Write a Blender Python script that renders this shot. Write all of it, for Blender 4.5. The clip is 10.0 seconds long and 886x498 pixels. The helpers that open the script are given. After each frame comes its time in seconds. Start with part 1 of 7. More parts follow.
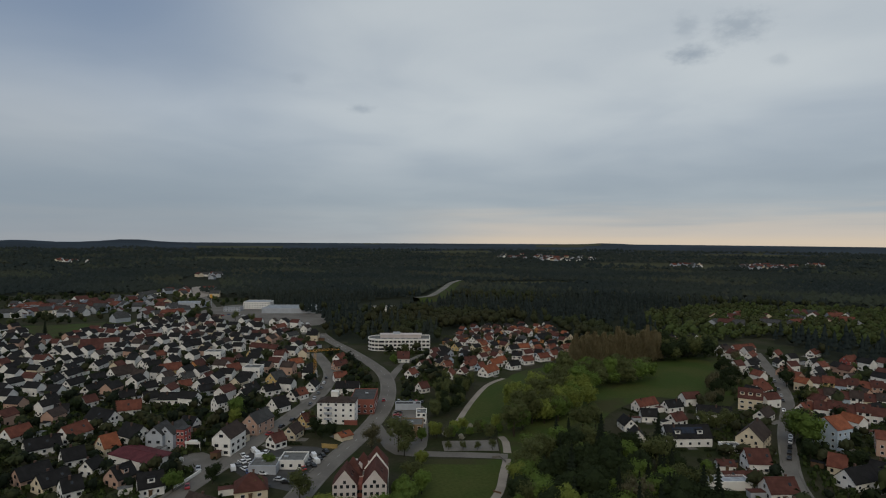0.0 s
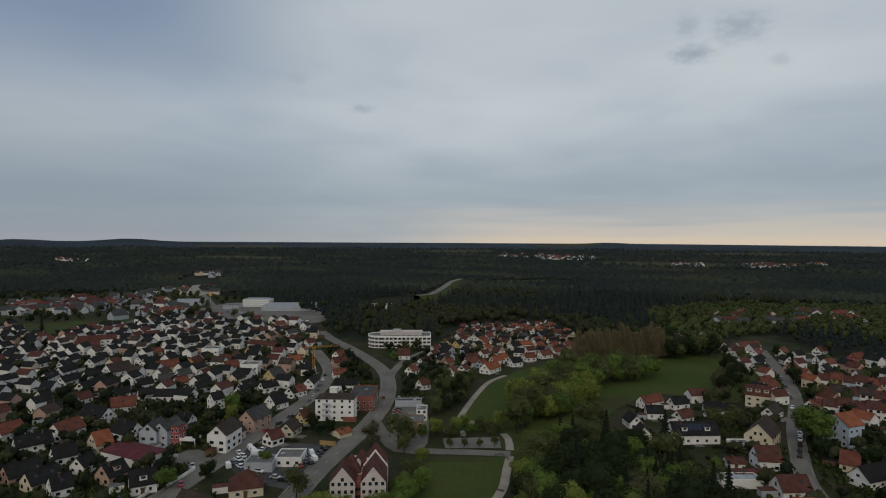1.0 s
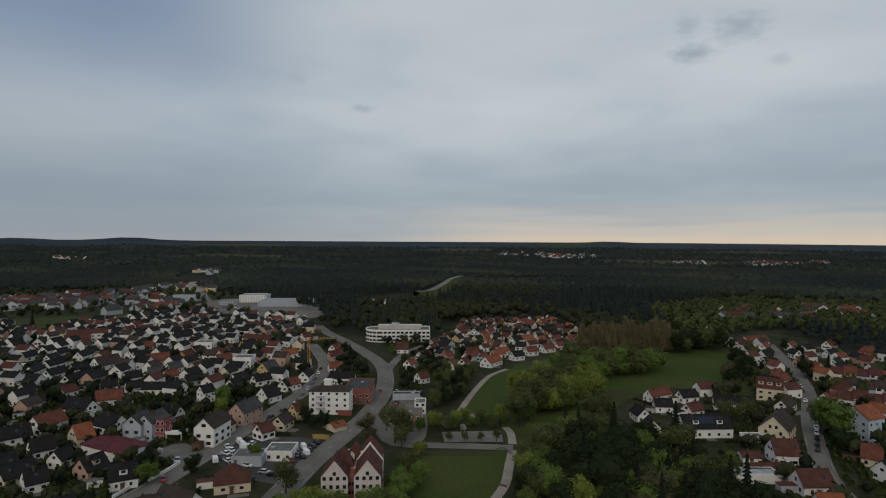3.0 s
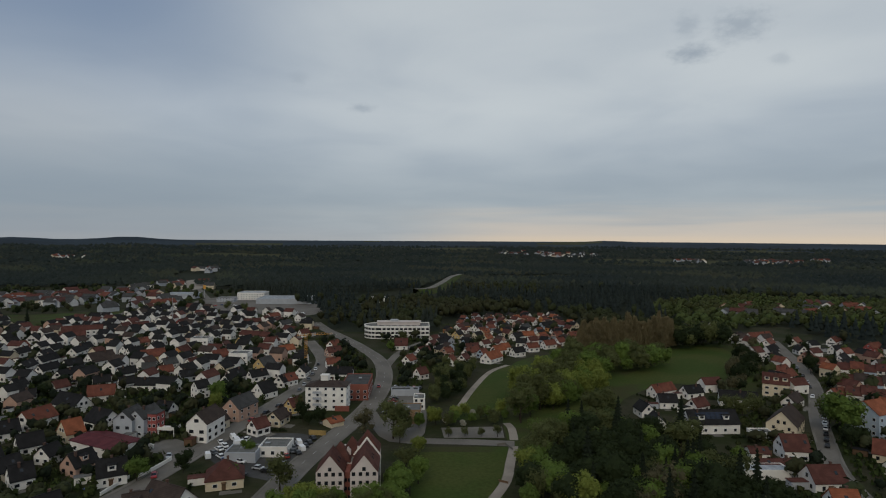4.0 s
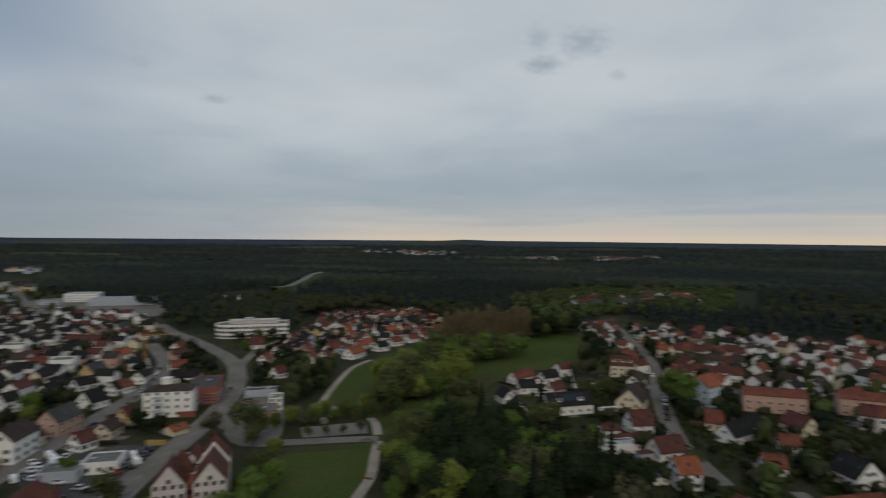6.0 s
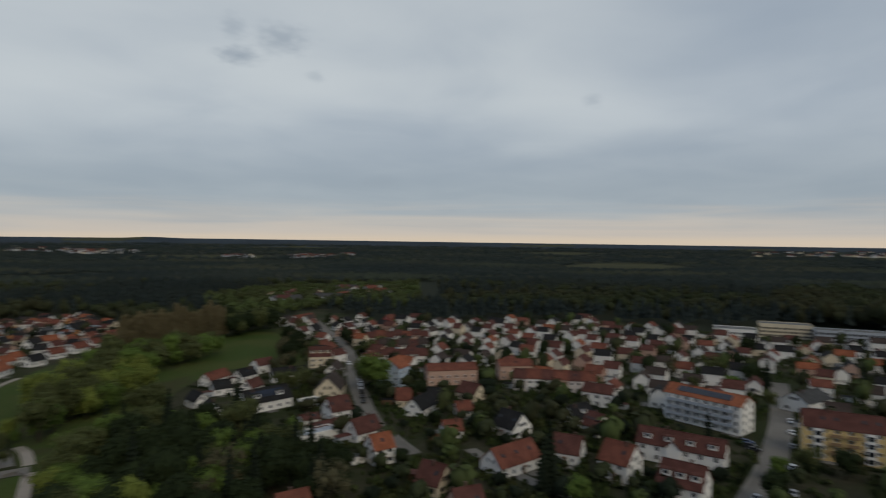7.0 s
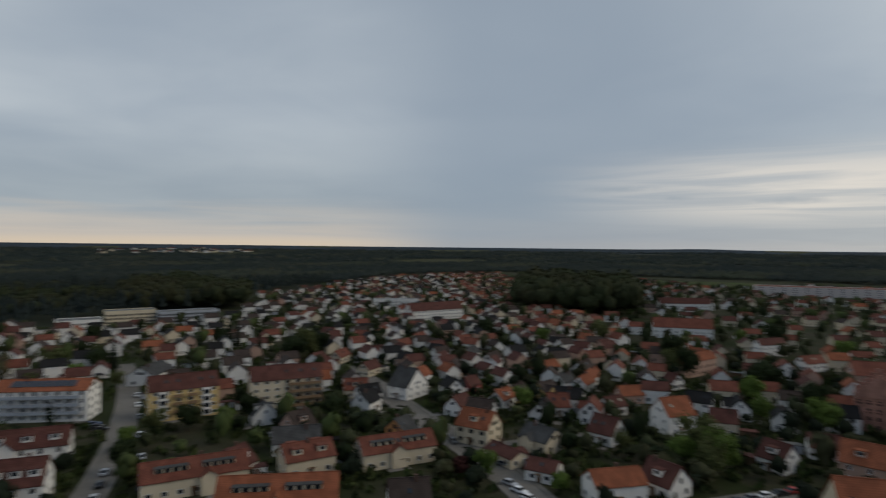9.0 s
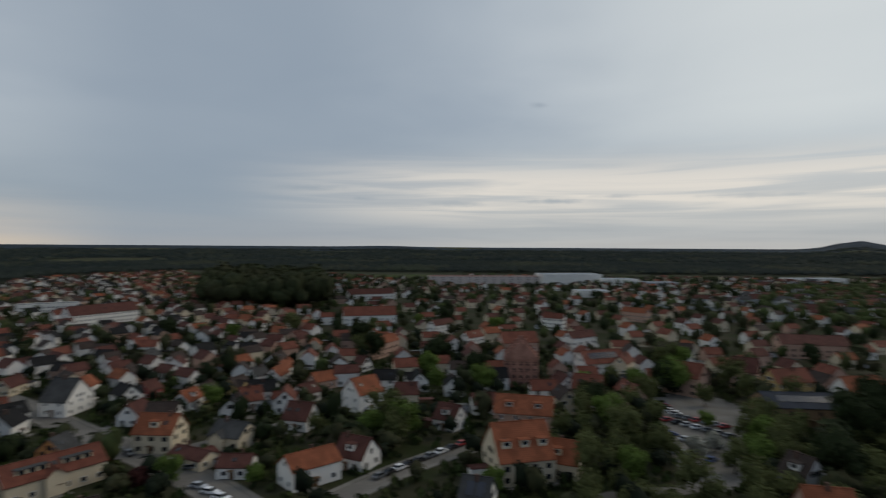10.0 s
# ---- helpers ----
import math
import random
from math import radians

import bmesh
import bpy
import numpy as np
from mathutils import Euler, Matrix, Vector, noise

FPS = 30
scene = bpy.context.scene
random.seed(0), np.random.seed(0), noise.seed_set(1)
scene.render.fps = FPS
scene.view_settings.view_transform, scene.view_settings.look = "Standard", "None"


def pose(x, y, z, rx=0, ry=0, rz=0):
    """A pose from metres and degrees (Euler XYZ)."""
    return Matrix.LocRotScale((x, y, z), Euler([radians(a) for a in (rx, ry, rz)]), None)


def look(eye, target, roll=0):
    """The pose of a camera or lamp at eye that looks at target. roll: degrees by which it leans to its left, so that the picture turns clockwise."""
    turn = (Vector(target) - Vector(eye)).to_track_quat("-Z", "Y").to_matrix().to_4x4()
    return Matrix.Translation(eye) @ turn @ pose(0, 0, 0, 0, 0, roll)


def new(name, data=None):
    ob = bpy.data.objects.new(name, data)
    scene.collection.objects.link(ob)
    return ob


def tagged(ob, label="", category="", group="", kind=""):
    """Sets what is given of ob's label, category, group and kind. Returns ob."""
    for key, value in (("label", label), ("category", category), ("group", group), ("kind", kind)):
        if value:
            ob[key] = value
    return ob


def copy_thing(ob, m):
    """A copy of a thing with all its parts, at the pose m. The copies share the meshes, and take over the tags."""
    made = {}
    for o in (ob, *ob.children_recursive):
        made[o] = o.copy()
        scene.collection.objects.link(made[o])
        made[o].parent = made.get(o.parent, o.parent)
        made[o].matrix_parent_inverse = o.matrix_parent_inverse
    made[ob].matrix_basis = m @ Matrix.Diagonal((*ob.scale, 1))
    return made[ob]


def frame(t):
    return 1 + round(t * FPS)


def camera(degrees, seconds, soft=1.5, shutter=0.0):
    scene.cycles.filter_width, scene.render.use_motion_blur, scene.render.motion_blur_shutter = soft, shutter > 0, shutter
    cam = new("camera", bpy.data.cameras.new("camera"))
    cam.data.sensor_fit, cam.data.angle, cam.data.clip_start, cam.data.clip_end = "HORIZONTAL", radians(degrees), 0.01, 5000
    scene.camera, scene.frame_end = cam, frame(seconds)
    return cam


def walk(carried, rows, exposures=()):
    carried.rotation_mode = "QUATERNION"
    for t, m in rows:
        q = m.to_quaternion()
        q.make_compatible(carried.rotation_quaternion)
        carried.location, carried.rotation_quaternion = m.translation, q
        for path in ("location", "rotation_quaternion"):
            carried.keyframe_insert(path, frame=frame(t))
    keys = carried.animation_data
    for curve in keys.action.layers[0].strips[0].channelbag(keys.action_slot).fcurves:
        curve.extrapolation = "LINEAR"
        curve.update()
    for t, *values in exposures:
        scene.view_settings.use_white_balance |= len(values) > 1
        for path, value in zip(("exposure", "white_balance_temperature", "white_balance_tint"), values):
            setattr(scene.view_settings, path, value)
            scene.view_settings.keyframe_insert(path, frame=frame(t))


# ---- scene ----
cam = camera(73.39, 10.0, soft=1.1, shutter=0.45)
PATH = [
    (0, pose(2.16, -12.64, 91.75, 89.36, 0, 1.42) @ pose(0, 0, 0, 0, 0, 0.30)),
    (0.5, pose(1.92, -9.46, 90.11, 89.35, 0, 1.51) @ pose(0, 0, 0, 0, 0, 0.30)),
    (1, pose(1.97, -6.13, 88.36, 89.34, 0, 1.51) @ pose(0, 0, 0, 0, 0, 0.30)),
    (1.5, pose(2.04, -2.94, 86.71, 89.33, 0, 1.50) @ pose(0, 0, 0, 0, 0, 0.30)),
    (2, pose(2.02, 0.06, 85.04, 89.32, 0, 1.53) @ pose(0, 0, 0, 0, 0, 0.30)),
    (2.5, pose(2.03, 3.10, 83.40, 89.32, 0, 1.52) @ pose(0, 0, 0, 0, 0, 0.30)),
    (4, pose(2.04, 12.48, 78.03, 89.29, 0, 1.49) @ pose(0, 0, 0, 0, 0, 0.30)),
    (4.5, pose(2.06, 15.47, 76.21, 89.28, 0, 1.48) @ pose(0, 0, 0, 0, 0, 0.30)),
    (5, pose(2.05, 18.09, 74.66, 89.27, 0, 1.49) @ pose(0, 0, 0, 0, 0, 0.30)),
    (5.2, pose(2.12, 18.99, 74.20, 89.27, 0, 1.51) @ pose(0, 0, 0, 0, 0, 0.30)),
    (5.3, pose(2.18, 19.37, 74.07, 89.28, 0, 1.50) @ pose(0, 0, 0, 0, 0, 0.31)),
    (5.55, pose(2.32, 20.33, 73.74, 89.28, 0, -0.60) @ pose(0, 0, 0, 0, 0, 0.33)),
    (5.8, pose(2.46, 21.28, 73.41, 89.29, 0, -6.30) @ pose(0, 0, 0, 0, 0, 0.36)),
    (6.3, pose(2.75, 23.19, 72.75, 89.30, 0, -20.37) @ pose(0, 0, 0, 0, 0, 0.40)),
    (6.5, pose(2.94, 23.72, 72.20, 89.30, 0, -26.03) @ pose(0, 0, 0, 0, 0, 0.42)),
    (7, pose(3.63, 24.43, 70.13, 89.34, 0, -40.17) @ pose(0, 0, 0, 0, 0, 0.50)),
    (7.5, pose(4.23, 24.86, 67.95, 89.38, 0, -54.80) @ pose(0, 0, 0, 0, 0, 0.55)),
    (8, pose(4.81, 25.20, 66.15, 89.44, 0, -68.98) @ pose(0, 0, 0, 0, 0, 0.65)),
    (8.5, pose(5.17, 25.39, 64.10, 89.57, 0, -83.74) @ pose(0, 0, 0, 0, 0, 0.55)),
    (9, pose(5.59, 25.28, 61.91, 89.68, 0, -97.87) @ pose(0, 0, 0, 0, 0, 0.45)),
    (9.5, pose(6.22, 25.44, 60.18, 89.65, 0, -112.72) @ pose(0, 0, 0, 0, 0, 0.38)),
    (10, pose(6.81, 25.53, 58.56, 89.63, 0, -126.98) @ pose(0, 0, 0, 0, 0, 0.30)),
]
walk(cam, PATH)

# ---- world: a high overcast with a warm strip of clear sky at the horizon ----
world = bpy.data.worlds.new("overcast_sky")
world.use_nodes = True
scene.world = world


class Nodes:
    """Short ways to add and join shader nodes."""

    def __init__(self, tree):
        self.tree, self.add, self.join = tree, tree.nodes.new, tree.links.new

    def put(self, socket, value):
        if hasattr(value, "links"):
            self.join(value, socket)
        else:
            socket.default_value = value

    def math(self, op, a, b=0.0, c=0.0):
        n = self.add("ShaderNodeMath")
        n.operation = op
        for s, v in zip(n.inputs, (a, b, c)):
            self.put(s, v)
        return n.outputs[0]

    def ramp(self, value, a, b, lo=0.0, hi=1.0):
        """A smooth step of value from a to b, as lo to hi."""
        n = self.add("ShaderNodeMapRange")
        n.interpolation_type = "SMOOTHSTEP"
        for key, v in (("Value", value), ("From Min", a), ("From Max", b), ("To Min", lo), ("To Max", hi)):
            self.put(n.inputs[key], v)
        return n.outputs["Result"]

    def mix(self, f, a, b, blend="MIX"):
        n = self.add("ShaderNodeMix")
        n.data_type, n.blend_type = "RGBA", blend
        self.put(n.inputs[0], f)
        for s, v in ((n.inputs[6], a), (n.inputs[7], b)):
            self.put(s, (*v, 1) if isinstance(v, tuple) and len(v) == 3 else v)
        return n.outputs[2]

    def noise(self, vector, scale, detail=4.0, rough=0.55, distortion=0.0):
        n = self.add("ShaderNodeTexNoise")
        for key, v in (("Vector", vector), ("Scale", scale), ("Detail", detail), ("Roughness", rough), ("Distortion", distortion)):
            if v is not None:
                self.put(n.inputs[key], v)
        return n.outputs["Fac"]

    def vector(self, x, y, z):
        n = self.add("ShaderNodeCombineXYZ")
        for s, v in zip(n.inputs, (x, y, z)):
            self.put(s, v)
        return n.outputs[0]


SUN_ELEVATION, SUN_TURN = 38.0, 196.0   # degrees up, and clockwise from +y

W = Nodes(world.node_tree)
bg = world.node_tree.nodes["Background"]
way = W.add("ShaderNodeTexCoord").outputs["Generated"]
split = W.add("ShaderNodeSeparateXYZ")
W.join(way, split.inputs[0])
wx, wy, wz = split.outputs
turn = W.math("MULTIPLY", W.math("ARCTAN2", wx, wy), 57.2958)        # degrees right of +y
rise = W.math("MULTIPLY", W.math("ARCSINE", wz), 57.2958)            # degrees up
up = W.math("ADD", W.math("MAXIMUM", wz, 0.0), 0.11)
deck = W.vector(W.math("DIVIDE", wx, up), W.math("DIVIDE", wy, up), 0.0)   # the cloud deck seen in perspective
broad = W.noise(deck, 0.42, 3.0, 0.5, 0.3)
fine = W.noise(deck, 1.3, 5.0, 0.5, 0.4)
cloud = W.math("ADD", W.math("MULTIPLY", broad, 0.72), W.math("MULTIPLY", fine, 0.28))
sky = W.mix(W.ramp(cloud, 0.32, 0.68), (0.325, 0.378, 0.455), (0.485, 0.528, 0.583))
# duller and bluer towards the horizon
low = W.ramp(rise, 13.0, 3.5)
sky = W.mix(W.math("MULTIPLY", low, 0.62), sky, (0.30, 0.345, 0.395))
# a heavier bank high on one side, a rain curtain, and brighter breaks on the other
bank = W.math("MULTIPLY", W.ramp(turn, -10.0, -32.0), W.ramp(rise, 8.0, 20.0))
sky = W.mix(W.math("MULTIPLY", bank, 0.8), sky, (0.17, 0.235, 0.36))
curtain = W.math("MULTIPLY", W.ramp(turn, 84.0, 102.0), W.ramp(turn, 138.0, 112.0))
sky = W.mix(W.math("MULTIPLY", curtain, 0.80), sky, (0.265, 0.32, 0.40))
open_sky = W.math("MULTIPLY", W.math("MULTIPLY", W.ramp(turn, -26.0, -6.0), W.ramp(turn, 70.0, 45.0)), W.ramp(rise, 5.0, 13.0))
sky = W.mix(W.math("MULTIPLY", open_sky, W.ramp(cloud, 0.3, 0.65, 0.15, 0.64)), sky, (0.60, 0.63, 0.65))
veil = W.math("MULTIPLY", W.ramp(turn, 128.0, 160.0), W.ramp(rise, 3.0, 12.0))
sky = W.mix(W.math("MULTIPLY", veil, 0.7), sky, (0.72, 0.74, 0.74))
pale = W.math("MULTIPLY", W.ramp(turn, -24.0, -36.0), W.math("MULTIPLY", W.ramp(rise, 3.0, 9.0), W.ramp(rise, 15.0, 9.5)))
sky = W.mix(W.math("MULTIPLY", pale, 0.3), sky, (0.47, 0.48, 0.50))
dusk = W.math("MULTIPLY", W.ramp(turn, -6.0, -26.0), W.ramp(rise, 9.0, 3.0))
sky = W.mix(W.math("MULTIPLY", dusk, 0.72), sky, (0.225, 0.275, 0.345))
# streaks near the horizon, long across and thin
streaks = W.noise(W.vector(W.math("MULTIPLY", turn, 0.045), W.math("MULTIPLY", rise, 0.85), 3.7), 1.0, 4.0, 0.5, 0.6)
warm = W.math("MULTIPLY", W.ramp(turn, -9.0, 8.0, 0.12, 1.0), W.ramp(turn, 100.0, 84.0, 0.15, 1.0))
strip = W.math("MULTIPLY", warm, W.ramp(W.math("ADD", rise, W.math("MULTIPLY", streaks, 4.2)), 6.4, 2.4))
sky = W.mix(W.math("MULTIPLY", strip, 0.85), sky, (0.60, 0.52, 0.455))
edge = W.math("MULTIPLY", warm, W.ramp(rise, 1.0, 0.1))
sky = W.mix(W.math("MULTIPLY", edge, 0.5), sky, (0.74, 0.58, 0.41))
breaks = W.math("MULTIPLY", W.ramp(turn, 104.0, 130.0), W.math("MULTIPLY", W.ramp(rise, 1.0, 4.2, 0.2, 1.0), W.ramp(rise, 9.5, 5.6)))
sky = W.mix(W.math("MULTIPLY", breaks, W.ramp(streaks, 0.32, 0.60, 0.35, 0.95)), sky, (0.76, 0.70, 0.645))


def small_cloud(sky, at_turn, at_rise, across, tall, depth, seed):
    """One ragged dark scrap of cloud below the deck."""
    u = W.math("DIVIDE", W.math("SUBTRACT", turn, at_turn), across)
    v = W.math("DIVIDE", W.math("SUBTRACT", rise, at_rise), tall)
    far = W.math("SQRT", W.math("ADD", W.math("MULTIPLY", u, u), W.math("MULTIPLY", v, v)))
    rag = W.noise(W.vector(W.math("MULTIPLY", turn, 0.9), W.math("MULTIPLY", rise, 1.6), seed), 1.0, 4.0, 0.6)
    body = W.ramp(W.math("ADD", far, W.math("MULTIPLY", W.math("SUBTRACT", rag, 0.5), 1.5)), 1.25, -0.1)
    return W.mix(W.math("MULTIPLY", body, depth), sky, (0.30, 0.345, 0.405))


sky = small_cloud(sky, 21.1, 16.3, 2.29, 0.93, 0.85, 0.0)
sky = small_cloud(sky, 24.9, 18.1, 2.73, 1.53, 0.70, 1.7)
sky = small_cloud(sky, 20.6, 18.7, 1.20, 1.20, 0.50, 3.4)
sky = small_cloud(sky, -9.3, 12.5, 1.42, 0.49, 0.60, 5.1)
sky = small_cloud(sky, -15.2, 14.8, 0.98, 0.65, 0.35, 6.8)
sky = small_cloud(sky, 34.0, 5.6, 2.45, 0.71, 0.50, 8.5)
sky = small_cloud(sky, 27.9, 15.1, 0.98, 0.65, 0.35, 10.2)
sky = small_cloud(sky, 54.1, 13.1, 0.98, 0.76, 0.40, 11.9)
sky = small_cloud(sky, 34.4, 5.8, 1.91, 0.76, 0.35, 13.6)
sky = small_cloud(sky, 136.1, 13.1, 1.09, 0.33, 0.60, 15.3)
sky = small_cloud(sky, 113.9, 5.3, 3.81, 0.33, 0.60, 17.0)
sky = small_cloud(sky, 119.1, 4.4, 1.91, 0.27, 0.50, 18.7)
sky = small_cloud(sky, 127.8, 4.0, 3.81, 0.33, 0.50, 20.4)
sky = small_cloud(sky, 137.8, 4.2, 3.27, 0.27, 0.70, 22.1)
sky = small_cloud(sky, 143.1, 4.6, 2.45, 0.22, 0.50, 23.8)
sky = small_cloud(sky, 154.8, 4.4, 4.91, 0.27, 0.40, 25.5)
nishita = W.add("ShaderNodeTexSky")
nishita.sky_type, nishita.sun_disc = "NISHITA", False
nishita.sun_elevation, nishita.sun_rotation = radians(SUN_ELEVATION), radians(SUN_TURN)
clear = W.mix(1.0, nishita.outputs[0], (0.10, 0.10, 0.10), "MULTIPLY")
sky = W.mix(1.0, W.mix(0.06, sky, clear), (0.987, 1.0, 0.982), "MULTIPLY")
W.join(sky, bg.inputs[0])
bg.inputs[1].default_value = 1.0

sun = new("sun", bpy.data.lights.new("sun", "SUN"))
sun.data.energy, sun.data.angle, sun.data.color = 0.8, radians(35), (1.0, 0.88, 0.68)
sun.matrix_basis = look((0, 0, 0), (-math.sin(radians(SUN_TURN)) * math.cos(radians(SUN_ELEVATION)),
                                    -math.cos(radians(SUN_TURN)) * math.cos(radians(SUN_ELEVATION)), -math.sin(radians(SUN_ELEVATION))))


# ---- materials ----
def material(name, color, rough=0.85, vary=0.25, grain=1.2, coarse=0.12, bump=0.0, second=None, metal=0.0, island=0.0, own=0.0, bands=0.0, gloss=0.07, thin=0.0):
    """A weathered surface: fine grain and broad stains over color, per-thing and per-piece shifts, optional second tone and courses."""
    m = bpy.data.materials.new(name)
    m.use_nodes = True
    n = Nodes(m.node_tree)
    bsdf = m.node_tree.nodes["Principled BSDF"]
    place = n.add("ShaderNodeTexCoord").outputs["Object"]
    small, broad = n.noise(place, grain, 5.0, 0.6), n.noise(place, coarse, 3.0, 0.5)
    col = n.mix(n.ramp(broad, 0.38, 0.62), color, second or tuple(c * (1 - vary) for c in color))
    col = n.mix(n.ramp(small, 0.3, 0.7, 0.0, vary), col, tuple(c * 0.45 for c in color))
    if island:
        geo = n.add("ShaderNodeNewGeometry").outputs["Random Per Island"]
        col = n.mix(n.math("MULTIPLY", geo, island), col, tuple(min(1, c * 2.0 + 0.01) for c in color))
    if own:
        info = n.add("ShaderNodeObjectInfo").outputs["Random"]
        col = n.mix(n.math("MULTIPLY", info, own), col, tuple(c * 0.4 for c in color))
    if bands:
        wave = n.add("ShaderNodeTexWave")
        wave.bands_direction = "Y"
        n.put(wave.inputs["Vector"], place)
        n.put(wave.inputs["Scale"], bands)
        n.put(wave.inputs["Distortion"], 0.4)
        col = n.mix(n.ramp(wave.outputs["Fac"], 0.2, 0.0, 0.0, 0.5), col, tuple(c * 0.4 for c in color))
    n.join(col, bsdf.inputs["Base Color"])
    bsdf.inputs["Roughness"].default_value, bsdf.inputs["Metallic"].default_value = rough, metal
    bsdf.inputs["Specular IOR Level"].default_value = gloss
    if bump:
        b = n.add("ShaderNodeBump")
        n.put(b.inputs["Height"], small)
        b.inputs["Strength"].default_value, b.inputs["Distance"].default_value = bump, 0.2
        n.join(b.outputs[0], bsdf.inputs["Normal"])
    if thin:
        # leaves let part of the light through
        glow, both = n.add("ShaderNodeBsdfTranslucent"), n.add("ShaderNodeMixShader")
        n.join(col, glow.inputs["Color"])
        both.inputs[0].default_value = thin
        n.join(bsdf.outputs[0], both.inputs[1])
        n.join(glow.outputs[0], both.inputs[2])
        n.join(both.outputs[0], m.node_tree.nodes["Material Output"].inputs["Surface"])
    return m


WALLS = {"W": ("white plaster", (0.83, 0.80, 0.745)), "C": ("cream plaster", (0.68, 0.58, 0.42)), "Y": ("yellow plaster", (0.62, 0.45, 0.20)),
         "B": ("pale blue plaster", (0.44, 0.52, 0.60)), "P": ("peach plaster", (0.51, 0.335, 0.255)), "O": ("orange plaster", (0.56, 0.26, 0.10)),
         "S": ("grey plaster", (0.42, 0.44, 0.47)), "R": ("red plaster", (0.34, 0.095, 0.085)), "N": ("brown boarding", (0.26, 0.17, 0.10)),
         "K": ("red brick", (0.27, 0.10, 0.075)), "T": ("pale pink-grey plaster", (0.62, 0.55, 0.51))}
ROOFS = {"D": ("anthracite tile", (0.028, 0.027, 0.027)), "M": ("dark red tile", (0.128, 0.054, 0.043)), "R": ("red tile", (0.210, 0.077, 0.052)),
         "O": ("orange tile", (0.315, 0.108, 0.056)), "G": ("grey tile", (0.085, 0.084, 0.082)), "N": ("brown tile", (0.074, 0.055, 0.047)),
         "F": ("gravel", (0.19, 0.19, 0.18)), "L": ("sheet metal", (0.42, 0.45, 0.48)), "B": ("blue-grey slate", (0.050, 0.058, 0.075)), "U": ("burgundy sheet", (0.135, 0.040, 0.045))}
WALL = {k: material(v[0].replace(" ", "_"), v[1], 0.9, 0.10, 2.5, 0.25, 0.05, own=0.12) for k, v in WALLS.items()}
ROOF = {k: material(v[0].replace(" ", "_") + "_roof", v[1], 0.72, 0.32, 3.0, 0.35, 0.25, own=0.25, bands=0.9) for k, v in ROOFS.items()}
GLASS = material("window_glass", (0.018, 0.021, 0.026), 0.12, 0.2, gloss=0.5)
FRAME = material("white_window_frame", (0.70, 0.70, 0.69), 0.5, 0.1)
DARKFRAME = material("dark_window_frame", (0.05, 0.045, 0.04), 0.5, 0.2)
SOLAR = material("solar_glass", (0.012, 0.018, 0.036), 0.18, 0.3, gloss=0.5)
BRICK = material("chimney_brick", (0.12, 0.075, 0.06), 0.9, 0.3)
WOOD = material("weathered_wood", (0.16, 0.10, 0.06), 0.85, 0.3)
FENCE = material("yellow_fence_boards", (0.40, 0.28, 0.11), 0.85, 0.3)
METAL = material("galvanised_metal", (0.45, 0.46, 0.47), 0.4, 0.2, metal=0.8)
ASPHALT = material("asphalt", (0.185, 0.170, 0.150), 0.9, 0.25, 0.8, 0.05, 0.1, second=(0.145, 0.133, 0.118))
YARD = material("dark_yard_asphalt", (0.085, 0.083, 0.080), 0.9, 0.3, 0.8, 0.08, 0.1, second=(0.060, 0.059, 0.057))
PAVING = material("concrete_paving", (0.205, 0.190, 0.168), 0.9, 0.25, 1.2, 0.08, 0.1, second=(0.150, 0.139, 0.122))
GRAVELPATH = material("pale_gravel", (0.33, 0.29, 0.245), 0.95, 0.2, 1.5, 0.1, 0.1)
MARK = material("road_marking", (0.55, 0.55, 0.53), 0.8, 0.3)
MEADOW = material("meadow_grass", (0.047, 0.072, 0.016), 0.95, 0.45, 0.7, 0.03, 0.4, second=(0.068, 0.080, 0.022))
LAWN = material("mown_lawn", (0.050, 0.074, 0.018), 0.95, 0.3, 0.9, 0.04, 0.3, second=(0.052, 0.052, 0.022))
GARDEN = material("garden_ground", (0.027, 0.034, 0.012), 0.95, 0.35, 0.5, 0.045, 0.3, second=(0.050, 0.046, 0.028))
FLOOR = material("forest_floor", (0.024, 0.029, 0.018), 0.95, 0.3, 0.3, 0.004, 0.2, second=(0.024, 0.026, 0.014))
FIELD = material("dry_field", (0.060, 0.060, 0.026), 0.95, 0.3, 0.3, 0.01, 0.1)
BARK = material("bark", (0.055, 0.043, 0.032), 0.95, 0.4, 3.0, 0.5, 0.4)
LEAF = {"spring": material("spring_leaves", (0.195, 0.230, 0.050), 0.75, 0.3, 0.6, 0.15, island=0.28, own=0.35, thin=0.3),
        "fresh": material("fresh_leaves", (0.122, 0.180, 0.040), 0.75, 0.3, 0.6, 0.15, island=0.3, own=0.35, thin=0.3),
        "deep": material("deep_leaves", (0.027, 0.039, 0.015), 0.8, 0.3, 0.6, 0.15, island=0.25, own=0.4, thin=0.2),
        "amber": material("amber_buds", (0.200, 0.165, 0.090), 0.85, 0.3, 0.6, 0.15, island=0.2, thin=0.3),
        "olive": material("olive_buds", (0.108, 0.122, 0.046), 0.85, 0.3, 0.6, 0.15, island=0.25, own=0.4, thin=0.3),
        "rust": material("rusty_buds", (0.118, 0.108, 0.058), 0.85, 0.3, 0.6, 0.15, island=0.25, own=0.35, thin=0.3),
        "copper": material("copper_leaves", (0.050, 0.018, 0.016), 0.8, 0.3, 0.6, 0.15, island=0.25),
        "blossom": material("white_blossom", (0.34, 0.33, 0.27), 0.8, 0.3, 0.6, 0.15, island=0.2)}
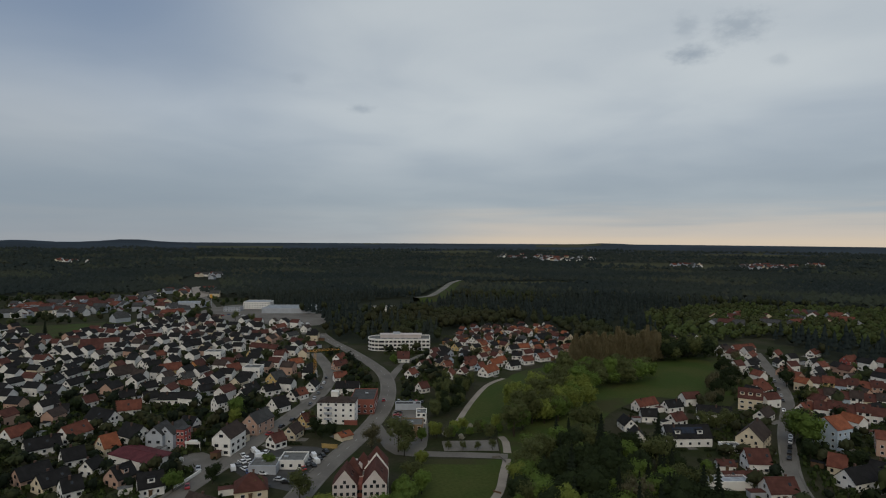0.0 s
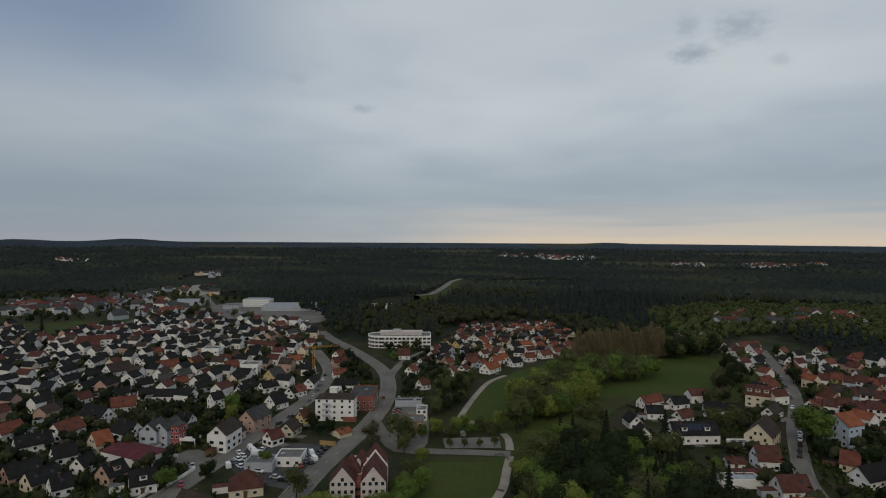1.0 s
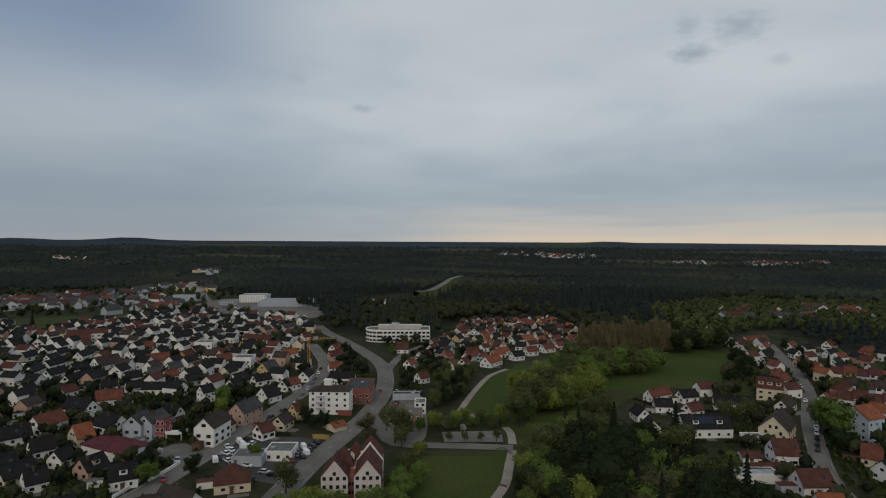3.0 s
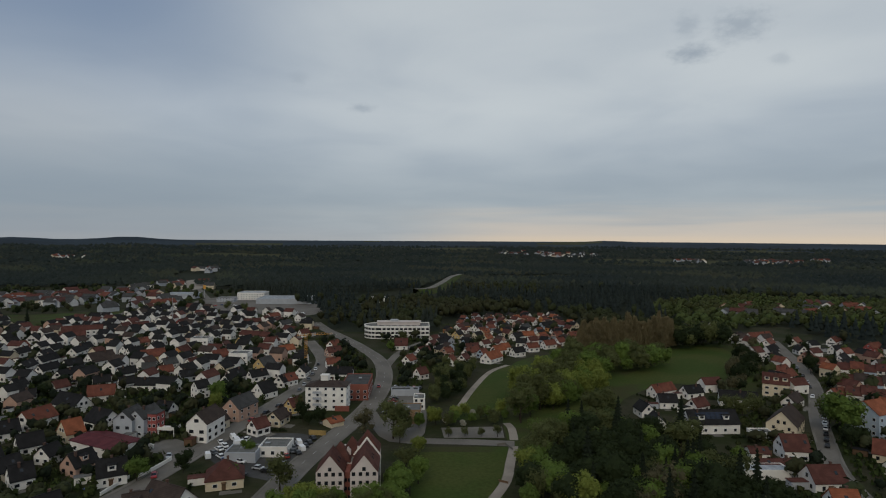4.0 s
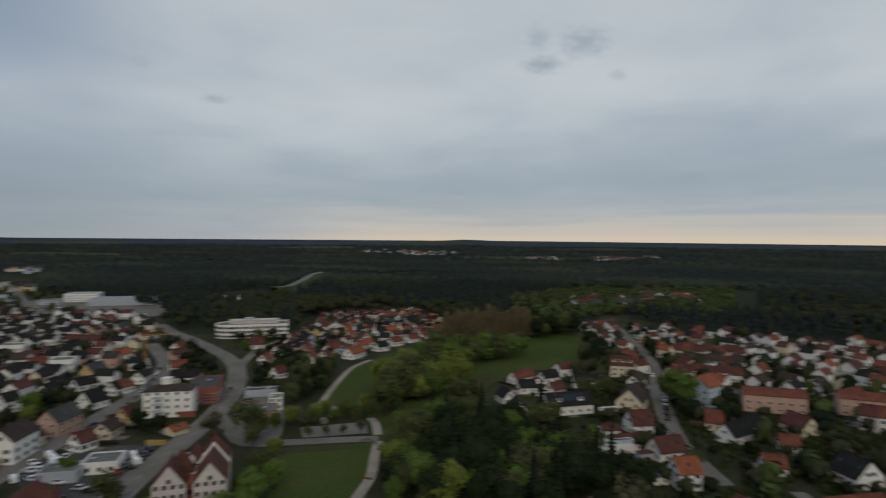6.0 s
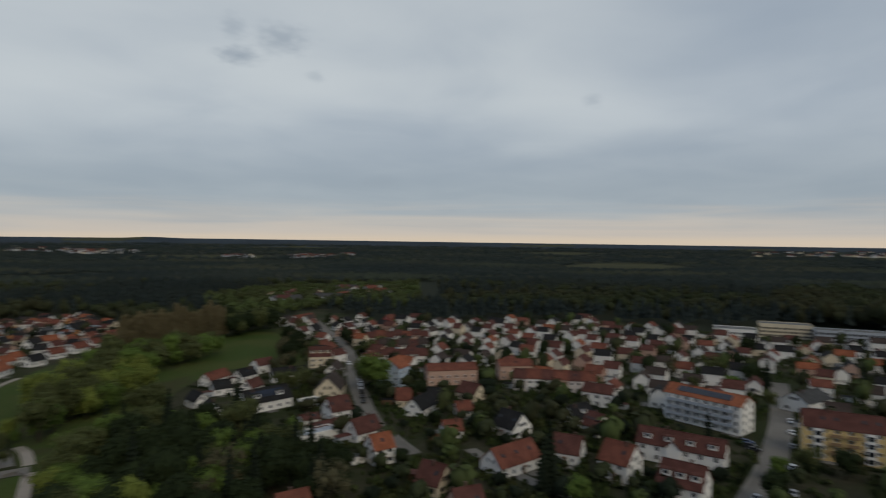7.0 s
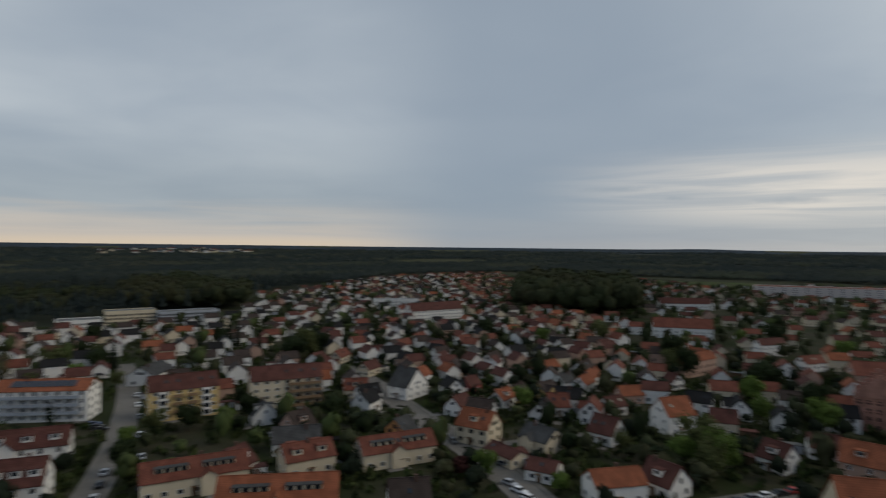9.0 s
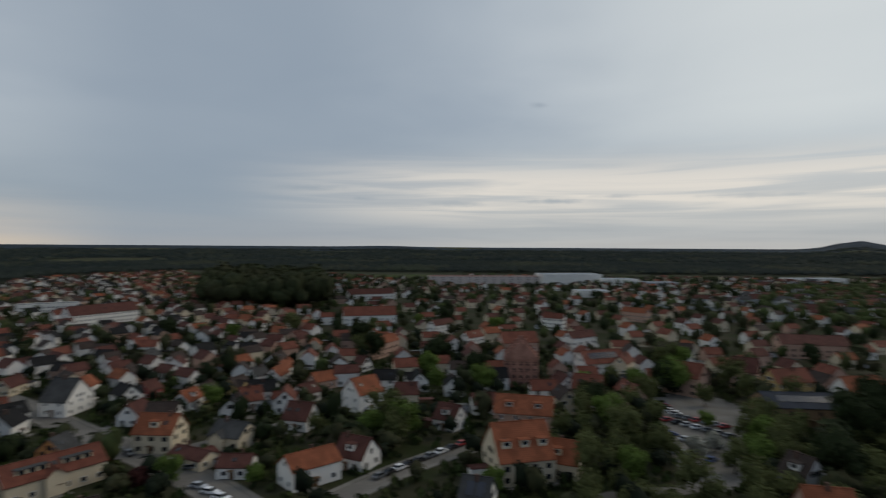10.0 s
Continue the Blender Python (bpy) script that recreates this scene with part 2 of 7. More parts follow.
NEEDLE = material("fir_needles", (0.0125, 0.018, 0.0095), 0.85, 0.3, 0.6, 0.15, island=0.3, own=0.3)
PINEWOOD = material("pine_canopy", (0.0175, 0.0240, 0.0220), 0.9, 0.3, 0.2, 0.003, island=0.22, second=(0.0280, 0.0335, 0.0250))
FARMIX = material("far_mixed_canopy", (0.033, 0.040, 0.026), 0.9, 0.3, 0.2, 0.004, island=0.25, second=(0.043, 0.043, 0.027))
ALLOT = material("allotment_leaves", (0.052, 0.070, 0.022), 0.85, 0.3, 0.3, 0.02, island=0.3, second=(0.044, 0.046, 0.020))
MIXEDWOOD = material("mixed_canopy", (0.030, 0.037, 0.016), 0.9, 0.3, 0.2, 0.010, island=0.3, second=(0.036, 0.034, 0.017))
SHRUB = material("garden_shrubs", (0.030, 0.044, 0.012), 0.85, 0.3, 0.5, 0.03, island=0.5, second=(0.044, 0.046, 0.018))
# blue distance haze is put into the base colour of the far woods
HAZEHILL = material("hazy_wooded_hills", (0.030, 0.043, 0.056), 0.95, 0.3, 0.01, 0.002)
TYRE = material("tyre_rubber", (0.02, 0.02, 0.02), 0.8, 0.1)
PAINT = {k: material(k + "_car_paint", c, 0.3, 0.05, gloss=0.5) for k, c in (("white", (0.78, 0.78, 0.78)), ("silver", (0.42, 0.43, 0.45)), ("black", (0.015, 0.015, 0.017)),
         ("grey", (0.12, 0.125, 0.13)), ("red", (0.34, 0.03, 0.03)), ("blue", (0.04, 0.08, 0.22)), ("orange", (0.62, 0.30, 0.04)))}


# ---- builders ----
def data(name, verts, faces, *mats, index=None, smooth=False):
    me = bpy.data.meshes.new(name)
    me.from_pydata(verts, [], faces)
    for m in mats:
        me.materials.append(m)
    if index is not None:
        me.polygons.foreach_set("material_index", index)
    if smooth:
        me.polygons.foreach_set("use_smooth", [True] * len(me.polygons))
    me.update()
    return me


def part(name, me, parent, m=None, label=""):
    ob = new(name, me)
    ob.parent = parent
    if m is not None:
        ob.matrix_basis = m
    return tagged(ob, label)


BOXFACES = [(3, 2, 1, 0), (4, 5, 6, 7), (0, 1, 5, 4), (1, 2, 6, 5), (2, 3, 7, 6), (3, 0, 4, 7)]


def boxes(*specs):
    """Verts and faces of several boxes, each (x0, x1, y0, y1, z0, z1)."""
    vs, fs = [], []
    for x0, x1, y0, y1, z0, z1 in specs:
        k = len(vs)
        vs += [(x, y, z) for z in (z0, z1) for x, y in ((x0, y0), (x1, y0), (x1, y1), (x0, y1))]
        fs += [tuple(i + k for i in f) for f in BOXFACES]
    return vs, fs


SHARED = {}


def window_mesh(w, h, dark=False):
    key = (round(w, 1), round(h, 1), dark)
    if key not in SHARED:
        w, h = key[0], key[1]
        vs = [(sx * hw, y, h / 2 + sz * hh) for hw, hh, y in ((w / 2, h / 2, .05), (w / 2, h / 2, -.06), (w / 2 - .1, h / 2 - .1, -.06), (w / 2 - .1, h / 2 - .1, -.012))
              for sx, sz in ((-1, -1), (1, -1), (1, 1), (-1, 1))]
        fs = [(4 * r + k, 4 * r + (k + 1) % 4, 4 * r + 4 + (k + 1) % 4, 4 * r + 4 + k) for r in range(3) for k in range(4)] + [(12, 13, 14, 15)]
        SHARED[key] = data("window", vs, fs, DARKFRAME if dark else FRAME, GLASS, index=[0] * 12 + [1])
    return SHARED[key]


def gable_walls(L, w, e, ridge):
    y = w / 2
    vs = [(sx * L / 2, py, pz) for sx in (-1, 1) for py, pz in ((-y, 0), (y, 0), (y, e), (0, ridge), (-y, e))]
    return vs, [(4, 3, 2, 1, 0), (5, 6, 7, 8, 9), (0, 1, 6, 5), (1, 2, 7, 6), (2, 3, 8, 7), (3, 4, 9, 8), (4, 0, 5, 9)]


def gable_roof(L, w, e, pitch, over=0.32, thick=0.2):
    """Two tiled slopes with thickness, eaves and a raised ridge cap."""
    t = math.tan(radians(pitch))
    y, ze, zr, x = w / 2 + over, e - over * t, e + w / 2 * t, L / 2 + over
    prof = [(-y, ze), (0, zr), (y, ze), (y, ze + thick), (0, zr + thick + .05), (-y, ze + thick)]
    vs = [(s * x, py, pz) for s in (-1, 1) for py, pz in prof]
    fs = [(0, 1, 4, 5), (1, 2, 3, 4), (11, 10, 7, 6), (10, 9, 8, 7), (5, 4, 10, 11), (4, 3, 9, 10), (1, 0, 6, 7), (2, 1, 7, 8), (0, 5, 11, 6), (3, 2, 8, 9)]
    k = len(vs)
    b, f = boxes((-x, x, -.16, .16, zr + thick - .12, zr + thick + .12))
    return vs + b, fs + [tuple(i + k for i in q) for q in f]


def hip_roof(L, w, e, pitch, over=0.5):
    t = math.tan(radians(pitch))
    x, y = L / 2 + over, w / 2 + over
    z0, top, r = e - over * t, e + w / 2 * t + .15, max(L / 2 - w / 2, 0.15)
    vs = [(-x, -y, z0), (x, -y, z0), (x, y, z0), (-x, y, z0), (-x, -y, z0 + .2), (x, -y, z0 + .2), (x, y, z0 + .2), (-x, y, z0 + .2), (-r, 0, top), (r, 0, top)]
    return vs, [(3, 2, 1, 0), (0, 1, 5, 4), (1, 2, 6, 5), (2, 3, 7, 6), (3, 0, 4, 7), (4, 5, 9, 8), (5, 6, 9), (6, 7, 8, 9), (7, 4, 8)]


class Joined:
    """Windows too small to tell apart, gathered into one part."""

    def __init__(self, root):
        self.root, self.vs, self.fs, self.index = root, [], [], []

    def add(self, me, m):
        k = len(self.vs)
        self.vs += [tuple(m @ v.co) for v in me.vertices]
        for p in me.polygons:
            self.fs.append(tuple(i + k for i in p.vertices))
            self.index.append(p.material_index)

    def done(self, frame_mat):
        if self.vs:
            tagged(part("glazing", data("glazing", self.vs, self.fs, frame_mat, GLASS, index=self.index), self.root), kind="stuff")


def add_windows(root, m, L, w, e, ridge, gable=True, step=3.0, size=(1.2, 1.35), dark=False, sides="fblr", least=2):
    """Rows of windows, storey by storey, on the long sides (f, b) and the ends (l, r)."""
    storeys = max(1, int((e + 0.6) / 2.75))
    me = window_mesh(*size, dark)
    bag = Joined(root) if least == 1 else None

    def put(mm):
        if bag:
            bag.add(me, mm)
        else:
            part("window", me, root, mm)

    for s in range(storeys):
        z = 0.95 + s * 2.75
        if z + size[1] > e + 0.1:
            break
        n = max(2, int(L / step))
        for k in range(n):
            x = -L / 2 + L * (k + 0.5) / n
            if "f" in sides:
                put(m @ pose(x, -w / 2 - .03, z))
            if "b" in sides:
                put(m @ pose(x, w / 2 + .03, z, 0, 0, 180))
        n = max(2, int(w / (step + 0.4)))
        for k in range(n):
            y = -w / 2 + w * (k + 0.5) / n
            if "r" in sides:
                put(m @ pose(L / 2 + .03, y, z, 0, 0, 90))
            if "l" in sides:
                put(m @ pose(-L / 2 - .03, y, z, 0, 0, -90))
    if gable and ridge - e > 2.6:
        for y in ((-1.1, 1.1) if w > 9 else (0,)):
            for c, sx, rz in (("r", 1, 90), ("l", -1, -90)):
                if c in sides:
                    put(m @ pose(sx * (L / 2 + .03), y, e + 0.4, 0, 0, rz))
    if bag:
        bag.done(DARKFRAME if dark else FRAME)


def add_block(root, m, L, w, e, pitch, wall, roof, hip=False, dormers=0, skylights=0, chimney=True, detail=2, dark=False, step=3.0, over=0.32, size=(1.2, 1.35), rng=random):
    """Walls, roof, openings and roof fittings of one gabled or hipped block, under root."""
    t = math.tan(radians(pitch))
    ridge = e + w / 2 * t
    if hip:
        vs, fs = boxes((-L / 2, L / 2, -w / 2, w / 2, 0, e))
    else:
        vs, fs = gable_walls(L, w, e, ridge)
    part("wall", data("wall", vs, fs, WALL[wall]), root, m)
    part("roof", data("roof", *(hip_roof(L, w, e, pitch, over) if hip else gable_roof(L, w, e, pitch, over)), ROOF[roof]), root, m)
    if detail:
        add_windows(root, m, L, w, e, ridge, not hip, step if detail == 2 else step + 0.6, size, dark, least=2 if detail > 0.6 else 1)
    if chimney:
        cx, cy = rng.uniform(-.3, .3) * L, rng.choice((-1, 1)) * rng.uniform(.4, 1.1)
        vs, fs = boxes((-.35, .35, -.3, .3, -1.2, 1.5), (-.43, .43, -.38, .38, 1.5, 1.62))
        if "chimney" not in SHARED:
            SHARED["chimney"] = data("chimney", vs, fs, BRICK)
        part("chimney", SHARED["chimney"], root, m @ pose(cx, cy, ridge - abs(cy) * t))
    for k in range(skylights):
        x, side = -L / 2 + L * (k + 0.5) / skylights, rng.choice((-1, 1))
        if "skylight" not in SHARED:
            SHARED["skylight"] = data("skylight", *boxes((-.5, .5, -.65, .65, 0, .1), (-.42, .42, -.57, .57, .1, .13)), DARKFRAME, GLASS, index=[0] * 6 + [1] * 6)
        y = side * w * 0.24
        part("skylight", SHARED["skylight"], root, m @ pose(x, y, ridge - abs(y) * t + .2, 0, 0, 0) @ pose(0, 0, 0, -side * pitch))
    for k in range(dormers):
        x = -L / 2 + L * (k + 0.5) / dormers
        for side in (-1, 1):
            dm = m @ pose(x, side * w * 0.30, e + w * 0.2 * t, 0, 0, 0 if side < 0 else 180)
            key = ("dormer", wall, round(w, 1), pitch)
            deep = w * 0.24
            if key not in SHARED:
                SHARED[key] = data("dormer", *boxes((-1.2, 1.2, -.6, deep, -1.0, 1.35)), WALL[wall])
            d = part("dormer", SHARED[key], root, dm)
            rk = ("dormer_roof", roof, round(deep, 1))
            if rk not in SHARED:
                SHARED[rk] = data("dormer_roof", *boxes((-1.45, 1.45, -.9, deep + .3, 1.35, 1.55)), ROOF[roof])
            part("dormer_roof", SHARED[rk], d)
            part("window", window_mesh(1.6, 1.1), d, pose(0, -.63, .1))


TAKEN = []           # footprints, (x, y, radius)
COLOURS = {k: v[0] for k, v in WALLS.items()}
YARDS, OPEN = [], []     # house plots, and ground to keep clear


def house(x, y, turn, L, w, e, pitch, wall, roof, dormers=0, skylights=0, hip=False, name="house", solar=False, loft=False, trim=0.87, balconies=True):
    """A detached or terraced house with its ridge along its own x."""
    if trim == .87 and y > 380 and -30 < x < 110:
        trim = .74     # the close-set village by the park
    L, w, e = L * trim, max(w * (trim - .02), 6.2), e * ((trim + 1) / 2 if e > 5.2 or (x > 120 and y < 200) else .82)
    rng = random.Random(int(x * 13 + y * 7))
    root = new(name)
    root.matrix_basis = pose(x, y, 0, 0, 0, turn)
    away = math.hypot(x - 20, y - 20)
    close, near = away < 180, away < 232
    big = e > 7.5
    add_block(root, Matrix(), L, w, e, pitch, wall, roof, hip, dormers or (1 if near and not big and rng.random() < .3 else 0), skylights or (rng.choice((1, 2, 2, 3)) if near else rng.choice((0, 1))), detail=2 if close else 1 if near or (big and away < 330) else 0.5, step=2.8 if big else 3.4, dark=rng.random() < .3, size=rng.choice(((1.0, 1.3), (1.3, 1.3), (1.8, 1.3), (1.5, 1.2))), rng=rng)
    if near and not big and not hip and L > 8.6 and rng.random() < .45:
        # a small cross gable over the entrance side
        gw, side = rng.uniform(4.0, 5.0), rng.choice((-1, 1))
        long_ = w / 2 + rng.uniform(.8, 1.8)
        add_block(root, pose(rng.uniform(-.22, .22) * L, side * long_ / 2, 0, 0, 0, 90), long_, gw, e, pitch, wall, roof, chimney=False, detail=0)
    if near and "door" not in SHARED:
        SHARED["door"] = data("door", *boxes((-.5, .5, -.05, .05, 0, 2.05), (-.62, .62, -.04, .02, 0, 2.15), (-.8, .8, -1.1, 0, 2.35, 2.47)), WOOD)
    if near:
        part("door", SHARED["door"], root, pose(L * rng.uniform(-.05, .05), -w / 2 - .04, 0))
    if solar:
        t = math.tan(radians(pitch))
        n = max(1, int(L * .7 / 1.9))
        if "solar" not in SHARED:
            SHARED["solar"] = data("solar_panel", *boxes((-.9, .9, -1.6, 1.6, 0, .06)), SOLAR)
        for k in range(n):
            q = -L * .35 + L * .7 * (k + .5) / n
            part("solar_panel", SHARED["solar"], root, pose(q, -w * .23, e + w * .27 * t + .3) @ pose(0, 0, 0, pitch))
    if loft:
        # long shed dormers with a row of windows, on both slopes
        t, long_ = math.tan(radians(pitch)), L * .3
        for side in (-1, 1):
            for sx in (-1, 1):
                dm = pose(sx * L * .22, side * w * .27, e + w * .2 * t, 0, 0, 0 if side < 0 else 180)
                d = part("dormer", data("dormer", *boxes((-long_ / 2, long_ / 2, -.5, w * .2, -.6, 1.15)), WALL[wall]), root, dm)
                part("dormer_roof", data("dormer_roof", *boxes((-long_ / 2 - .2, long_ / 2 + .2, -.75, w * .24, 1.15, 1.3)), ROOF["G"]), d)
                n = max(2, int(long_ / 1.7))
                for k in range(n):
                    part("window", window_mesh(1.4, 1.0, True), d, pose(-long_ / 2 + long_ * (k + .5) / n, -.53, .05))
    if e > 10 and not hip and balconies:
        if "balcony" not in SHARED:
            SHARED["balcony"] = data("balcony", *boxes((-1.7, 1.7, -1.3, 0, 0, .16), (-1.7, 1.7, -1.3, -1.22, .16, 1.05), (-1.7, -1.62, -1.22, 0, .16, 1.05), (1.62, 1.7, -1.22, 0, .16, 1.05)), FRAME)
        n = max(2, int(L / 7))
        for k in range(n):
            for s in range(1, int(e / 2.75)):
                part("balcony", SHARED["balcony"], root, pose(-L / 2 + L * (k + .5) / n, -w / 2, s * 2.75 + .05))
    TAKEN.append((x, y, max(L, w) * 0.5 + 0.8))
    YARDS.append((x, y, turn, L, w))
    kind = "terraced house" if L > 17 else "house"
    tagged(root, f"{COLOURS[wall]} {kind} with {'hipped' if hip else 'gabled'} {ROOFS[roof][0]} roof", "house", "houses of the town")
    return root


def flat_block(x, y, turn, L, w, h, wall, roof, label, name="flat_roofed_building", windows=True, step=3.2, band=False):
    """A flat-roofed building with a parapet, a rooflight or two and its windows."""
    root = new(name)
    root.matrix_basis = pose(x, y, 0, 0, 0, turn)
    part("wall", data("wall", *boxes((-L / 2, L / 2, -w / 2, w / 2, 0, h)), WALL[wall]), root)
    part("roof", data("roof", *boxes((-L / 2 + .3, L / 2 - .3, -w / 2 + .3, w / 2 - .3, h, h + .12)), ROOF[roof]), root)
    part("parapet", data("parapet", *boxes((-L / 2 - .05, L / 2 + .05, -w / 2 - .05, -w / 2 + .28, h, h + .5), (-L / 2 - .05, L / 2 + .05, w / 2 - .28, w / 2 + .05, h, h + .5),
                                           (-L / 2 - .05, -L / 2 + .28, -w / 2 + .28, w / 2 - .28, h, h + .5), (L / 2 - .28, L / 2 + .05, -w / 2 + .28, w / 2 - .28, h, h + .5)), WALL[wall]), root)
    rng = random.Random(int(x + y))
    for k in range(max(1, int(L / 14))):
        part("rooflight", data("rooflight", *boxes((-.8, .8, -.8, .8, 0, .55)), METAL), root, pose(rng.uniform(-.35, .35) * L, rng.uniform(-.25, .25) * w, h + .12))
    if windows:
        add_windows(root, Matrix(), L, w, h, h, False, max(step, L / 16), (2.2 if band else 1.4, 1.4), band, least=1 if math.hypot(x - 20, y - 20) > 300 else 2)
    TAKEN.append((x, y, max(L, w) * 0.52))
    return tagged(root, label, "building")


def ribbon(pts, width, z, wave=0.0):
    """A smooth strip of ground along a few points: verts and faces."""
    p = [Vector((*q, 0)) for q in pts]
    line = []
    for i in range(len(p) - 1):
        a, b, c, d = p[max(i - 1, 0)], p[i], p[i + 1], p[min(i + 2, len(p) - 1)]
        n = max(2, int((c - b).length / 5))
        for k in range(n):
            s = k / n
            line.append(0.5 * ((2 * b) + (c - a) * s + (2 * a - 5 * b + 4 * c - d) * s * s + (3 * b - a - 3 * c + d) * s ** 3))
    line.append(p[-1])
    vs, fs = [], []
    for i, q in enumerate(line):
        t = (line[min(i + 1, len(line) - 1)] - line[max(i - 1, 0)]).normalized()
        side = Vector((-t.y, t.x, 0)) * width / 2
        vs += [(*(q + side).to_2d(), z), (*(q - side).to_2d(), z)]
        if i:
            fs.append((2 * i - 2, 2 * i - 1, 2 * i + 1, 2 * i))
    return vs, fs, line


ROADS = []


def road(name, pts, width, label, pavement=1.6, mat=None, marks=False, z=0.06):
    vs, fs, line = ribbon(pts, width, z)
    tagged(new(name, data(name, vs, fs, mat or ASPHALT)), label, kind="structure")
    if pavement:
        for side in (-1, 1):
            off = width / 2 + pavement / 2
            qs = []
            for i, q in enumerate(line[::3] + [line[-1]]):
                j = min(i * 3, len(line) - 1)
                t = (line[min(j + 1, len(line) - 1)] - line[max(j - 1, 0)]).normalized()
                qs.append((q.x - t.y * off * side, q.y + t.x * off * side))
            v2, f2, _ = ribbon(qs, pavement, z + .12)
            k = len(v2)
            v2 = v2 + [(a, b, 0) for a, b, _c in v2]
            skirts = [q for f in f2 for q in ((f[1], f[1] + k, f[2] + k, f[2]), (f[0], f[3], f[3] + k, f[0] + k))]
            tagged(new("pavement", data("pavement", v2, f2 + skirts, PAVING)), "grey concrete pavement with kerb beside the road", kind="structure")
    if marks:
        for i in range(0, len(line) - 1, 2):
            a, b = line[i], line[i + 1]
            d = (b - a).normalized()
            s = Vector((-d.y, d.x, 0)) * .09
            b = a + d * min(3.0, (b - a).length)
            mk = data("road_marking", [(*(a + s).to_2d(), z + .012), (*(a - s).to_2d(), z + .012), (*(b - s).to_2d(), z + .012), (*(b + s).to_2d(), z + .012)], [(0, 1, 2, 3)], MARK)
            tagged(new("road_marking", mk), "white dashed centre line on the road", kind="structure")
    ROADS.append(([(q.x, q.y) for q in line], width / 2 + (pavement or 0.5)))


def patch(name, pts, z, mat, label):
    """A flat piece of ground with a rounded outline."""
    n, ring = len(pts), []
    OPEN.append(pts)
    for i in range(n if n > 4 else 0):
        a, b, c, d = (Vector((*pts[(i + k) % n], 0)) for k in (-1, 0, 1, 2))
        for k in range(4):
            s = k / 4
            ring.append(0.5 * ((2 * b) + (c - a) * s + (2 * a - 5 * b + 4 * c - d) * s * s + (3 * b - a - 3 * c + d) * s ** 3))
    ring = ring or [Vector((*q, 0)) for q in pts]
    tagged(new(name, data(name, [(q.x, q.y, z) for q in ring], [tuple(range(len(ring)))], mat)), label, kind="structure")


def inside(x, y, poly):
    hit, n = False, len(poly)
    for i in range(n):
        (x0, y0), (x1, y1) = poly[i], poly[i - 1]
        if (y0 > y) != (y1 > y) and x < (x1 - x0) * (y - y0) / (y1 - y0) + x0:
            hit = not hit
    return hit


def inside_many(X, Y, poly):
    hit = np.zeros(len(X), bool)
    for i in range(len(poly)):
        (x0, y0), (x1, y1) = poly[i], poly[i - 1]
        if y0 != y1:
            hit ^= ((y0 > Y) != (y1 > Y)) & (X < (x1 - x0) * (Y - y0) / (y1 - y0) + x0)
    return hit


KNOWN = {}


def free(x, y, r, roads=True):
    """Whether a spot keeps clear of the buildings and roads laid so far."""
    if KNOWN.get("count") != (len(TAKEN), len(ROADS)):
        KNOWN["count"], KNOWN["taken"] = (len(TAKEN), len(ROADS)), np.array(TAKEN)
        KNOWN["road"] = np.array([(px, py, half) for line, half in ROADS for px, py in line])
    t, q = KNOWN["taken"], KNOWN["road"]
    if (((t[:, 0] - x) ** 2 + (t[:, 1] - y) ** 2) < (t[:, 2] + r) ** 2).any():
        return False
    return not roads or not (((q[:, 0] - x) ** 2 + (q[:, 1] - y) ** 2) < (q[:, 2] + r * .6 + 1.5) ** 2).any()


def leafy(rng, lobes, count, size, core=0.72, depth=0.30):
    """A crown: many small folded leaf clumps through the outer depth of overlapping lobes, over dim inner masses."""
    vs, fs = [], []
    ico = [(0, 0, 1), (.894, 0, .447), (.276, .851, .447), (-.724, .526, .447), (-.724, -.526, .447), (.276, -.851, .447), (.724, .526, -.447), (-.276, .851, -.447), (-.894, 0, -.447), (-.276, -.851, -.447), (.724, -.526, -.447), (0, 0, -1)]
    tri = [(0, 1, 2), (0, 2, 3), (0, 3, 4), (0, 4, 5), (0, 5, 1), (1, 6, 2), (2, 7, 3), (3, 8, 4), (4, 9, 5), (5, 10, 1), (2, 6, 7), (3, 7, 8), (4, 8, 9), (5, 9, 10), (1, 10, 6), (6, 11, 7), (7, 11, 8), (8, 11, 9), (9, 11, 10), (10, 11, 6)]
    for cx, cy, cz, rx, rz in lobes if core else ():
        k = len(vs)
        vs += [(cx + x * rx * core * rng.uniform(.8, 1.1), cy + y * rx * core * rng.uniform(.8, 1.1), cz + z * rz * core * rng.uniform(.8, 1.1)) for x, y, z in ico]
        fs += [tuple(i + k for i in f) for f in tri]
    weight = [l[3] ** 2 for l in lobes]
    for _ in range(count):
        cx, cy, cz, rx, rz = rng.choices(lobes, weight)[0]
        d = Vector((rng.gauss(0, 1), rng.gauss(0, 1), rng.gauss(0.25, 1))).normalized()
        r = rng.uniform(1.10 - depth, 1.10)
        c = Vector((cx + d.x * rx * r, cy + d.y * rx * r, cz + d.z * rz * r))
        up = (d * .7 + Vector((rng.uniform(-.7, .7), rng.uniform(-.7, .7), rng.uniform(0, .9)))).normalized()
        a = up.orthogonal().normalized()
        a.rotate(Matrix.Rotation(rng.uniform(0, 6.28), 3, up))
        b = up.cross(a)
        s = size * rng.uniform(.55, 1.3)
        k = len(vs)
        vs += [c + a * s, c + b * s * .7 + up * s * .25, c - a * s, c - b * s * .7 + up * s * .25]
        fs += [(k, k + 1, k + 2), (k, k + 2, k + 3)]
    return vs, fs


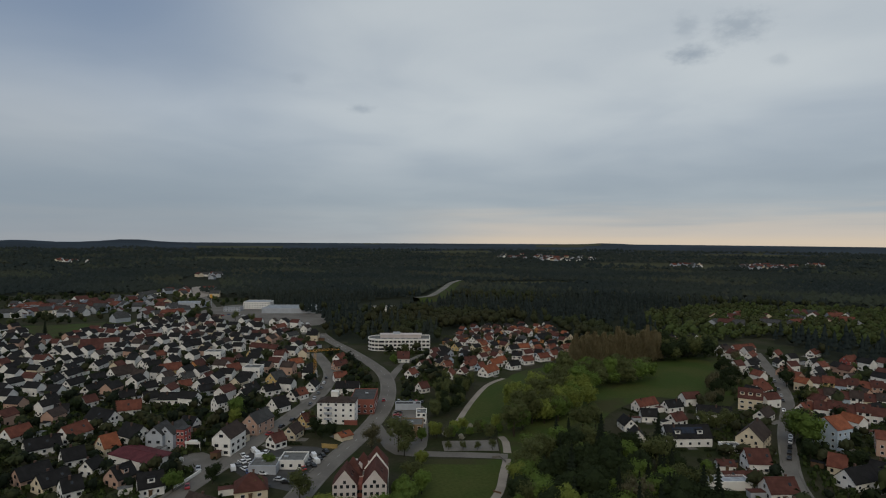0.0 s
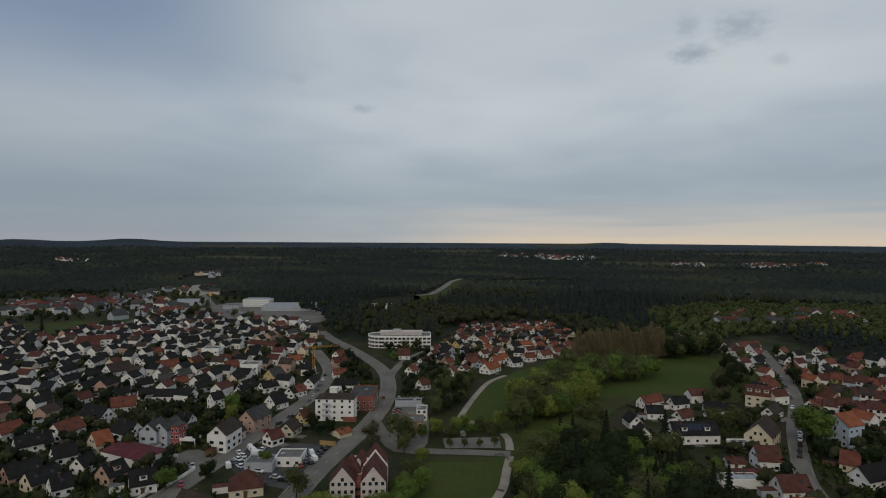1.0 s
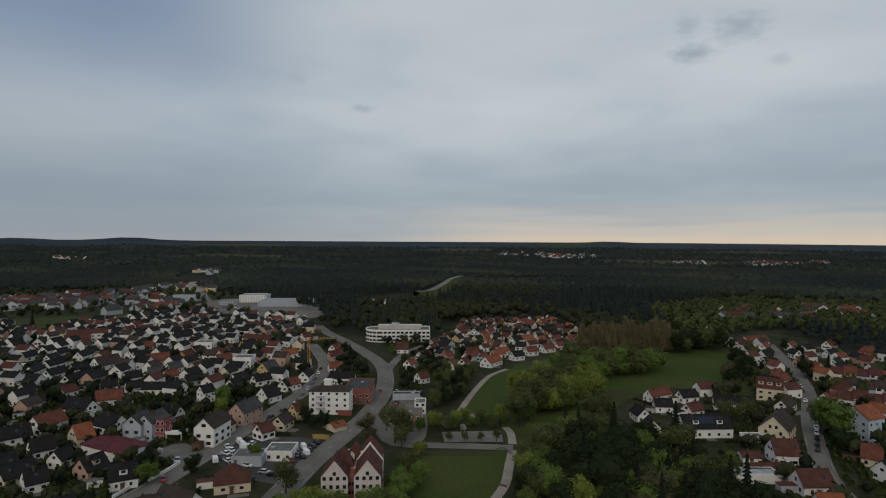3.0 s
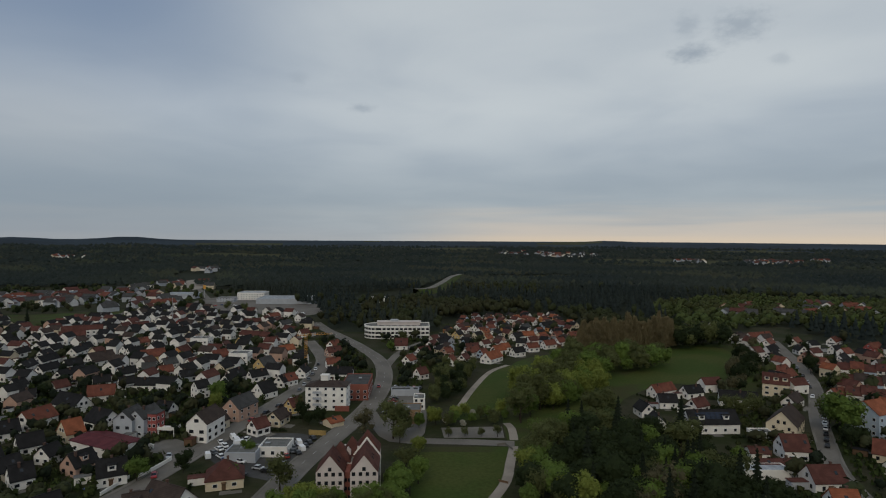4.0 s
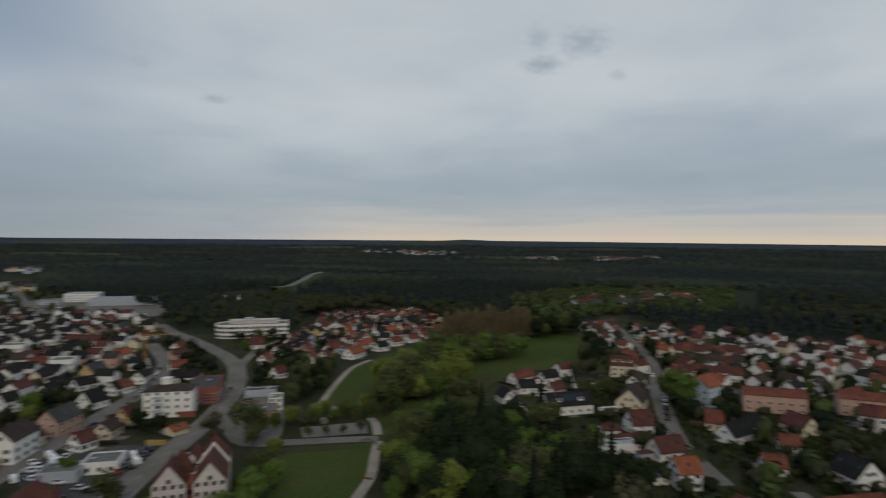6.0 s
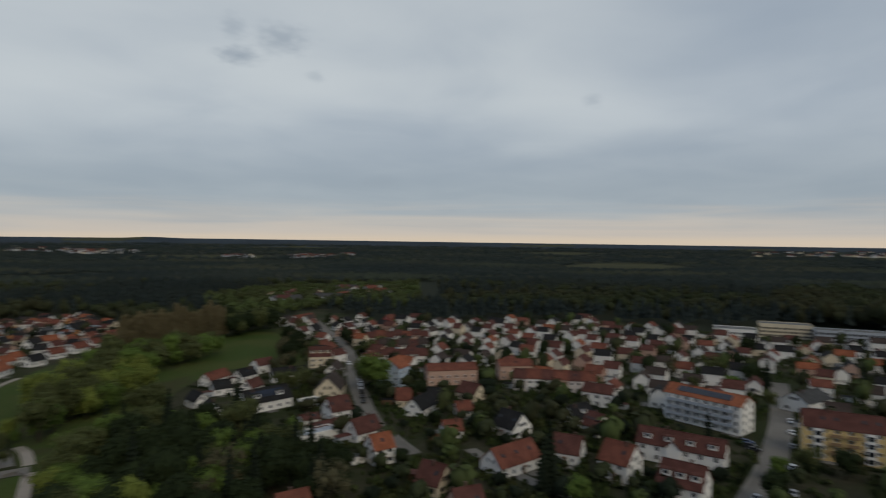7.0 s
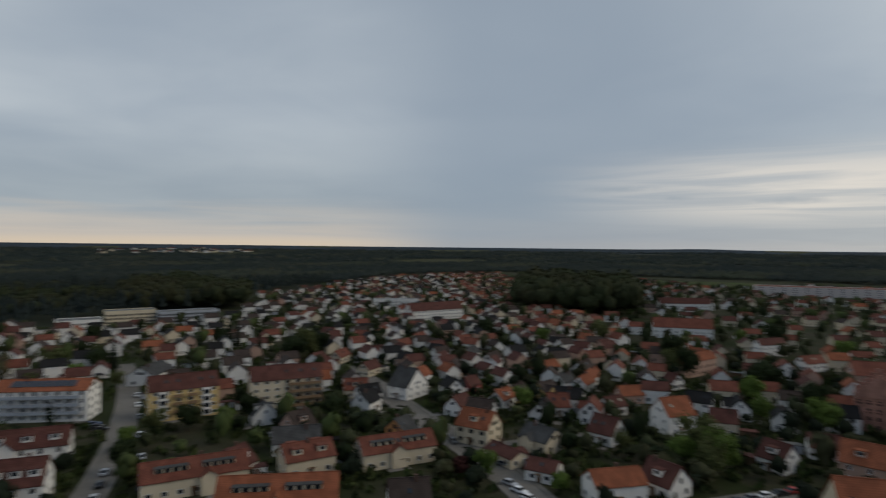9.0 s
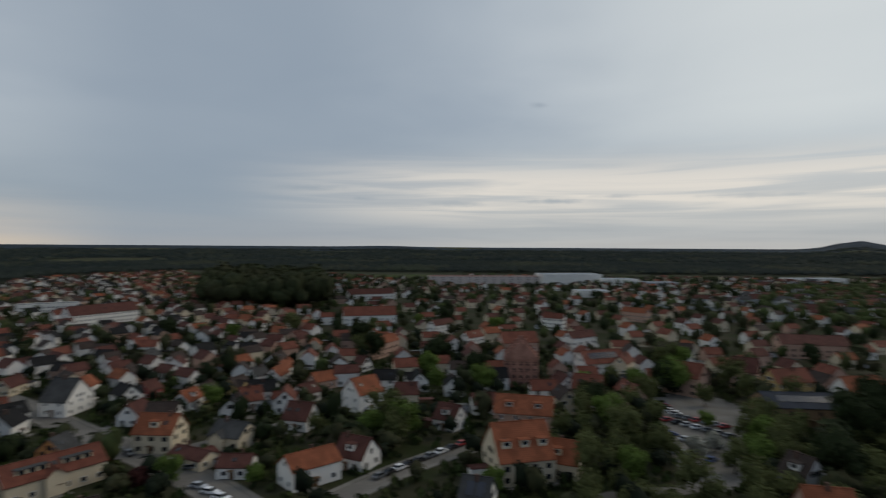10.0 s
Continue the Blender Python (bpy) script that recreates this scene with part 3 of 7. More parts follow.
def plume(rng, height, radius, count, size):
    """A tall feathery crown of thin rising twig sprays, its outline soft and pointed."""
    vs, fs = [], []
    for _ in range(count):
        s = rng.random() ** .8
        q, z = rng.uniform(0, 6.2832), height * (.10 + .84 * s)
        r = radius * (1.05 - s) ** .6 * rng.uniform(.25, 1.0)
        c = Vector((math.cos(q) * r, math.sin(q) * r, z))
        tip = Vector((math.cos(q) * .32 + rng.uniform(-.2, .2), math.sin(q) * .32 + rng.uniform(-.2, .2), 1)) * size * rng.uniform(.7, 1.5)
        side = Vector((rng.uniform(-1, 1), rng.uniform(-1, 1), rng.uniform(-.2, .2))).normalized() * size * .20
        k = len(vs)
        vs += [c - side, c + side, c + tip]
        fs.append((k, k + 1, k + 2))
    return vs, fs


def limbs(rng, height, radius, spread, bare=0.35):
    """A tapered trunk with forking limbs."""
    vs, fs = [], []

    def limb(a, b, r0, r1, sides=6):
        k = len(vs)
        d = (b - a).normalized()
        u = d.orthogonal().normalized()
        v = d.cross(u)
        for p, r in ((a, r0), (b, r1)):
            for i in range(sides):
                q = 6.2832 * i / sides
                vs.append(p + (u * math.cos(q) + v * math.sin(q)) * r)
        fs.extend((k + i, k + (i + 1) % sides, k + sides + (i + 1) % sides, k + sides + i) for i in range(sides))

    top = Vector((rng.uniform(-.3, .3), rng.uniform(-.3, .3), height * .85))
    fork = Vector((0, 0, height * bare))
    limb(Vector((0, 0, -.2)), fork, radius, radius * .75, 8)
    limb(fork, top, radius * .75, radius * .12)
    for i in range(7):
        s = rng.uniform(0, .6)
        base = fork.lerp(top, s)
        q = 6.2832 * i / 7 + rng.uniform(-.3, .3)
        end = base + Vector((math.cos(q) * spread * (1 - s * .5), math.sin(q) * spread * (1 - s * .5), height * rng.uniform(.15, .3)))
        limb(base, end, radius * .4 * (1 - s * .5), radius * .06, 5)
    return vs, fs


SPECIES = {}


def grow(kind, variant):
    """The first tree of a kind; later ones are copies."""
    rng = random.Random(f"{kind}{variant}")
    if kind == "fir":
        H, R = rng.uniform(14, 18), rng.uniform(2.6, 3.4)
        vs, fs = [], []
        for tier in range(13):
            s = tier / 13
            z, r = H * (.10 + .86 * s), R * (1 - s) ** .85 + .15
            n = 11
            for i in range(n):
                q = 6.2832 * (i + rng.random()) / n
                rr = r * rng.uniform(.75, 1.15)
                tip = Vector((math.cos(q) * rr, math.sin(q) * rr, z - rr * .32))
                side = Vector((-math.sin(q), math.cos(q), 0)) * rr * .33
                k = len(vs)
                vs += [Vector((0, 0, z + .75)), tip * Vector((.6, .6, 1)) + side, tip, tip * Vector((.6, .6, 1)) - side, Vector((tip.x * .5, tip.y * .5, z - .6))]
                fs += [(k, k + 1, k + 2), (k, k + 2, k + 3), (k + 1, k + 4, k + 2), (k + 2, k + 4, k + 3)]
        crown, trunk, mat = (vs, fs), limbs(rng, H * .5, .24, .5, .6), NEEDLE
    elif kind == "poplar":
        H = rng.uniform(20, 24)
        lobes = [(rng.uniform(-.5, .5), rng.uniform(-.5, .5), H * (.2 + .12 * i), 1.9 - abs(i - 2.4) * .22, H * .10) for i in range(7)]
        crown, trunk, mat = plume(rng, H, 2.6, 1500, 1.3), limbs(rng, H, .35, 1.2, .2), LEAF["amber"]
    else:
        H = {"spring": 11, "fresh": 10, "deep": 12, "olive": 12, "rust": 14, "copper": 7, "blossom": 5.5}[kind] * rng.uniform(.85, 1.15)
        R = H * rng.uniform(.36, .44)
        lobes = [(0, 0, H * .56, R * .74, H * .36)]
        for i in range(11):
            q, far = 6.2832 * i / 11 + rng.uniform(-.4, .4), R * rng.uniform(.38, .72)
            lobes.append((math.cos(q) * far, math.sin(q) * far, H * rng.uniform(.30, .80), R * rng.uniform(.26, .48), H * rng.uniform(.11, .20)))
        thin = kind in ("rust", "olive")
        crown = leafy(rng, lobes, 1200 if thin else 1150, .30 if thin else .36, .55 if thin else .80, .5 if thin else .34)
        trunk, mat = limbs(rng, H * .95, H * .022, R * .75, .16), LEAF[kind]
    root = new("tree")
    part("trunk", data("trunk", *trunk, BARK), root)
    part("crown", data("crown", *crown, mat), root)
    words = {"fir": "tall dark green fir tree", "poplar": "tall narrow poplar with rusty spring buds", "spring": "bright yellow-green spring tree in full leaf", "fresh": "round fresh green broadleaf tree",
             "deep": "dense dark green broadleaf tree", "olive": "half-bare broadleaf tree with olive buds", "rust": "half-bare tall tree with rusty brown buds",
             "copper": "small copper-leaved garden tree", "blossom": "small garden tree in white blossom"}
    tagged(root, words[kind] + " standing in grass", "tree", "trees of the town and park")
    return root


def tree(kind, x, y, scale=1.0, seed=0):
    variant = seed % 3
    m = pose(x, y, 0, 0, 0, seed * 77 % 360)
    if (kind, variant) not in SPECIES:
        SPECIES[kind, variant] = root = grow(kind, variant)
        root.matrix_basis = m @ Matrix.Scale(scale, 4)
    else:
        first = SPECIES[kind, variant]
        root = copy_thing(first, m)
        root.scale = (scale * random.uniform(.92, 1.08), scale * random.uniform(.92, 1.08), scale)
    return root


CARS = {}


def car(x, y, turn, paint="silver", van=False):
    """A parked car: body, glasshouse, four wheels."""
    key = (paint, van)
    if key not in CARS:
        root = new("van" if van else "car")
        L, Wd = (4.8, 1.9) if van else (4.4, 1.78)
        if van:
            prof, glass = [(-2.4, .35), (2.3, .35), (2.4, .9), (1.8, 1.12), (1.3, 1.98), (-2.3, 2.05), (-2.4, 1.1)], None
        else:
            prof = [(-2.2, .35), (2.15, .35), (2.2, .72), (1.2, .92), (-1.9, .95), (-2.2, .8)]
        n = len(prof)
        vs = [(px, s * Wd / 2 * (1 if pz < 1.6 else .9), pz) for s in (-1, 1) for px, pz in prof]
        fs = [tuple(range(n)), tuple(range(2 * n - 1, n - 1, -1))] + [(i, n + i, n + (i + 1) % n, (i + 1) % n) for i in range(n)]
        part("body", data("body", vs, fs, PAINT[paint]), root)
        g = [(1.72, 1.18), (1.36, 1.86), (.5, 1.86), (.5, 1.18)] if van else [(1.15, .92), (.45, 1.42), (-1.2, 1.42), (-1.85, .95)]
        n, k = len(g), (1.01 if van else .9)
        vs = [(px, s * Wd / 2 * k * (1 if pz < 1.2 else .9 if not van else .95), pz + .005) for s in (-1, 1) for px, pz in g]
        fs = [tuple(range(n)), tuple(range(2 * n - 1, n - 1, -1))] + [(i, n + i, n + (i + 1) % n, (i + 1) % n) for i in range(n)]
        part("glasshouse", data("glasshouse", vs, fs, GLASS), root, None, "dark tinted glass")
        if not van:
            part("car_roof", data("car_roof", *boxes((-1.15, .4, -.68, .68, 1.425, 1.47)), PAINT[paint]), root)
        ring = [(.32 * math.cos(6.2832 * i / 12), s, .32 * math.sin(6.2832 * i / 12)) for s in (-.11, .11) for i in range(12)]
        wf = [tuple(range(12)), tuple(range(23, 11, -1))] + [(i, 12 + i, 12 + (i + 1) % 12, (i + 1) % 12) for i in range(12)]
        wheel = data("wheel", ring, wf, TYRE)
        for wx_ in (-L * .3, L * .31):
            for s in (-1, 1):
                part("wheel", wheel, root, pose(wx_, s * (Wd / 2 - .1), .32))
        tagged(root, f"{paint} delivery van parked on asphalt" if van else f"{paint} passenger car parked on asphalt", "van" if van else "car", "parked vehicles")
        root.matrix_basis = pose(x, y, .07, 0, 0, turn)
        CARS[key] = root
        return root
    return copy_thing(CARS[key], pose(x, y, .07, 0, 0, turn))


def scatter(poly, spacing, rng, jitter=0.45):
    """Jittered points over a polygon."""
    xs, ys = [p[0] for p in poly], [p[1] for p in poly]
    out = []
    y = min(ys)
    while y < max(ys):
        x = min(xs)
        while x < max(xs):
            px, py = x + rng.uniform(-jitter, jitter) * spacing, y + rng.uniform(-jitter, jitter) * spacing
            if inside(px, py, poly):
                out.append((px, py))
            x += spacing
        y += spacing
    return out


def mass(name, shape, places, sizes, mat, label, seed=0, squash=0.2):
    """Many copies of one small shape joined into one mesh of uncounted growth."""
    rng = np.random.default_rng(seed)
    V, Fc = np.array([tuple(v) for v in shape[0]], np.float32), np.array(shape[1], np.int32)
    P, S = np.asarray(places, np.float32), np.asarray(sizes, np.float32)
    q = rng.uniform(0, 6.2832, len(P)).astype(np.float32)
    c, s = np.cos(q)[:, None], np.sin(q)[:, None]
    wide = (S * rng.uniform(1 - squash, 1 + squash, len(P)))[:, None]
    X = (V[None, :, 0] * c - V[None, :, 1] * s) * wide + P[:, 0:1]
    Y = (V[None, :, 0] * s + V[None, :, 1] * c) * wide + P[:, 1:2]
    Z = V[None, :, 2] * (S * rng.uniform(1 - squash, 1 + squash, len(P)))[:, None] + P[:, 2:3]
    co = np.stack([X, Y, Z], -1).reshape(-1, 3)
    F = (Fc[None] + (np.arange(len(P)) * len(V))[:, None, None]).reshape(-1, 3)
    me = bpy.data.meshes.new(name)
    me.vertices.add(len(co))
    me.vertices.foreach_set("co", co.ravel())
    me.loops.add(F.size)
    me.loops.foreach_set("vertex_index", F.ravel().astype(np.int32))
    me.polygons.add(len(F))
    me.polygons.foreach_set("loop_start", np.arange(0, F.size, 3, dtype=np.int32))
    me.materials.append(mat)
    me.update(calc_edges=True)
    return tagged(new(name, me), label, kind="stuff")

# ---- the ground, one sheet to the hills on the horizon ----
TOWN = [(-732, 951), (-646, 960), (-478, 1056), (-329, 899), (-162, 699), (-115, 526), (-81, 525), (-18, 526), (-4, 598), (37, 632), (107, 637), (117, 548), (168, 483), (241, 538), (302, 589), (293, 445), (384, 414), (466, 337), (481, 252), (543, 245), (589, 154), (776, 152), (1250, -38), (1412, -307), (1087, -661), (765, -1008), (424, -1400), (150, -900), (-500, -600), (-900, 0)]
HILLS = ((-29.3, 2.2, 22), (-37, 1.5, 14), (14, 1.5, 10), (161.8, 2.2, 62), (121, 3, 8))


def ground_height(x, y):
    """Level under the town, rising from 1.5 km out to a wooded rim. Takes arrays."""
    r, a = np.hypot(x, y), np.degrees(np.arctan2(x, y))
    h = np.interp(a, [-180, -40, 20, 50, 90, 130, 170, 180], [45, 82, 82, 66, 50, 41, 41, 45])
    for c, w, k in HILLS:
        h = h + k * np.exp(-((a - c) / w) ** 2)
    s = np.clip((r - 1500) / 3300, 0, 1)
    return h * s * s


radii = np.concatenate([np.arange(1, 60) * 12.0, 708 * (4930 / 708) ** (np.arange(1, 61) / 60)])
turns = np.radians(np.arange(240) * 1.5)
gx, gy = np.outer(radii, np.sin(turns)).ravel(), np.outer(radii, np.cos(turns)).ravel()
verts = [(0, 0, 0)] + list(zip(gx, gy, ground_height(gx, gy)))
faces = [(0, 1 + (k + 1) % 240, 1 + k) for k in range(240)]
for i in range(len(radii) - 1):
    a = 1 + i * 240
    faces += [(a + k, a + (k + 1) % 240, a + 240 + (k + 1) % 240, a + 240 + k) for k in range(240)]
mid = np.array([np.mean([verts[i][:2] for i in f], axis=0) for f in faces])
built_up = inside_many(mid[:, 0], mid[:, 1], TOWN)


def glades(x, y):
    """Open strips in the far forest."""
    v = np.sin(x * .0041 + np.sin(y * .0023) * 2) + np.sin(y * .0057 + x * .0013) + np.sin((x - y) * .0031)
    return (v > 2.05) & (np.hypot(x, y) > 1100)


bare = glades(mid[:, 0], mid[:, 1])
# past 3.6 km the forest ground takes the haze-tinted colour
ground = new("ground", data("ground", verts, faces, GARDEN, FLOOR, HAZEHILL, FIELD, index=np.where(built_up, 0, np.where(bare, 3, np.where(np.hypot(mid[:, 0], mid[:, 1]) > 3600, 2, 1))).astype(np.int32)))
tagged(ground, "flat ground of gardens and forest floor", kind="structure")

# ---- meadows and squares ----
patch("park_grass", [(21.8, 234.9), (32.9, 380.5), (77, 434), (163, 467), (210, 470), (192.6, 397.4), (154.5, 324.0), (122.2, 344.8), (84.8, 309.7), (69.4, 271.8), (43.7, 248.5)], 0.010, LAWN, "rough grass under the park trees")
patch("meadow", [(-12.6, 232.3), (4.2, 232.4), (22.2, 232.6), (17.8, 203.9), (11.3, 182.2), (-9.5, 181.4)], 0.020, MEADOW, "dark green mown meadow beside a gravel path")
patch("meadow", [(-12.9, 237.1), (22.1, 238.6), (21.5, 232.5), (-12.5, 231.7)], 0.035, LAWN, "brighter grass verge along the road")
patch("meadow", [(-0.4, 277.1), (14.4, 344.9), (35.4, 389.2), (40.7, 357.5), (29.5, 307.1), (19.4, 277.9)], 0.020, MEADOW, "green park meadow beside a gravel path")
patch("meadow", [(30.4, 266.1), (41.2, 292.5), (59.9, 308.5), (80.9, 332.5), (75.1, 309.2), (50.9, 275.1), (36.4, 258.8)], 0.020, MEADOW, "green park meadow between trees")
patch("meadow", [(91.2, 343.3), (110.3, 376.3), (127.9, 394.0), (157, 450), (198, 457), (175.9, 387.9), (162.3, 352.1), (125.3, 344.9)], 0.020, MEADOW, "green park meadow with a trodden path")
patch("parking_lot", [(141.2, -176.2), (132.7, -195.5), (110.3, -192.1), (89.2, -146.5), (79.0, -121.2), (83.8, -109.0), (102.6, -128.2)], 0.030, PAVING, "grey paved car park with parked cars")
patch("parking_lot", [(-90.4, 228.4), (-83.7, 246.6), (-62.7, 250.9), (-54.6, 241.1), (-57.4, 207.1), (-62.9, 204.7), (-77.2, 212.4)], 0.030, YARD, "asphalt yard of a vehicle dealer")
patch("parking_lot", [(-28.4, 263.6), (-32.0, 315.2), (-16.6, 318.3), (-11.3, 253.1), (-22.0, 247.1)], 0.030, PAVING, "paved yard beside commercial buildings")
patch("parking_lot", [(-118.0, 232.2), (-108.2, 242.1), (-94.7, 227.2), (-96.2, 217.7), (-109.3, 223.7)], 0.030, PAVING, "paved yard before grey houses")
patch("parking_lot", [(-4.8, 260.7), (20.8, 263.4), (20.8, 248.9), (-3.3, 247.9)], 0.030, PAVING, "small paved square beside the park road")
patch("sandpit", [(-451, 954), (-518, 1130), (-507, 1166), (-430, 1019), (-413, 934)], 0.300, GRAVELPATH, "bare reddish sand bank at the forest edge")
patch("field", [(-458, 603), (-435, 619), (-377, 660), (-362, 757), (-334, 759), (-356, 625), (-369, 528), (-398, 526)], 0.020, LAWN, "grass field before the trading estate")
patch("field", [(1064, -467), (970, -666), (800, -641), (831, -498)], 0.020, LAWN, "pale grass field before the forest")
patch("parking_lot", [(-334, 759), (-300, 844), (-170, 737), (-150, 639), (-194, 636), (-237, 654), (-260, 652)], 0.030, ASPHALT, "asphalt car park of the supermarkets")

# ---- roads ----
road("road", [(-58.0, 162.0), (-54.0, 205.0), (-50.8, 228.0), (-47.6, 244.0), (-43.6, 264.0), (-40.2, 288.0), (-38.4, 317.0), (-39.6, 346.0), (-43.6, 376.0), (-51, 405), (-66, 440), (-80, 469), (-96, 499), (-116, 536), (-134, 577)], 7.8, "grey asphalt main road curving through the town", marks=True, pavement=1.0)
road("road", [(-43.0, 371.7), (-40, 420), (-33, 451), (-25, 472)], 5.5, "grey asphalt side road", pavement=0, z=0.085)
road("road", [(-104.0, 178.0), (-99.8, 194.0), (-97.1, 207.0), (-95.6, 220.5), (-93.2, 233.0), (-91.6, 246.0), (-89.8, 261.0), (-87.0, 280.0), (-84.2, 302.0), (-81.4, 327.0), (-80.6, 352.0), (-83.0, 380.0), (-88, 405), (-102, 443), (-114, 472)], 6.0, "grey asphalt residential street")
road("road", [(-38.4, 282.4), (-29.6, 258.2), (-22.8, 245.1), (-8.6, 243.7), (8.6, 243.1), (24.1, 241.8)], 6.5, "grey asphalt road past the park", pavement=0, z=0.085)
road("footpath", [(2.9, 291.7), (10.3, 327.9), (21.3, 368.6), (33.7, 389.1)], 3.2, "pale gravel footpath through the meadow", pavement=0, mat=GRAVELPATH, z=0.05)
road("footpath", [(23.6, 239.3), (20.8, 222.4), (18.1, 206.1), (12.4, 190.6), (7.7, 180.3)], 3.4, "pale gravel footpath beside the meadow", pavement=0, mat=GRAVELPATH, z=0.05)
road("footpath", [(23.0, 268.2), (24.7, 260.5), (24.3, 246.4)], 3.4, "pale gravel footpath to the road", pavement=0, mat=GRAVELPATH, z=0.05)
road("road", [(122.0, 180.0), (128.7, 207.9), (136.6, 228.4), (142.5, 240.3), (151.7, 259.1), (164.9, 284.5), (182.6, 315.2), (199.6, 348.0), (216.2, 387.9), (231.0, 428.0), (254, 494)], 5.6, "grey asphalt street lined with parked cars", pavement=0.9)
road("road", [(131.2, 86.1), (144.9, 88.0), (165.2, 91.4), (201.9, 99.6), (230.1, 108.0), (256.7, 116.5), (302.6, 133.7), (328.9, 144.4)], 6.2, "grey asphalt street between apartment blocks", pavement=1.1)
road("road", [(309.6, 34.6), (276.3, 20.6), (225.6, 5.7), (192.4, -5.2), (165.0, -13.5), (144.3, -17.4), (132.5, -19.1)], 8.0, "grey asphalt street with parked cars")
road("road", [(186.1, -13.8), (189.2, -30.4), (192.5, -43.9), (192.5, -54.4)], 4.5, "narrow grey asphalt lane", pavement=0, z=0.07)
road("road", [(130.8, -38.4), (134.4, -50.3), (137.7, -65.4), (139.8, -85.3)], 6.0, "grey asphalt street lined with parked cars")
road("road", [(95.7, -76.2), (92.3, -96.3), (85.9, -105.1), (83.1, -123.5)], 4.5, "narrow grey asphalt lane", pavement=0, z=0.07)
road("road", [(136.2, 125.6), (136.7, 149.5), (140.7, 171.7)], 4.5, "narrow grey residential lane", pavement=0, z=0.07)
road("road", [(-345, 588), (-362, 690), (-365, 795), (-366, 838), (-457, 1059)], 7.0, "grey asphalt road to the trading estate", pavement=0)
road("road", [(-403, 936), (-255, 652), (-211, 615), (-153, 576), (-132, 569)], 7.0, "grey asphalt road past the supermarkets", pavement=0, z=0.08)
road("road", [(-62, 899), (-43, 920), (-33, 985), (-24, 1080), (-12, 1226), (7, 1323)], 11.0, "pale grey main road on a bank entering the forest", pavement=0, mat=PAVING, z=7.0)
vs_, fs_, line_ = ribbon([(-62, 899), (-43, 920), (-33, 985), (-24, 1080), (-12, 1226), (7, 1323)], 11.8, 6.9)
k_ = len(vs_)
vs_ += ribbon([(-62, 899), (-43, 920), (-33, 985), (-24, 1080), (-12, 1226), (7, 1323)], 34.0, 0.0)[0]
bank_ = [q for i in range(0, k_ - 2, 2) for q in ((i, i + k_, i + k_ + 2, i + 2), (i + 1, i + 3, i + k_ + 3, i + k_ + 1))]
tagged(new("road_bank", data("road_bank", vs_, fs_ + bank_, LAWN)), "grass bank under the forest road", kind="structure")

# ---- houses ----
house(-173.3, 254.8, 76, 14.8, 10.0, 4.5, 44, "W", "R", skylights=2)
house(-148.4, 239.3, 55, 7.6, 11.0, 4.5, 44, "C", "O", skylights=2)
house(-129.2, 246.7, 88, 11.9, 9.0, 8.0, 40, "S", "G")
house(-124.0, 248.4, 78, 12.4, 9.0, 8.0, 40, "S", "G")
house(-97.6, 244.7, 83, 15.7, 10.0, 8.0, 42, "W", "N")
house(-94.0, 272.1, 74, 16.0, 10.0, 6.0, 44, "P", "G", skylights=2)
house(-145.7, 255.7, -27, 14.5, 11.0, 3.8, 44, "W", "D")
house(-174.3, 279.2, -25, 19.4, 11.0, 3.8, 44, "W", "D")
house(-204.0, 291.7, 29, 7.4, 7.6, 3.8, 44, "W", "D")
house(-201.3, 310.0, 67, 8.4, 7.6, 3.8, 44, "W", "M")
house(-171.7, 297.3, 26, 13.5, 10.0, 3.8, 44, "W", "R")
house(-155.0, 225.8, 48, 9.4, 9.5, 3.8, 44, "W", "D")
house(-141.0, 216.4, 80, 7.4, 7.6, 3.8, 44, "W", "D")
house(-124.7, 207.9, 67, 9.4, 9.5, 4.0, 44, "P", "D", dormers=1)
house(-109.5, 200.6, 33, 9.7, 10.0, 4.0, 44, "W", "D", dormers=1, skylights=3)
house(-136.4, 196.4, 48, 7.4, 9.5, 3.8, 44, "W", "D")
house(-113.0, 173.3, 55, 10.1, 10.0, 3.8, 44, "W", "D", skylights=3)
house(-81.2, 181.0, -25, 15.7, 11.0, 3.8, 44, "W", "N", skylights=3)
house(-90.0, 179.3, 31, 7.4, 8.0, 3.0, 44, "P", "N")
house(-72.4, 200.4, 20, 13.0, 12.0, 4.0, 42, "C", "M", hip=True)
house(-127.9, 273.3, -15, 9.0, 7.6, 3.8, 44, "W", "D")
house(-125.4, 303.0, 54, 7.4, 7.6, 6.0, 44, "W", "D")
house(-158.7, 207.8, 60, 13.0, 10.0, 3.6, 42, "P", "D", skylights=2)
house(-146.9, 201.8, 62, 12.0, 10.0, 3.6, 42, "C", "D", skylights=2)
house(-177.2, 239.0, 48, 15.0, 10.0, 3.6, 42, "W", "D", skylights=4)
house(-197.9, 251.9, 70, 12.0, 10.0, 4.6, 40, "W", "R")
house(-98.8, 253.5, 74, 13.0, 10.0, 4.5, 44, "C", "N")
house(-314.3, 446.4, 116, 16.0, 12.0, 3.8, 44, "W", "D")
house(-297.4, 478.2, 28, 32.4, 7.6, 7.0, 44, "W", "M")
house(-298.7, 467.7, 31, 20.3, 9.0, 4.0, 44, "R", "M")
house(-281.9, 487.6, 102, 16.0, 7.6, 3.8, 44, "C", "D")
house(-288.6, 399.8, 88, 13.3, 7.6, 3.8, 44, "W", "D")
house(-267.2, 392.4, 93, 12.6, 7.6, 3.8, 44, "W", "D")
house(-275.1, 413.1, 87, 11.8, 7.6, 3.8, 44, "W", "D")
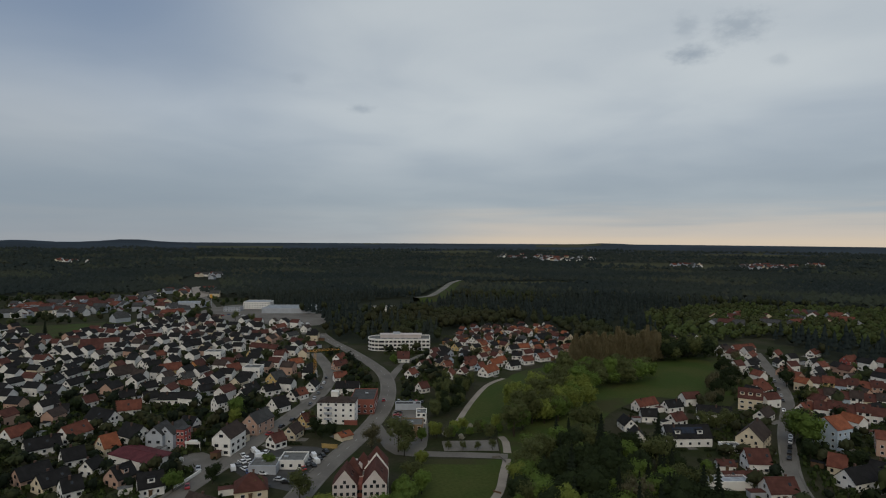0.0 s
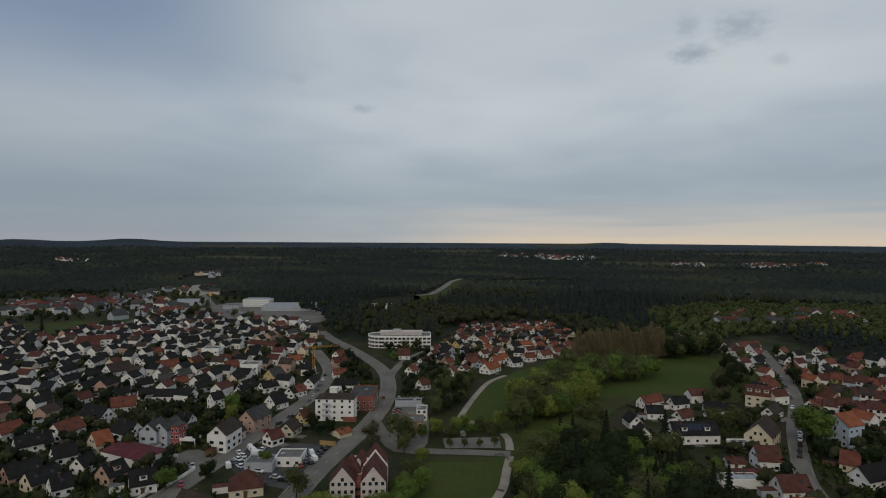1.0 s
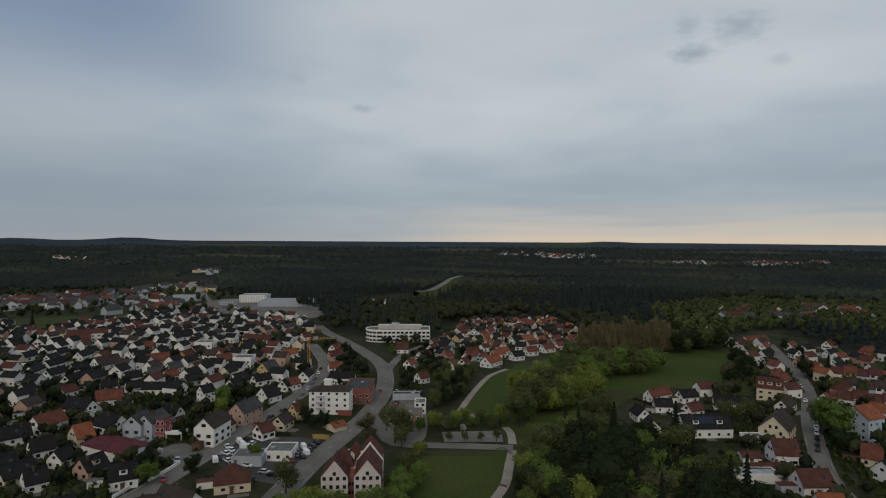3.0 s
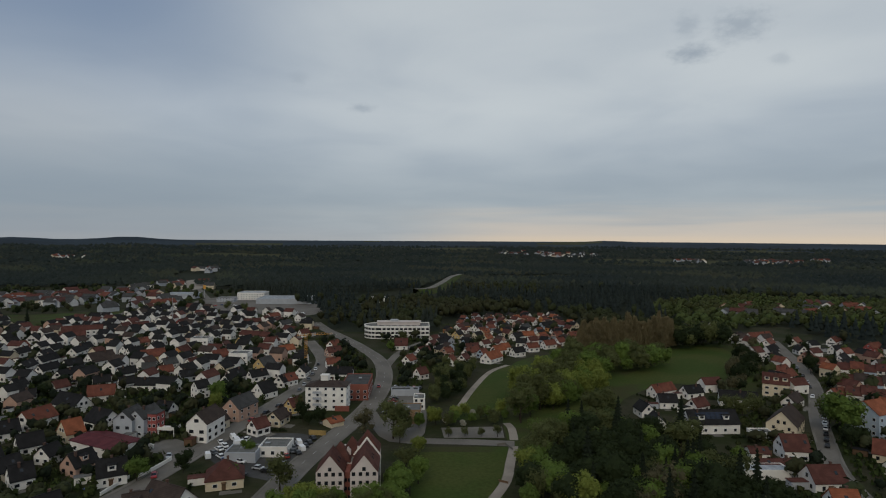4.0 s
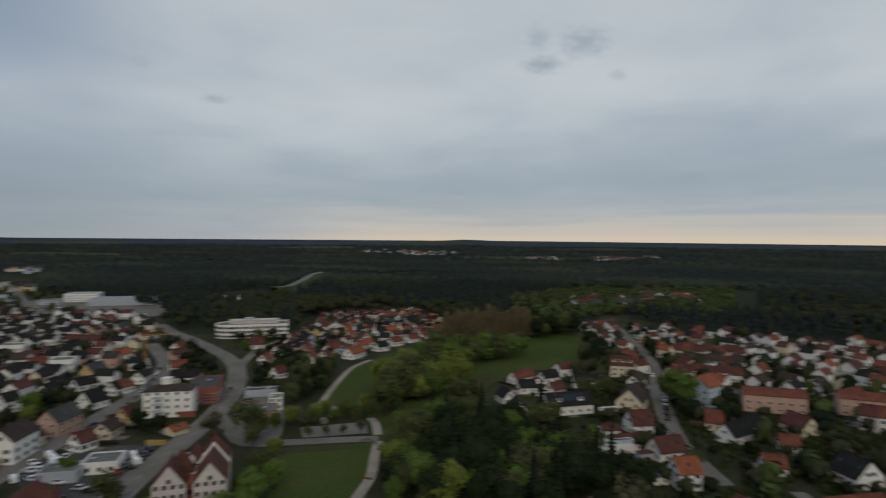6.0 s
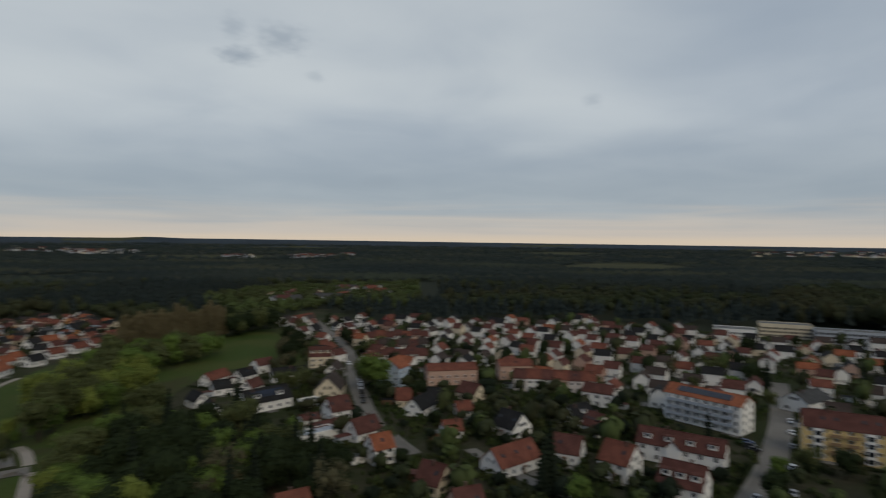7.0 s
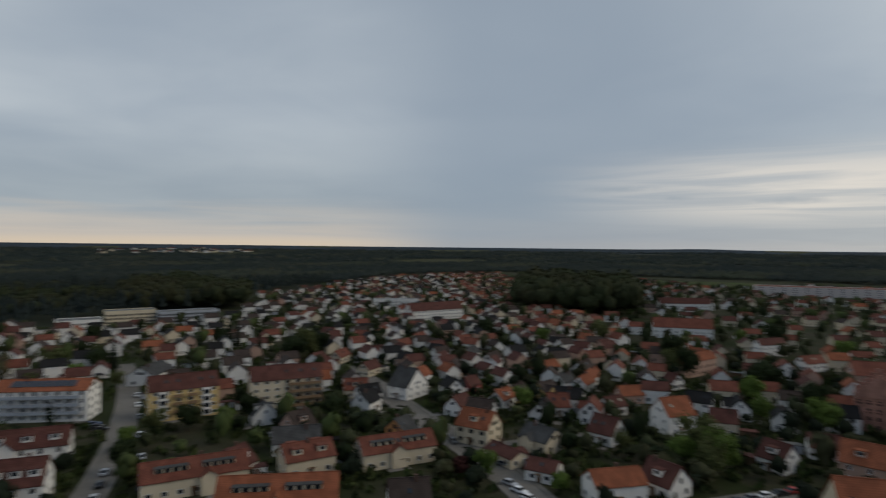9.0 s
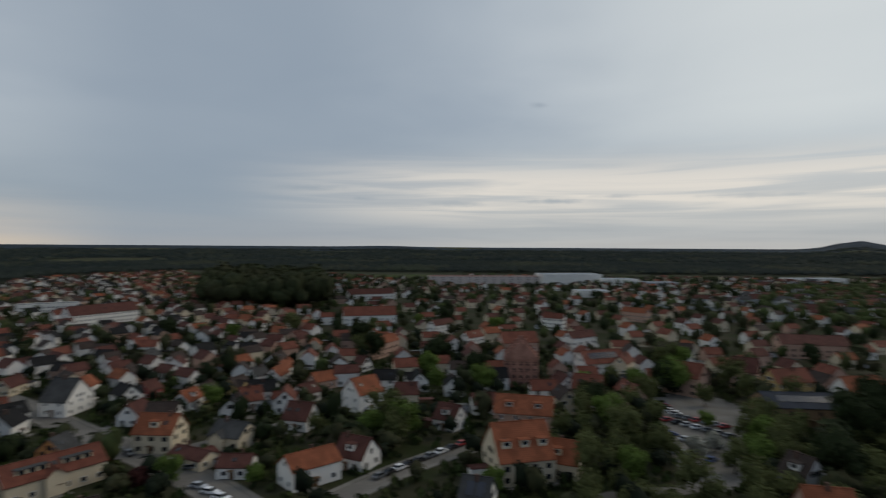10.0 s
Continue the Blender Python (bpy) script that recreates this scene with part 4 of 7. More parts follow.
house(-305.3, 423.3, 90, 7.5, 7.6, 3.8, 44, "P", "R")
house(-253.7, 357.9, 102, 16.0, 7.6, 3.8, 44, "W", "D")
house(-235.7, 350.3, 81, 15.2, 7.6, 3.8, 44, "W", "D")
house(-215.1, 339.6, 83, 22.0, 7.6, 3.8, 44, "W", "D")
house(-254.5, 376.1, 87, 17.4, 7.6, 3.8, 44, "W", "D")
house(-230.2, 364.3, 58, 10.9, 7.6, 3.8, 44, "W", "D")
house(-254.6, 406.3, 97, 18.1, 7.6, 3.8, 44, "W", "D")
house(-258.0, 420.0, 81, 9.9, 7.6, 3.8, 44, "C", "D")
house(-222.2, 378.7, 66, 18.1, 12.0, 3.8, 44, "W", "N")
house(-245.9, 434.5, 97, 12.9, 7.6, 3.8, 44, "W", "D")
house(-224.1, 412.5, 80, 9.5, 7.6, 3.8, 44, "W", "D")
house(-215.1, 406.2, 56, 11.2, 7.6, 3.8, 44, "W", "D")
house(-230.9, 443.3, 54, 10.5, 7.6, 3.8, 44, "P", "R")
house(-196.2, 392.8, 44, 16.2, 10.0, 3.8, 44, "Y", "R")
house(-182.8, 405.7, 84, 13.7, 10.0, 3.8, 44, "O", "M")
house(-212.7, 427.6, 97, 10.0, 7.6, 3.8, 44, "W", "D")
house(-174.2, 370.0, 53, 9.6, 7.6, 3.8, 44, "W", "G")
house(-152.9, 393.2, 59, 12.6, 10.0, 3.8, 44, "W", "R")
house(-160.5, 370.7, 70, 8.0, 7.6, 3.8, 44, "W", "M")
house(-217.0, 516.4, -40, 15.9, 7.6, 3.8, 44, "W", "D")
house(-222.5, 557.8, 93, 17.1, 7.6, 3.8, 44, "W", "D")
house(-178.9, 355.7, 26, 8.7, 7.6, 3.8, 44, "B", "G")
house(-165.5, 348.1, 50, 8.8, 7.6, 3.8, 44, "W", "R")
house(-147.6, 338.2, 40, 10.0, 7.6, 3.8, 44, "S", "D")
house(-185.4, 343.1, 52, 10.4, 7.6, 3.8, 44, "W", "D")
house(-186.7, 321.8, 39, 9.2, 7.6, 3.8, 44, "W", "D")
house(-172.1, 319.8, 43, 8.4, 7.6, 3.8, 44, "W", "D")
house(-158.8, 317.7, 3, 14.0, 7.6, 3.8, 44, "W", "D")
house(-225.2, 313.1, 75, 7.4, 7.6, 3.8, 44, "W", "D")
house(-121.2, 328.3, 74, 7.4, 7.6, 3.8, 44, "W", "D")
house(-259.1, 537.2, 72, 17.4, 9.0, 3.8, 44, "C", "N")
house(-250.8, 551.6, 87, 17.0, 7.6, 3.8, 44, "R", "M")
house(-287.7, 521.1, 89, 15.1, 7.6, 3.8, 44, "W", "M")
house(-277.4, 527.5, 50, 16.0, 7.6, 3.8, 44, "W", "M")
house(-224.7, 489.3, 42, 16.4, 12.0, 3.8, 44, "W", "D")
house(-121.3, 337.9, 70, 12.1, 10.0, 3.8, 44, "W", "D")
house(-115.5, 370.7, 66, 12.4, 10.0, 3.8, 44, "Y", "G")
house(-109.6, 340.2, 49, 11.5, 7.6, 3.8, 44, "W", "D")
house(-94.6, 306.6, 58, 10.1, 11.0, 3.8, 44, "W", "D")
house(-91.8, 328.0, 67, 7.4, 7.6, 3.8, 44, "W", "D")
house(-89.2, 331.6, 56, 7.4, 7.6, 3.8, 44, "W", "R")
house(-116.4, 418.8, 51, 12.6, 7.6, 3.8, 44, "W", "O")
house(-101.2, 399.7, 79, 13.0, 7.6, 3.8, 44, "W", "D")
house(-87.4, 352.3, 88, 13.0, 7.6, 3.8, 44, "W", "D")
house(-158.6, 456.0, 70, 15.3, 7.6, 3.8, 44, "Y", "D")
house(-137.1, 451.8, 71, 14.8, 7.6, 3.8, 44, "W", "M")
house(-158.4, 479.7, -24, 33.6, 7.6, 3.8, 44, "W", "M")
house(-163.7, 430.6, 99, 15.0, 7.6, 3.8, 44, "W", "M")
house(-211.2, 576.3, 85, 18.5, 7.6, 3.8, 44, "W", "D")
house(-188.0, 555.8, 33, 17.7, 7.6, 3.8, 44, "W", "M")
house(-182.1, 599.8, 66, 16.8, 7.6, 3.8, 44, "W", "R")
house(-168.0, 565.9, 84, 17.8, 7.6, 3.8, 44, "W", "M")
house(-138.4, 509.0, -40, 20.3, 7.6, 3.8, 44, "W", "M")
house(-123.6, 493.0, 49, 9.1, 7.6, 3.8, 44, "W", "M")
house(-154.8, 545.7, 71, 17.6, 7.6, 3.8, 44, "W", "G")
house(-87.8, 440.1, 68, 11.4, 7.6, 3.8, 44, "W", "R")
house(-82.5, 413.7, 39, 11.7, 7.6, 4.0, 44, "P", "M")
house(-75.0, 377.0, 25, 9.7, 7.6, 3.5, 44, "W", "R")
house(-64.2, 345.8, 3, 16.2, 8.0, 4.5, 44, "W", "D")
house(-74.4, 263.0, 79, 10.4, 7.6, 3.8, 44, "C", "N")
house(-78.3, 249.8, 55, 7.4, 7.6, 4.0, 44, "W", "M")
house(-72.6, 281.8, 50, 7.4, 7.6, 3.8, 44, "Y", "M")
house(-50.5, 262.1, 46, 7.4, 6.0, 2.4, 25, "C", "O")
house(-18.9, 350.2, 43, 7.4, 7.6, 3.8, 44, "W", "M")
house(-28.8, 388.4, 64, 11.2, 7.6, 3.8, 44, "W", "R")
house(-21.7, 418.5, 55, 14.6, 7.6, 3.8, 44, "W", "M")
house(-16.9, 445.6, 69, 14.3, 7.6, 3.8, 44, "W", "M")
house(-39.1, 442.8, 3, 10.5, 11.0, 3.8, 44, "W", "M")
house(11.9, 433.3, 24, 13.6, 7.6, 3.8, 44, "W", "M")
house(1.8, 494.5, 68, 14.3, 7.6, 3.8, 44, "Y", "D")
house(18.6, 532.0, 60, 13.4, 7.6, 3.8, 44, "W", "D")
house(24.2, 504.1, 55, 12.8, 7.6, 3.8, 44, "C", "O")
house(24.9, 475.8, 55, 11.4, 7.6, 3.8, 44, "C", "O")
house(33.0, 501.3, 52, 13.1, 7.6, 3.8, 44, "W", "D")
house(42.9, 541.2, 60, 13.8, 7.6, 3.8, 44, "W", "D")
house(48.7, 486.4, 44, 14.3, 7.6, 3.8, 44, "W", "D")
house(60.1, 534.8, 61, 22.3, 7.6, 3.8, 44, "W", "G")
house(58.3, 493.2, 17, 13.2, 7.6, 3.8, 44, "W", "O")
house(49.5, 457.5, -12, 10.4, 7.6, 3.8, 44, "W", "D")
house(82.9, 551.7, 37, 21.9, 7.6, 3.8, 44, "B", "D")
house(84.2, 509.6, 31, 14.5, 7.6, 3.8, 44, "W", "D")
house(81.9, 493.1, 39, 10.8, 7.6, 3.8, 44, "P", "R")
house(95.5, 494.0, 29, 14.9, 7.6, 3.8, 44, "P", "R")
house(68.7, 450.6, 36, 14.7, 7.6, 3.8, 44, "W", "R")
house(54.9, 438.3, 27, 12.4, 7.6, 3.8, 44, "W", "R")
house(79.0, 463.4, 38, 9.8, 7.6, 3.8, 44, "W", "R")
house(42.9, 419.8, 36, 12.6, 7.6, 3.8, 44, "W", "D")
house(24.1, 399.4, 56, 21.1, 11.0, 3.8, 44, "W", "O")
house(30.2, 426.0, 36, 13.1, 7.6, 3.8, 44, "W", "O")
house(11.1, 418.1, 56, 19.8, 7.6, 3.8, 44, "W", "R")
house(5.9, 394.3, 67, 11.2, 7.6, 3.8, 44, "W", "M")
house(18.8, 412.8, 45, 7.4, 7.6, 3.8, 44, "B", "R")
house(-5.3, 417.1, 50, 9.3, 7.6, 3.8, 44, "P", "R")
house(-2.5, 387.9, 73, 10.3, 7.6, 3.8, 44, "W", "R")
house(-10.6, 453.9, 47, 11.8, 7.6, 3.8, 44, "W", "D")
house(-16.2, 467.5, 54, 11.1, 7.6, 3.8, 44, "W", "M")
house(245.1, 498.6, 24, 27.4, 7.6, 3.8, 44, "W", "R")
house(228.0, 497.6, 43, 14.9, 7.6, 3.8, 44, "W", "D")
house(235.5, 464.9, 49, 16.0, 7.6, 3.8, 44, "W", "R")
house(224.7, 439.4, 48, 16.0, 7.6, 3.8, 44, "W", "D")
house(208.8, 407.5, 32, 12.8, 7.6, 3.8, 44, "W", "D")
house(191.6, 366.9, 31, 14.3, 7.6, 3.8, 44, "P", "R")
house(188.9, 354.8, 35, 14.4, 7.6, 3.8, 44, "W", "R")
house(259.0, 471.5, 48, 16.0, 7.6, 3.8, 44, "W", "R")
house(243.5, 437.2, 90, 9.5, 7.6, 3.8, 44, "W", "D")
house(232.3, 411.0, 45, 15.7, 7.6, 3.8, 44, "P", "R")
house(293.1, 479.2, 42, 18.3, 7.6, 3.8, 44, "W", "R")
house(270.8, 439.9, 30, 15.8, 7.6, 3.8, 44, "W", "D")
house(252.5, 406.2, 45, 16.0, 7.6, 3.8, 44, "W", "D")
house(303.9, 451.7, 31, 16.5, 7.6, 3.8, 44, "R", "R")
def terrace(x, y, turn, count, unit, w, e, walls, roofs, pitch=40):
    """A row of joined houses, each with its own front."""
    for k in range(count):
        q = (k - (count - 1) / 2) * unit
        house(x + math.cos(radians(turn)) * q, y + math.sin(radians(turn)) * q, turn, unit - .02, w, e + (k % 2) * .15, pitch, walls[k % len(walls)], roofs[k % len(roofs)], trim=1.0)


terrace(247.0, 361.0, -28, 7, 6.2, 8.0, 5.2, "WYBWOPW", "MRM")
terrace(226.0, 331.0, -28, 6, 6.2, 8.0, 5.2, "WWBWC", "MN")
terrace(208.0, 304.0, -28, 5, 6.2, 8.0, 5.2, "WWTW", "M")
terrace(227.0, 206.0, -50, 6, 6.4, 8.4, 6.0, "TWWP", "MR")
house(190.9, 312.7, 26, 10.3, 7.6, 3.8, 44, "W", "R")
house(180.3, 298.0, 36, 13.6, 7.6, 3.8, 44, "W", "M")
house(165.9, 322.1, -28, 13.9, 11.0, 7.0, 44, "C", "M", dormers=3)
house(162.1, 300.1, 45, 14.9, 7.6, 3.8, 44, "W", "N")
house(136.5, 259.0, 52, 20.0, 13.0, 6.0, 44, "C", "N")
house(107.1, 261.8, 4, 23.6, 11.0, 5.0, 44, "W", "D", dormers=2, skylights=2, solar=True)
house(113.3, 290.2, 31, 10.0, 7.6, 3.8, 44, "W", "M")
house(120.0, 314.9, 20, 11.5, 7.6, 3.8, 44, "W", "D")
house(106.0, 317.7, 31, 16.7, 7.6, 3.8, 44, "W", "R")
house(86.3, 282.1, 97, 10.7, 7.6, 3.8, 44, "W", "D")
house(85.6, 264.5, 84, 9.6, 7.6, 3.8, 44, "W", "D")
house(101.5, 296.7, -3, 9.6, 7.6, 3.8, 44, "W", "D")
house(136.8, 301.3, -14, 19.2, 7.6, 4.5, 44, "W", "D")
house(123.7, 231.0, -4, 10.3, 11.0, 5.0, 44, "W", "M", skylights=4)
house(111.7, 231.9, -6, 7.5, 6.0, 2.6, 25, "W", "M")
house(111.6, 218.5, 4, 16.3, 6.0, 3.4, 22, "W", "M")
house(118.8, 204.4, 4, 12.3, 10.0, 4.0, 44, "W", "M")
house(173.2, 261.7, 24, 12.0, 14.0, 10.0, 35, "B", "O")
house(155.9, 229.9, -38, 7.4, 10.0, 3.8, 44, "C", "R")
house(154.2, 216.1, 22, 15.4, 10.0, 3.8, 44, "W", "D")
house(167.9, 223.2, 124, 7.4, 9.0, 3.8, 44, "C", "D")
house(185.3, 219.3, -84, 12.2, 10.0, 3.8, 44, "C", "M")
house(165.9, 203.3, -22, 7.4, 7.6, 3.0, 44, "W", "R")
house(144.7, 185.9, -23, 7.7, 7.6, 3.0, 44, "W", "R")
house(163.7, 173.9, -89, 11.5, 12.0, 3.8, 44, "W", "D")
house(138.3, 150.5, -1, 19.8, 11.0, 3.8, 44, "W", "R", skylights=3)
house(110.6, 153.9, -72, 8.9, 11.0, 3.8, 44, "C", "M")
house(105.4, 135.0, -18, 8.8, 12.0, 3.8, 44, "P", "M")
house(70.3, 161.0, -7, 9.2, 11.0, 4.0, 44, "P", "R")
house(110.6, 181.8, -5, 8.2, 9.0, 5.5, 44, "W", "O")
house(197.5, 247.3, -29, 28.4, 11.0, 8.0, 28, "P", "R")
house(230.2, 234.9, -33, 19.7, 11.0, 8.0, 28, "P", "R")
house(221.8, 176.9, -72, 15.1, 7.6, 6.5, 44, "W", "M")
house(192.9, 166.3, -0, 13.4, 10.0, 3.8, 44, "W", "D")
house(188.4, 154.5, -94, 8.1, 10.0, 3.8, 44, "W", "M")
house(159.1, 144.5, -66, 10.1, 11.0, 3.8, 44, "W", "M")
house(160.9, 126.5, -84, 10.9, 12.0, 5.5, 44, "W", "R")
house(158.7, 105.1, -78, 13.4, 12.0, 6.0, 44, "W", "M", dormers=3)
house(185.1, 119.9, -75, 30.3, 10.0, 6.0, 44, "W", "M", dormers=4)
slab_block = house(232.3, 134.3, -90, 34.8, 13.0, 11.5, 28, "W", "O", solar=True, balconies=False)
for storey in range(1, 4):
    z = storey * 2.7 + .1
    part("balcony", data("balcony", *boxes((-13.0, 13.0, -6.9, -5.6, z, z + .18), (-13.0, 13.0, -6.9, -6.8, z + .18, z + 1.05), *[(k * 4.3 - .06, k * 4.3 + .06, -6.85, -5.6, z + .18, z + 2.5) for k in range(-3, 4)]), WALL["S"]), slab_block, None, "grey balcony front running along the block")
yellow_block = house(230.4, 88.5, -66, 26.2, 12.0, 11.5, 40, "Y", "M", skylights=6, balconies=False)
for px in (-7.2, 7.2):
    bay = part("stair_bay", data("stair_bay", *boxes((px - 1.4, px + 1.4, -5.7, -5.0, .6, 10.4)), WALL["W"]), yellow_block, None, "white glazed stair bay")
    for storey in range(4):
        part("window", window_mesh(2.2, 1.7), bay, pose(px, -5.73, .9 + storey * 2.4))
for px in (-2.4, 2.4):
    for storey in range(1, 4):
        z = storey * 2.7 + .1
        part("balcony", data("balcony", *boxes((px - 1.8, px + 1.8, -6.4, -5.1, z, z + .16), (px - 1.8, px + 1.8, -6.4, -6.3, z + .16, z + 1.0)), WALL["N"]), yellow_block)
cream_block = house(242.5, 54.0, -74, 30.4, 12.0, 11.5, 40, "C", "M", skylights=5, balconies=False)
for storey in range(0, 4):
    z = storey * 2.7 + .3
    part("balcony", data("balcony", *boxes((.6, 13.0, -6.6, -5.1, z, z + .18), (.6, 13.0, -6.6, -6.5, z + .18, z + 1.1), *[(.6 + k * 4.1, .75 + k * 4.1, -6.55, -5.1, z + .18, z + 2.6) for k in range(4)]), WALL["N"]), cream_block, None, "brown balcony front")
house(162.9, 66.5, -71, 28.6, 11.0, 5.0, 36, "C", "R", loft=True)
house(171.8, 39.7, -67, 15.5, 11.0, 5.0, 36, "C", "R", dormers=2)
house(176.1, 15.1, -72, 25.1, 11.0, 5.0, 36, "C", "R", loft=True)
house(286.4, 117.7, -10, 21.1, 14.0, 5.0, 30, "W", "G")
house(190.7, -12.2, -130, 13.0, 11.5, 6.0, 42, "C", "O")
house(181.5, -30.0, -146, 12.2, 11.0, 4.0, 35, "C", "G")
house(185.9, -52.8, -142, 9.9, 11.0, 3.8, 44, "W", "M")
house(143.8, -36.6, -85, 15.2, 9.5, 5.2, 35, "W", "O")
house(146.0, -51.1, -154, 10.4, 10.5, 3.8, 44, "W", "M")
house(193.3, -79.3, -81, 12.1, 12.0, 7.0, 44, "W", "O")
house(217.8, -47.3, -96, 8.7, 10.0, 3.8, 44, "W", "R")
house(249.7, 5.6, -134, 11.4, 16.0, 5.5, 44, "W", "G")
house(251.6, 27.0, -85, 10.8, 9.0, 3.8, 44, "C", "R")
house(191.5, 12.3, -44, 7.4, 9.0, 5.3, 40, "O", "G")
house(145.4, 43.4, -90, 30.5, 13.0, 5.5, 36, "C", "O", loft=True)
house(140.8, 14.1, -88, 10.6, 11.0, 4.5, 44, "W", "N")
house(170.8, 57.9, -27, 7.4, 10.0, 3.8, 44, "W", "M")
house(204.4, 45.3, -45, 9.5, 10.0, 3.8, 44, "P", "N")
house(218.1, 58.2, 20, 7.7, 10.0, 3.8, 44, "W", "G")
house(188.0, 44.0, -84, 15.8, 9.0, 4.0, 44, "W", "G")
house(253.7, -21.1, -52, 8.0, 7.6, 3.8, 44, "R", "M")
house(230.0, -29.3, -42, 11.4, 7.6, 3.8, 44, "W", "O")
house(237.8, -37.5, -42, 9.8, 7.6, 3.8, 44, "Y", "N")
house(241.0, -50.1, -54, 10.8, 7.6, 3.8, 44, "Y", "N")
house(255.1, -63.1, -58, 9.6, 7.6, 3.8, 44, "W", "G")
house(284.4, -64.6, -60, 14.9, 7.6, 3.8, 44, "W", "O")
house(281.9, -82.1, -43, 16.0, 7.6, 3.8, 44, "W", "N")
house(263.3, -78.4, -38, 16.0, 7.6, 3.8, 44, "W", "O")
house(230.2, -81.3, -86, 11.1, 7.6, 3.8, 44, "P", "O")
house(214.9, -67.5, -70, 9.7, 7.6, 3.8, 44, "W", "M")
house(250.3, -111.0, -162, 7.4, 7.6, 3.8, 44, "W", "M")
house(308.6, -43.0, -35, 16.0, 7.6, 3.8, 44, "W", "N")
house(325.8, -34.4, -37, 15.2, 7.6, 3.8, 44, "W", "G")
house(380.3, -11.3, -31, 16.6, 7.6, 3.8, 44, "C", "R")
house(356.8, 0.2, -42, 13.5, 7.6, 3.8, 44, "W", "R")
house(333.1, 16.8, -53, 11.0, 7.6, 3.8, 44, "C", "M")
house(324.1, 35.7, -24, 14.7, 7.6, 3.8, 44, "C", "R")
house(291.2, 20.9, -33, 12.7, 7.6, 3.8, 44, "C", "M")
house(172.2, -16.6, -153, 13.7, 8.0, 3.0, 25, "C", "M")
house(159.0, -23.7, -126, 9.3, 9.0, 3.2, 28, "W", "M")
house(157.5, -91.1, -159, 8.8, 10.0, 3.8, 44, "W", "M")
house(116.2, -81.1, -112, 14.5, 14.0, 6.0, 48, "C", "O", dormers=3, trim=1.0)
house(111.0, -91.0, -151, 11.0, 9.5, 5.0, 44, "C", "O", dormers=1, trim=1.0)
house(143.9, -110.9, -140, 20.9, 12.0, 6.0, 42, "P", "O", dormers=2)
house(93.7, -191.8, -132, 27.5, 15.0, 6.0, 25, "N", "B", solar=True, trim=1.0)
house(68.6, -129.4, 172, 7.4, 11.0, 5.0, 44, "W", "N")
house(55.2, -107.1, -139, 10.4, 12.0, 6.0, 44, "P", "O")
house(89.4, -228.9, -119, 17.7, 13.0, 6.0, 44, "W", "O")
house(113.0, -226.2, -115, 19.0, 11.0, 6.0, 44, "Y", "R")
house(142.4, -322.4, -141, 37.0, 20.0, 8.0, 25, "P", "M")
house(105.2, -58.4, -145, 7.4, 11.0, 4.5, 44, "W", "G", solar=True)
house(236.6, -197.8, -115, 22.0, 14.0, 8.0, 40, "P", "R")
house(291.4, -286.3, -162, 17.4, 7.6, 9.0, 44, "W", "R")
house(178.8, -193.2, -107, 24.0, 12.0, 7.0, 44, "W", "R", solar=True)
house(228.0, -238.0, -94, 22.2, 7.6, 8.0, 44, "W", "M")
house(137.5, -194.9, -173, 16.0, 12.0, 8.0, 44, "P", "R")
house(128.4, -223.5, -159, 11.6, 12.0, 8.0, 44, "P", "M")
house(171.5, -242.1, -154, 18.2, 11.0, 7.0, 44, "W", "N")
house(168.9, -197.0, -67, 16.0, 7.6, 8.0, 44, "C", "R")
house(152.5, -152.9, -149, 12.5, 11.0, 6.0, 44, "P", "R")
house(138.4, -159.1, 146, 16.0, 7.6, 6.0, 44, "P", "R")
house(387.9, -194.0, -113, 43.6, 14.0, 8.0, 44, "W", "R")
house(550.5, -289.2, -105, 54.8, 12.0, 8.0, 44, "W", "M")
house(274.9, -135.2, -63, 33.3, 7.6, 8.0, 44, "P", "O")
house(251.1, -70.5, -44, 12.1, 7.6, 3.8, 44, "W", "O")
house(268.2, -192.7, -78, 15.7, 7.6, 7.0, 44, "W", "R")
house(320.8, -209.8, -80, 21.8, 7.6, 7.0, 44, "W", "M")
house(286.2, -373.1, 180, 25.7, 7.6, 8.0, 44, "P", "O")
house(503.7, -36.5, -64, 59.7, 14.0, 9.0, 44, "W", "M")

# ---- larger buildings ----
# white four-storey apartment block with a shallow hipped roof
block = house(-58.7, 289.0, 0, 21.7, 12.0, 11.6, 20, "W", "N", hip=True, name="apartment_block")
part("stair_head", data("stair_head", *boxes((-3.4, .2, -.5, 3.0, 12.0, 15.0), (-3.6, .4, -.7, 3.2, 15.0, 15.2)), WALL["W"]), block)
part("plinth", data("plinth", *boxes((4.5, 11.0, -6.2, -5.4, 0, 2.3))), block).data.materials.append(WALL["K"])
for storey in range(1, 4):
    part("balcony", data("balcony", *boxes((-5.6, -1.6, -7.2, -6.0, storey * 2.75, storey * 2.75 + .16), (-5.6, -1.6, -7.2, -7.1, storey * 2.75 + .16, storey * 2.75 + 1.0)), WALL["S"]), block)


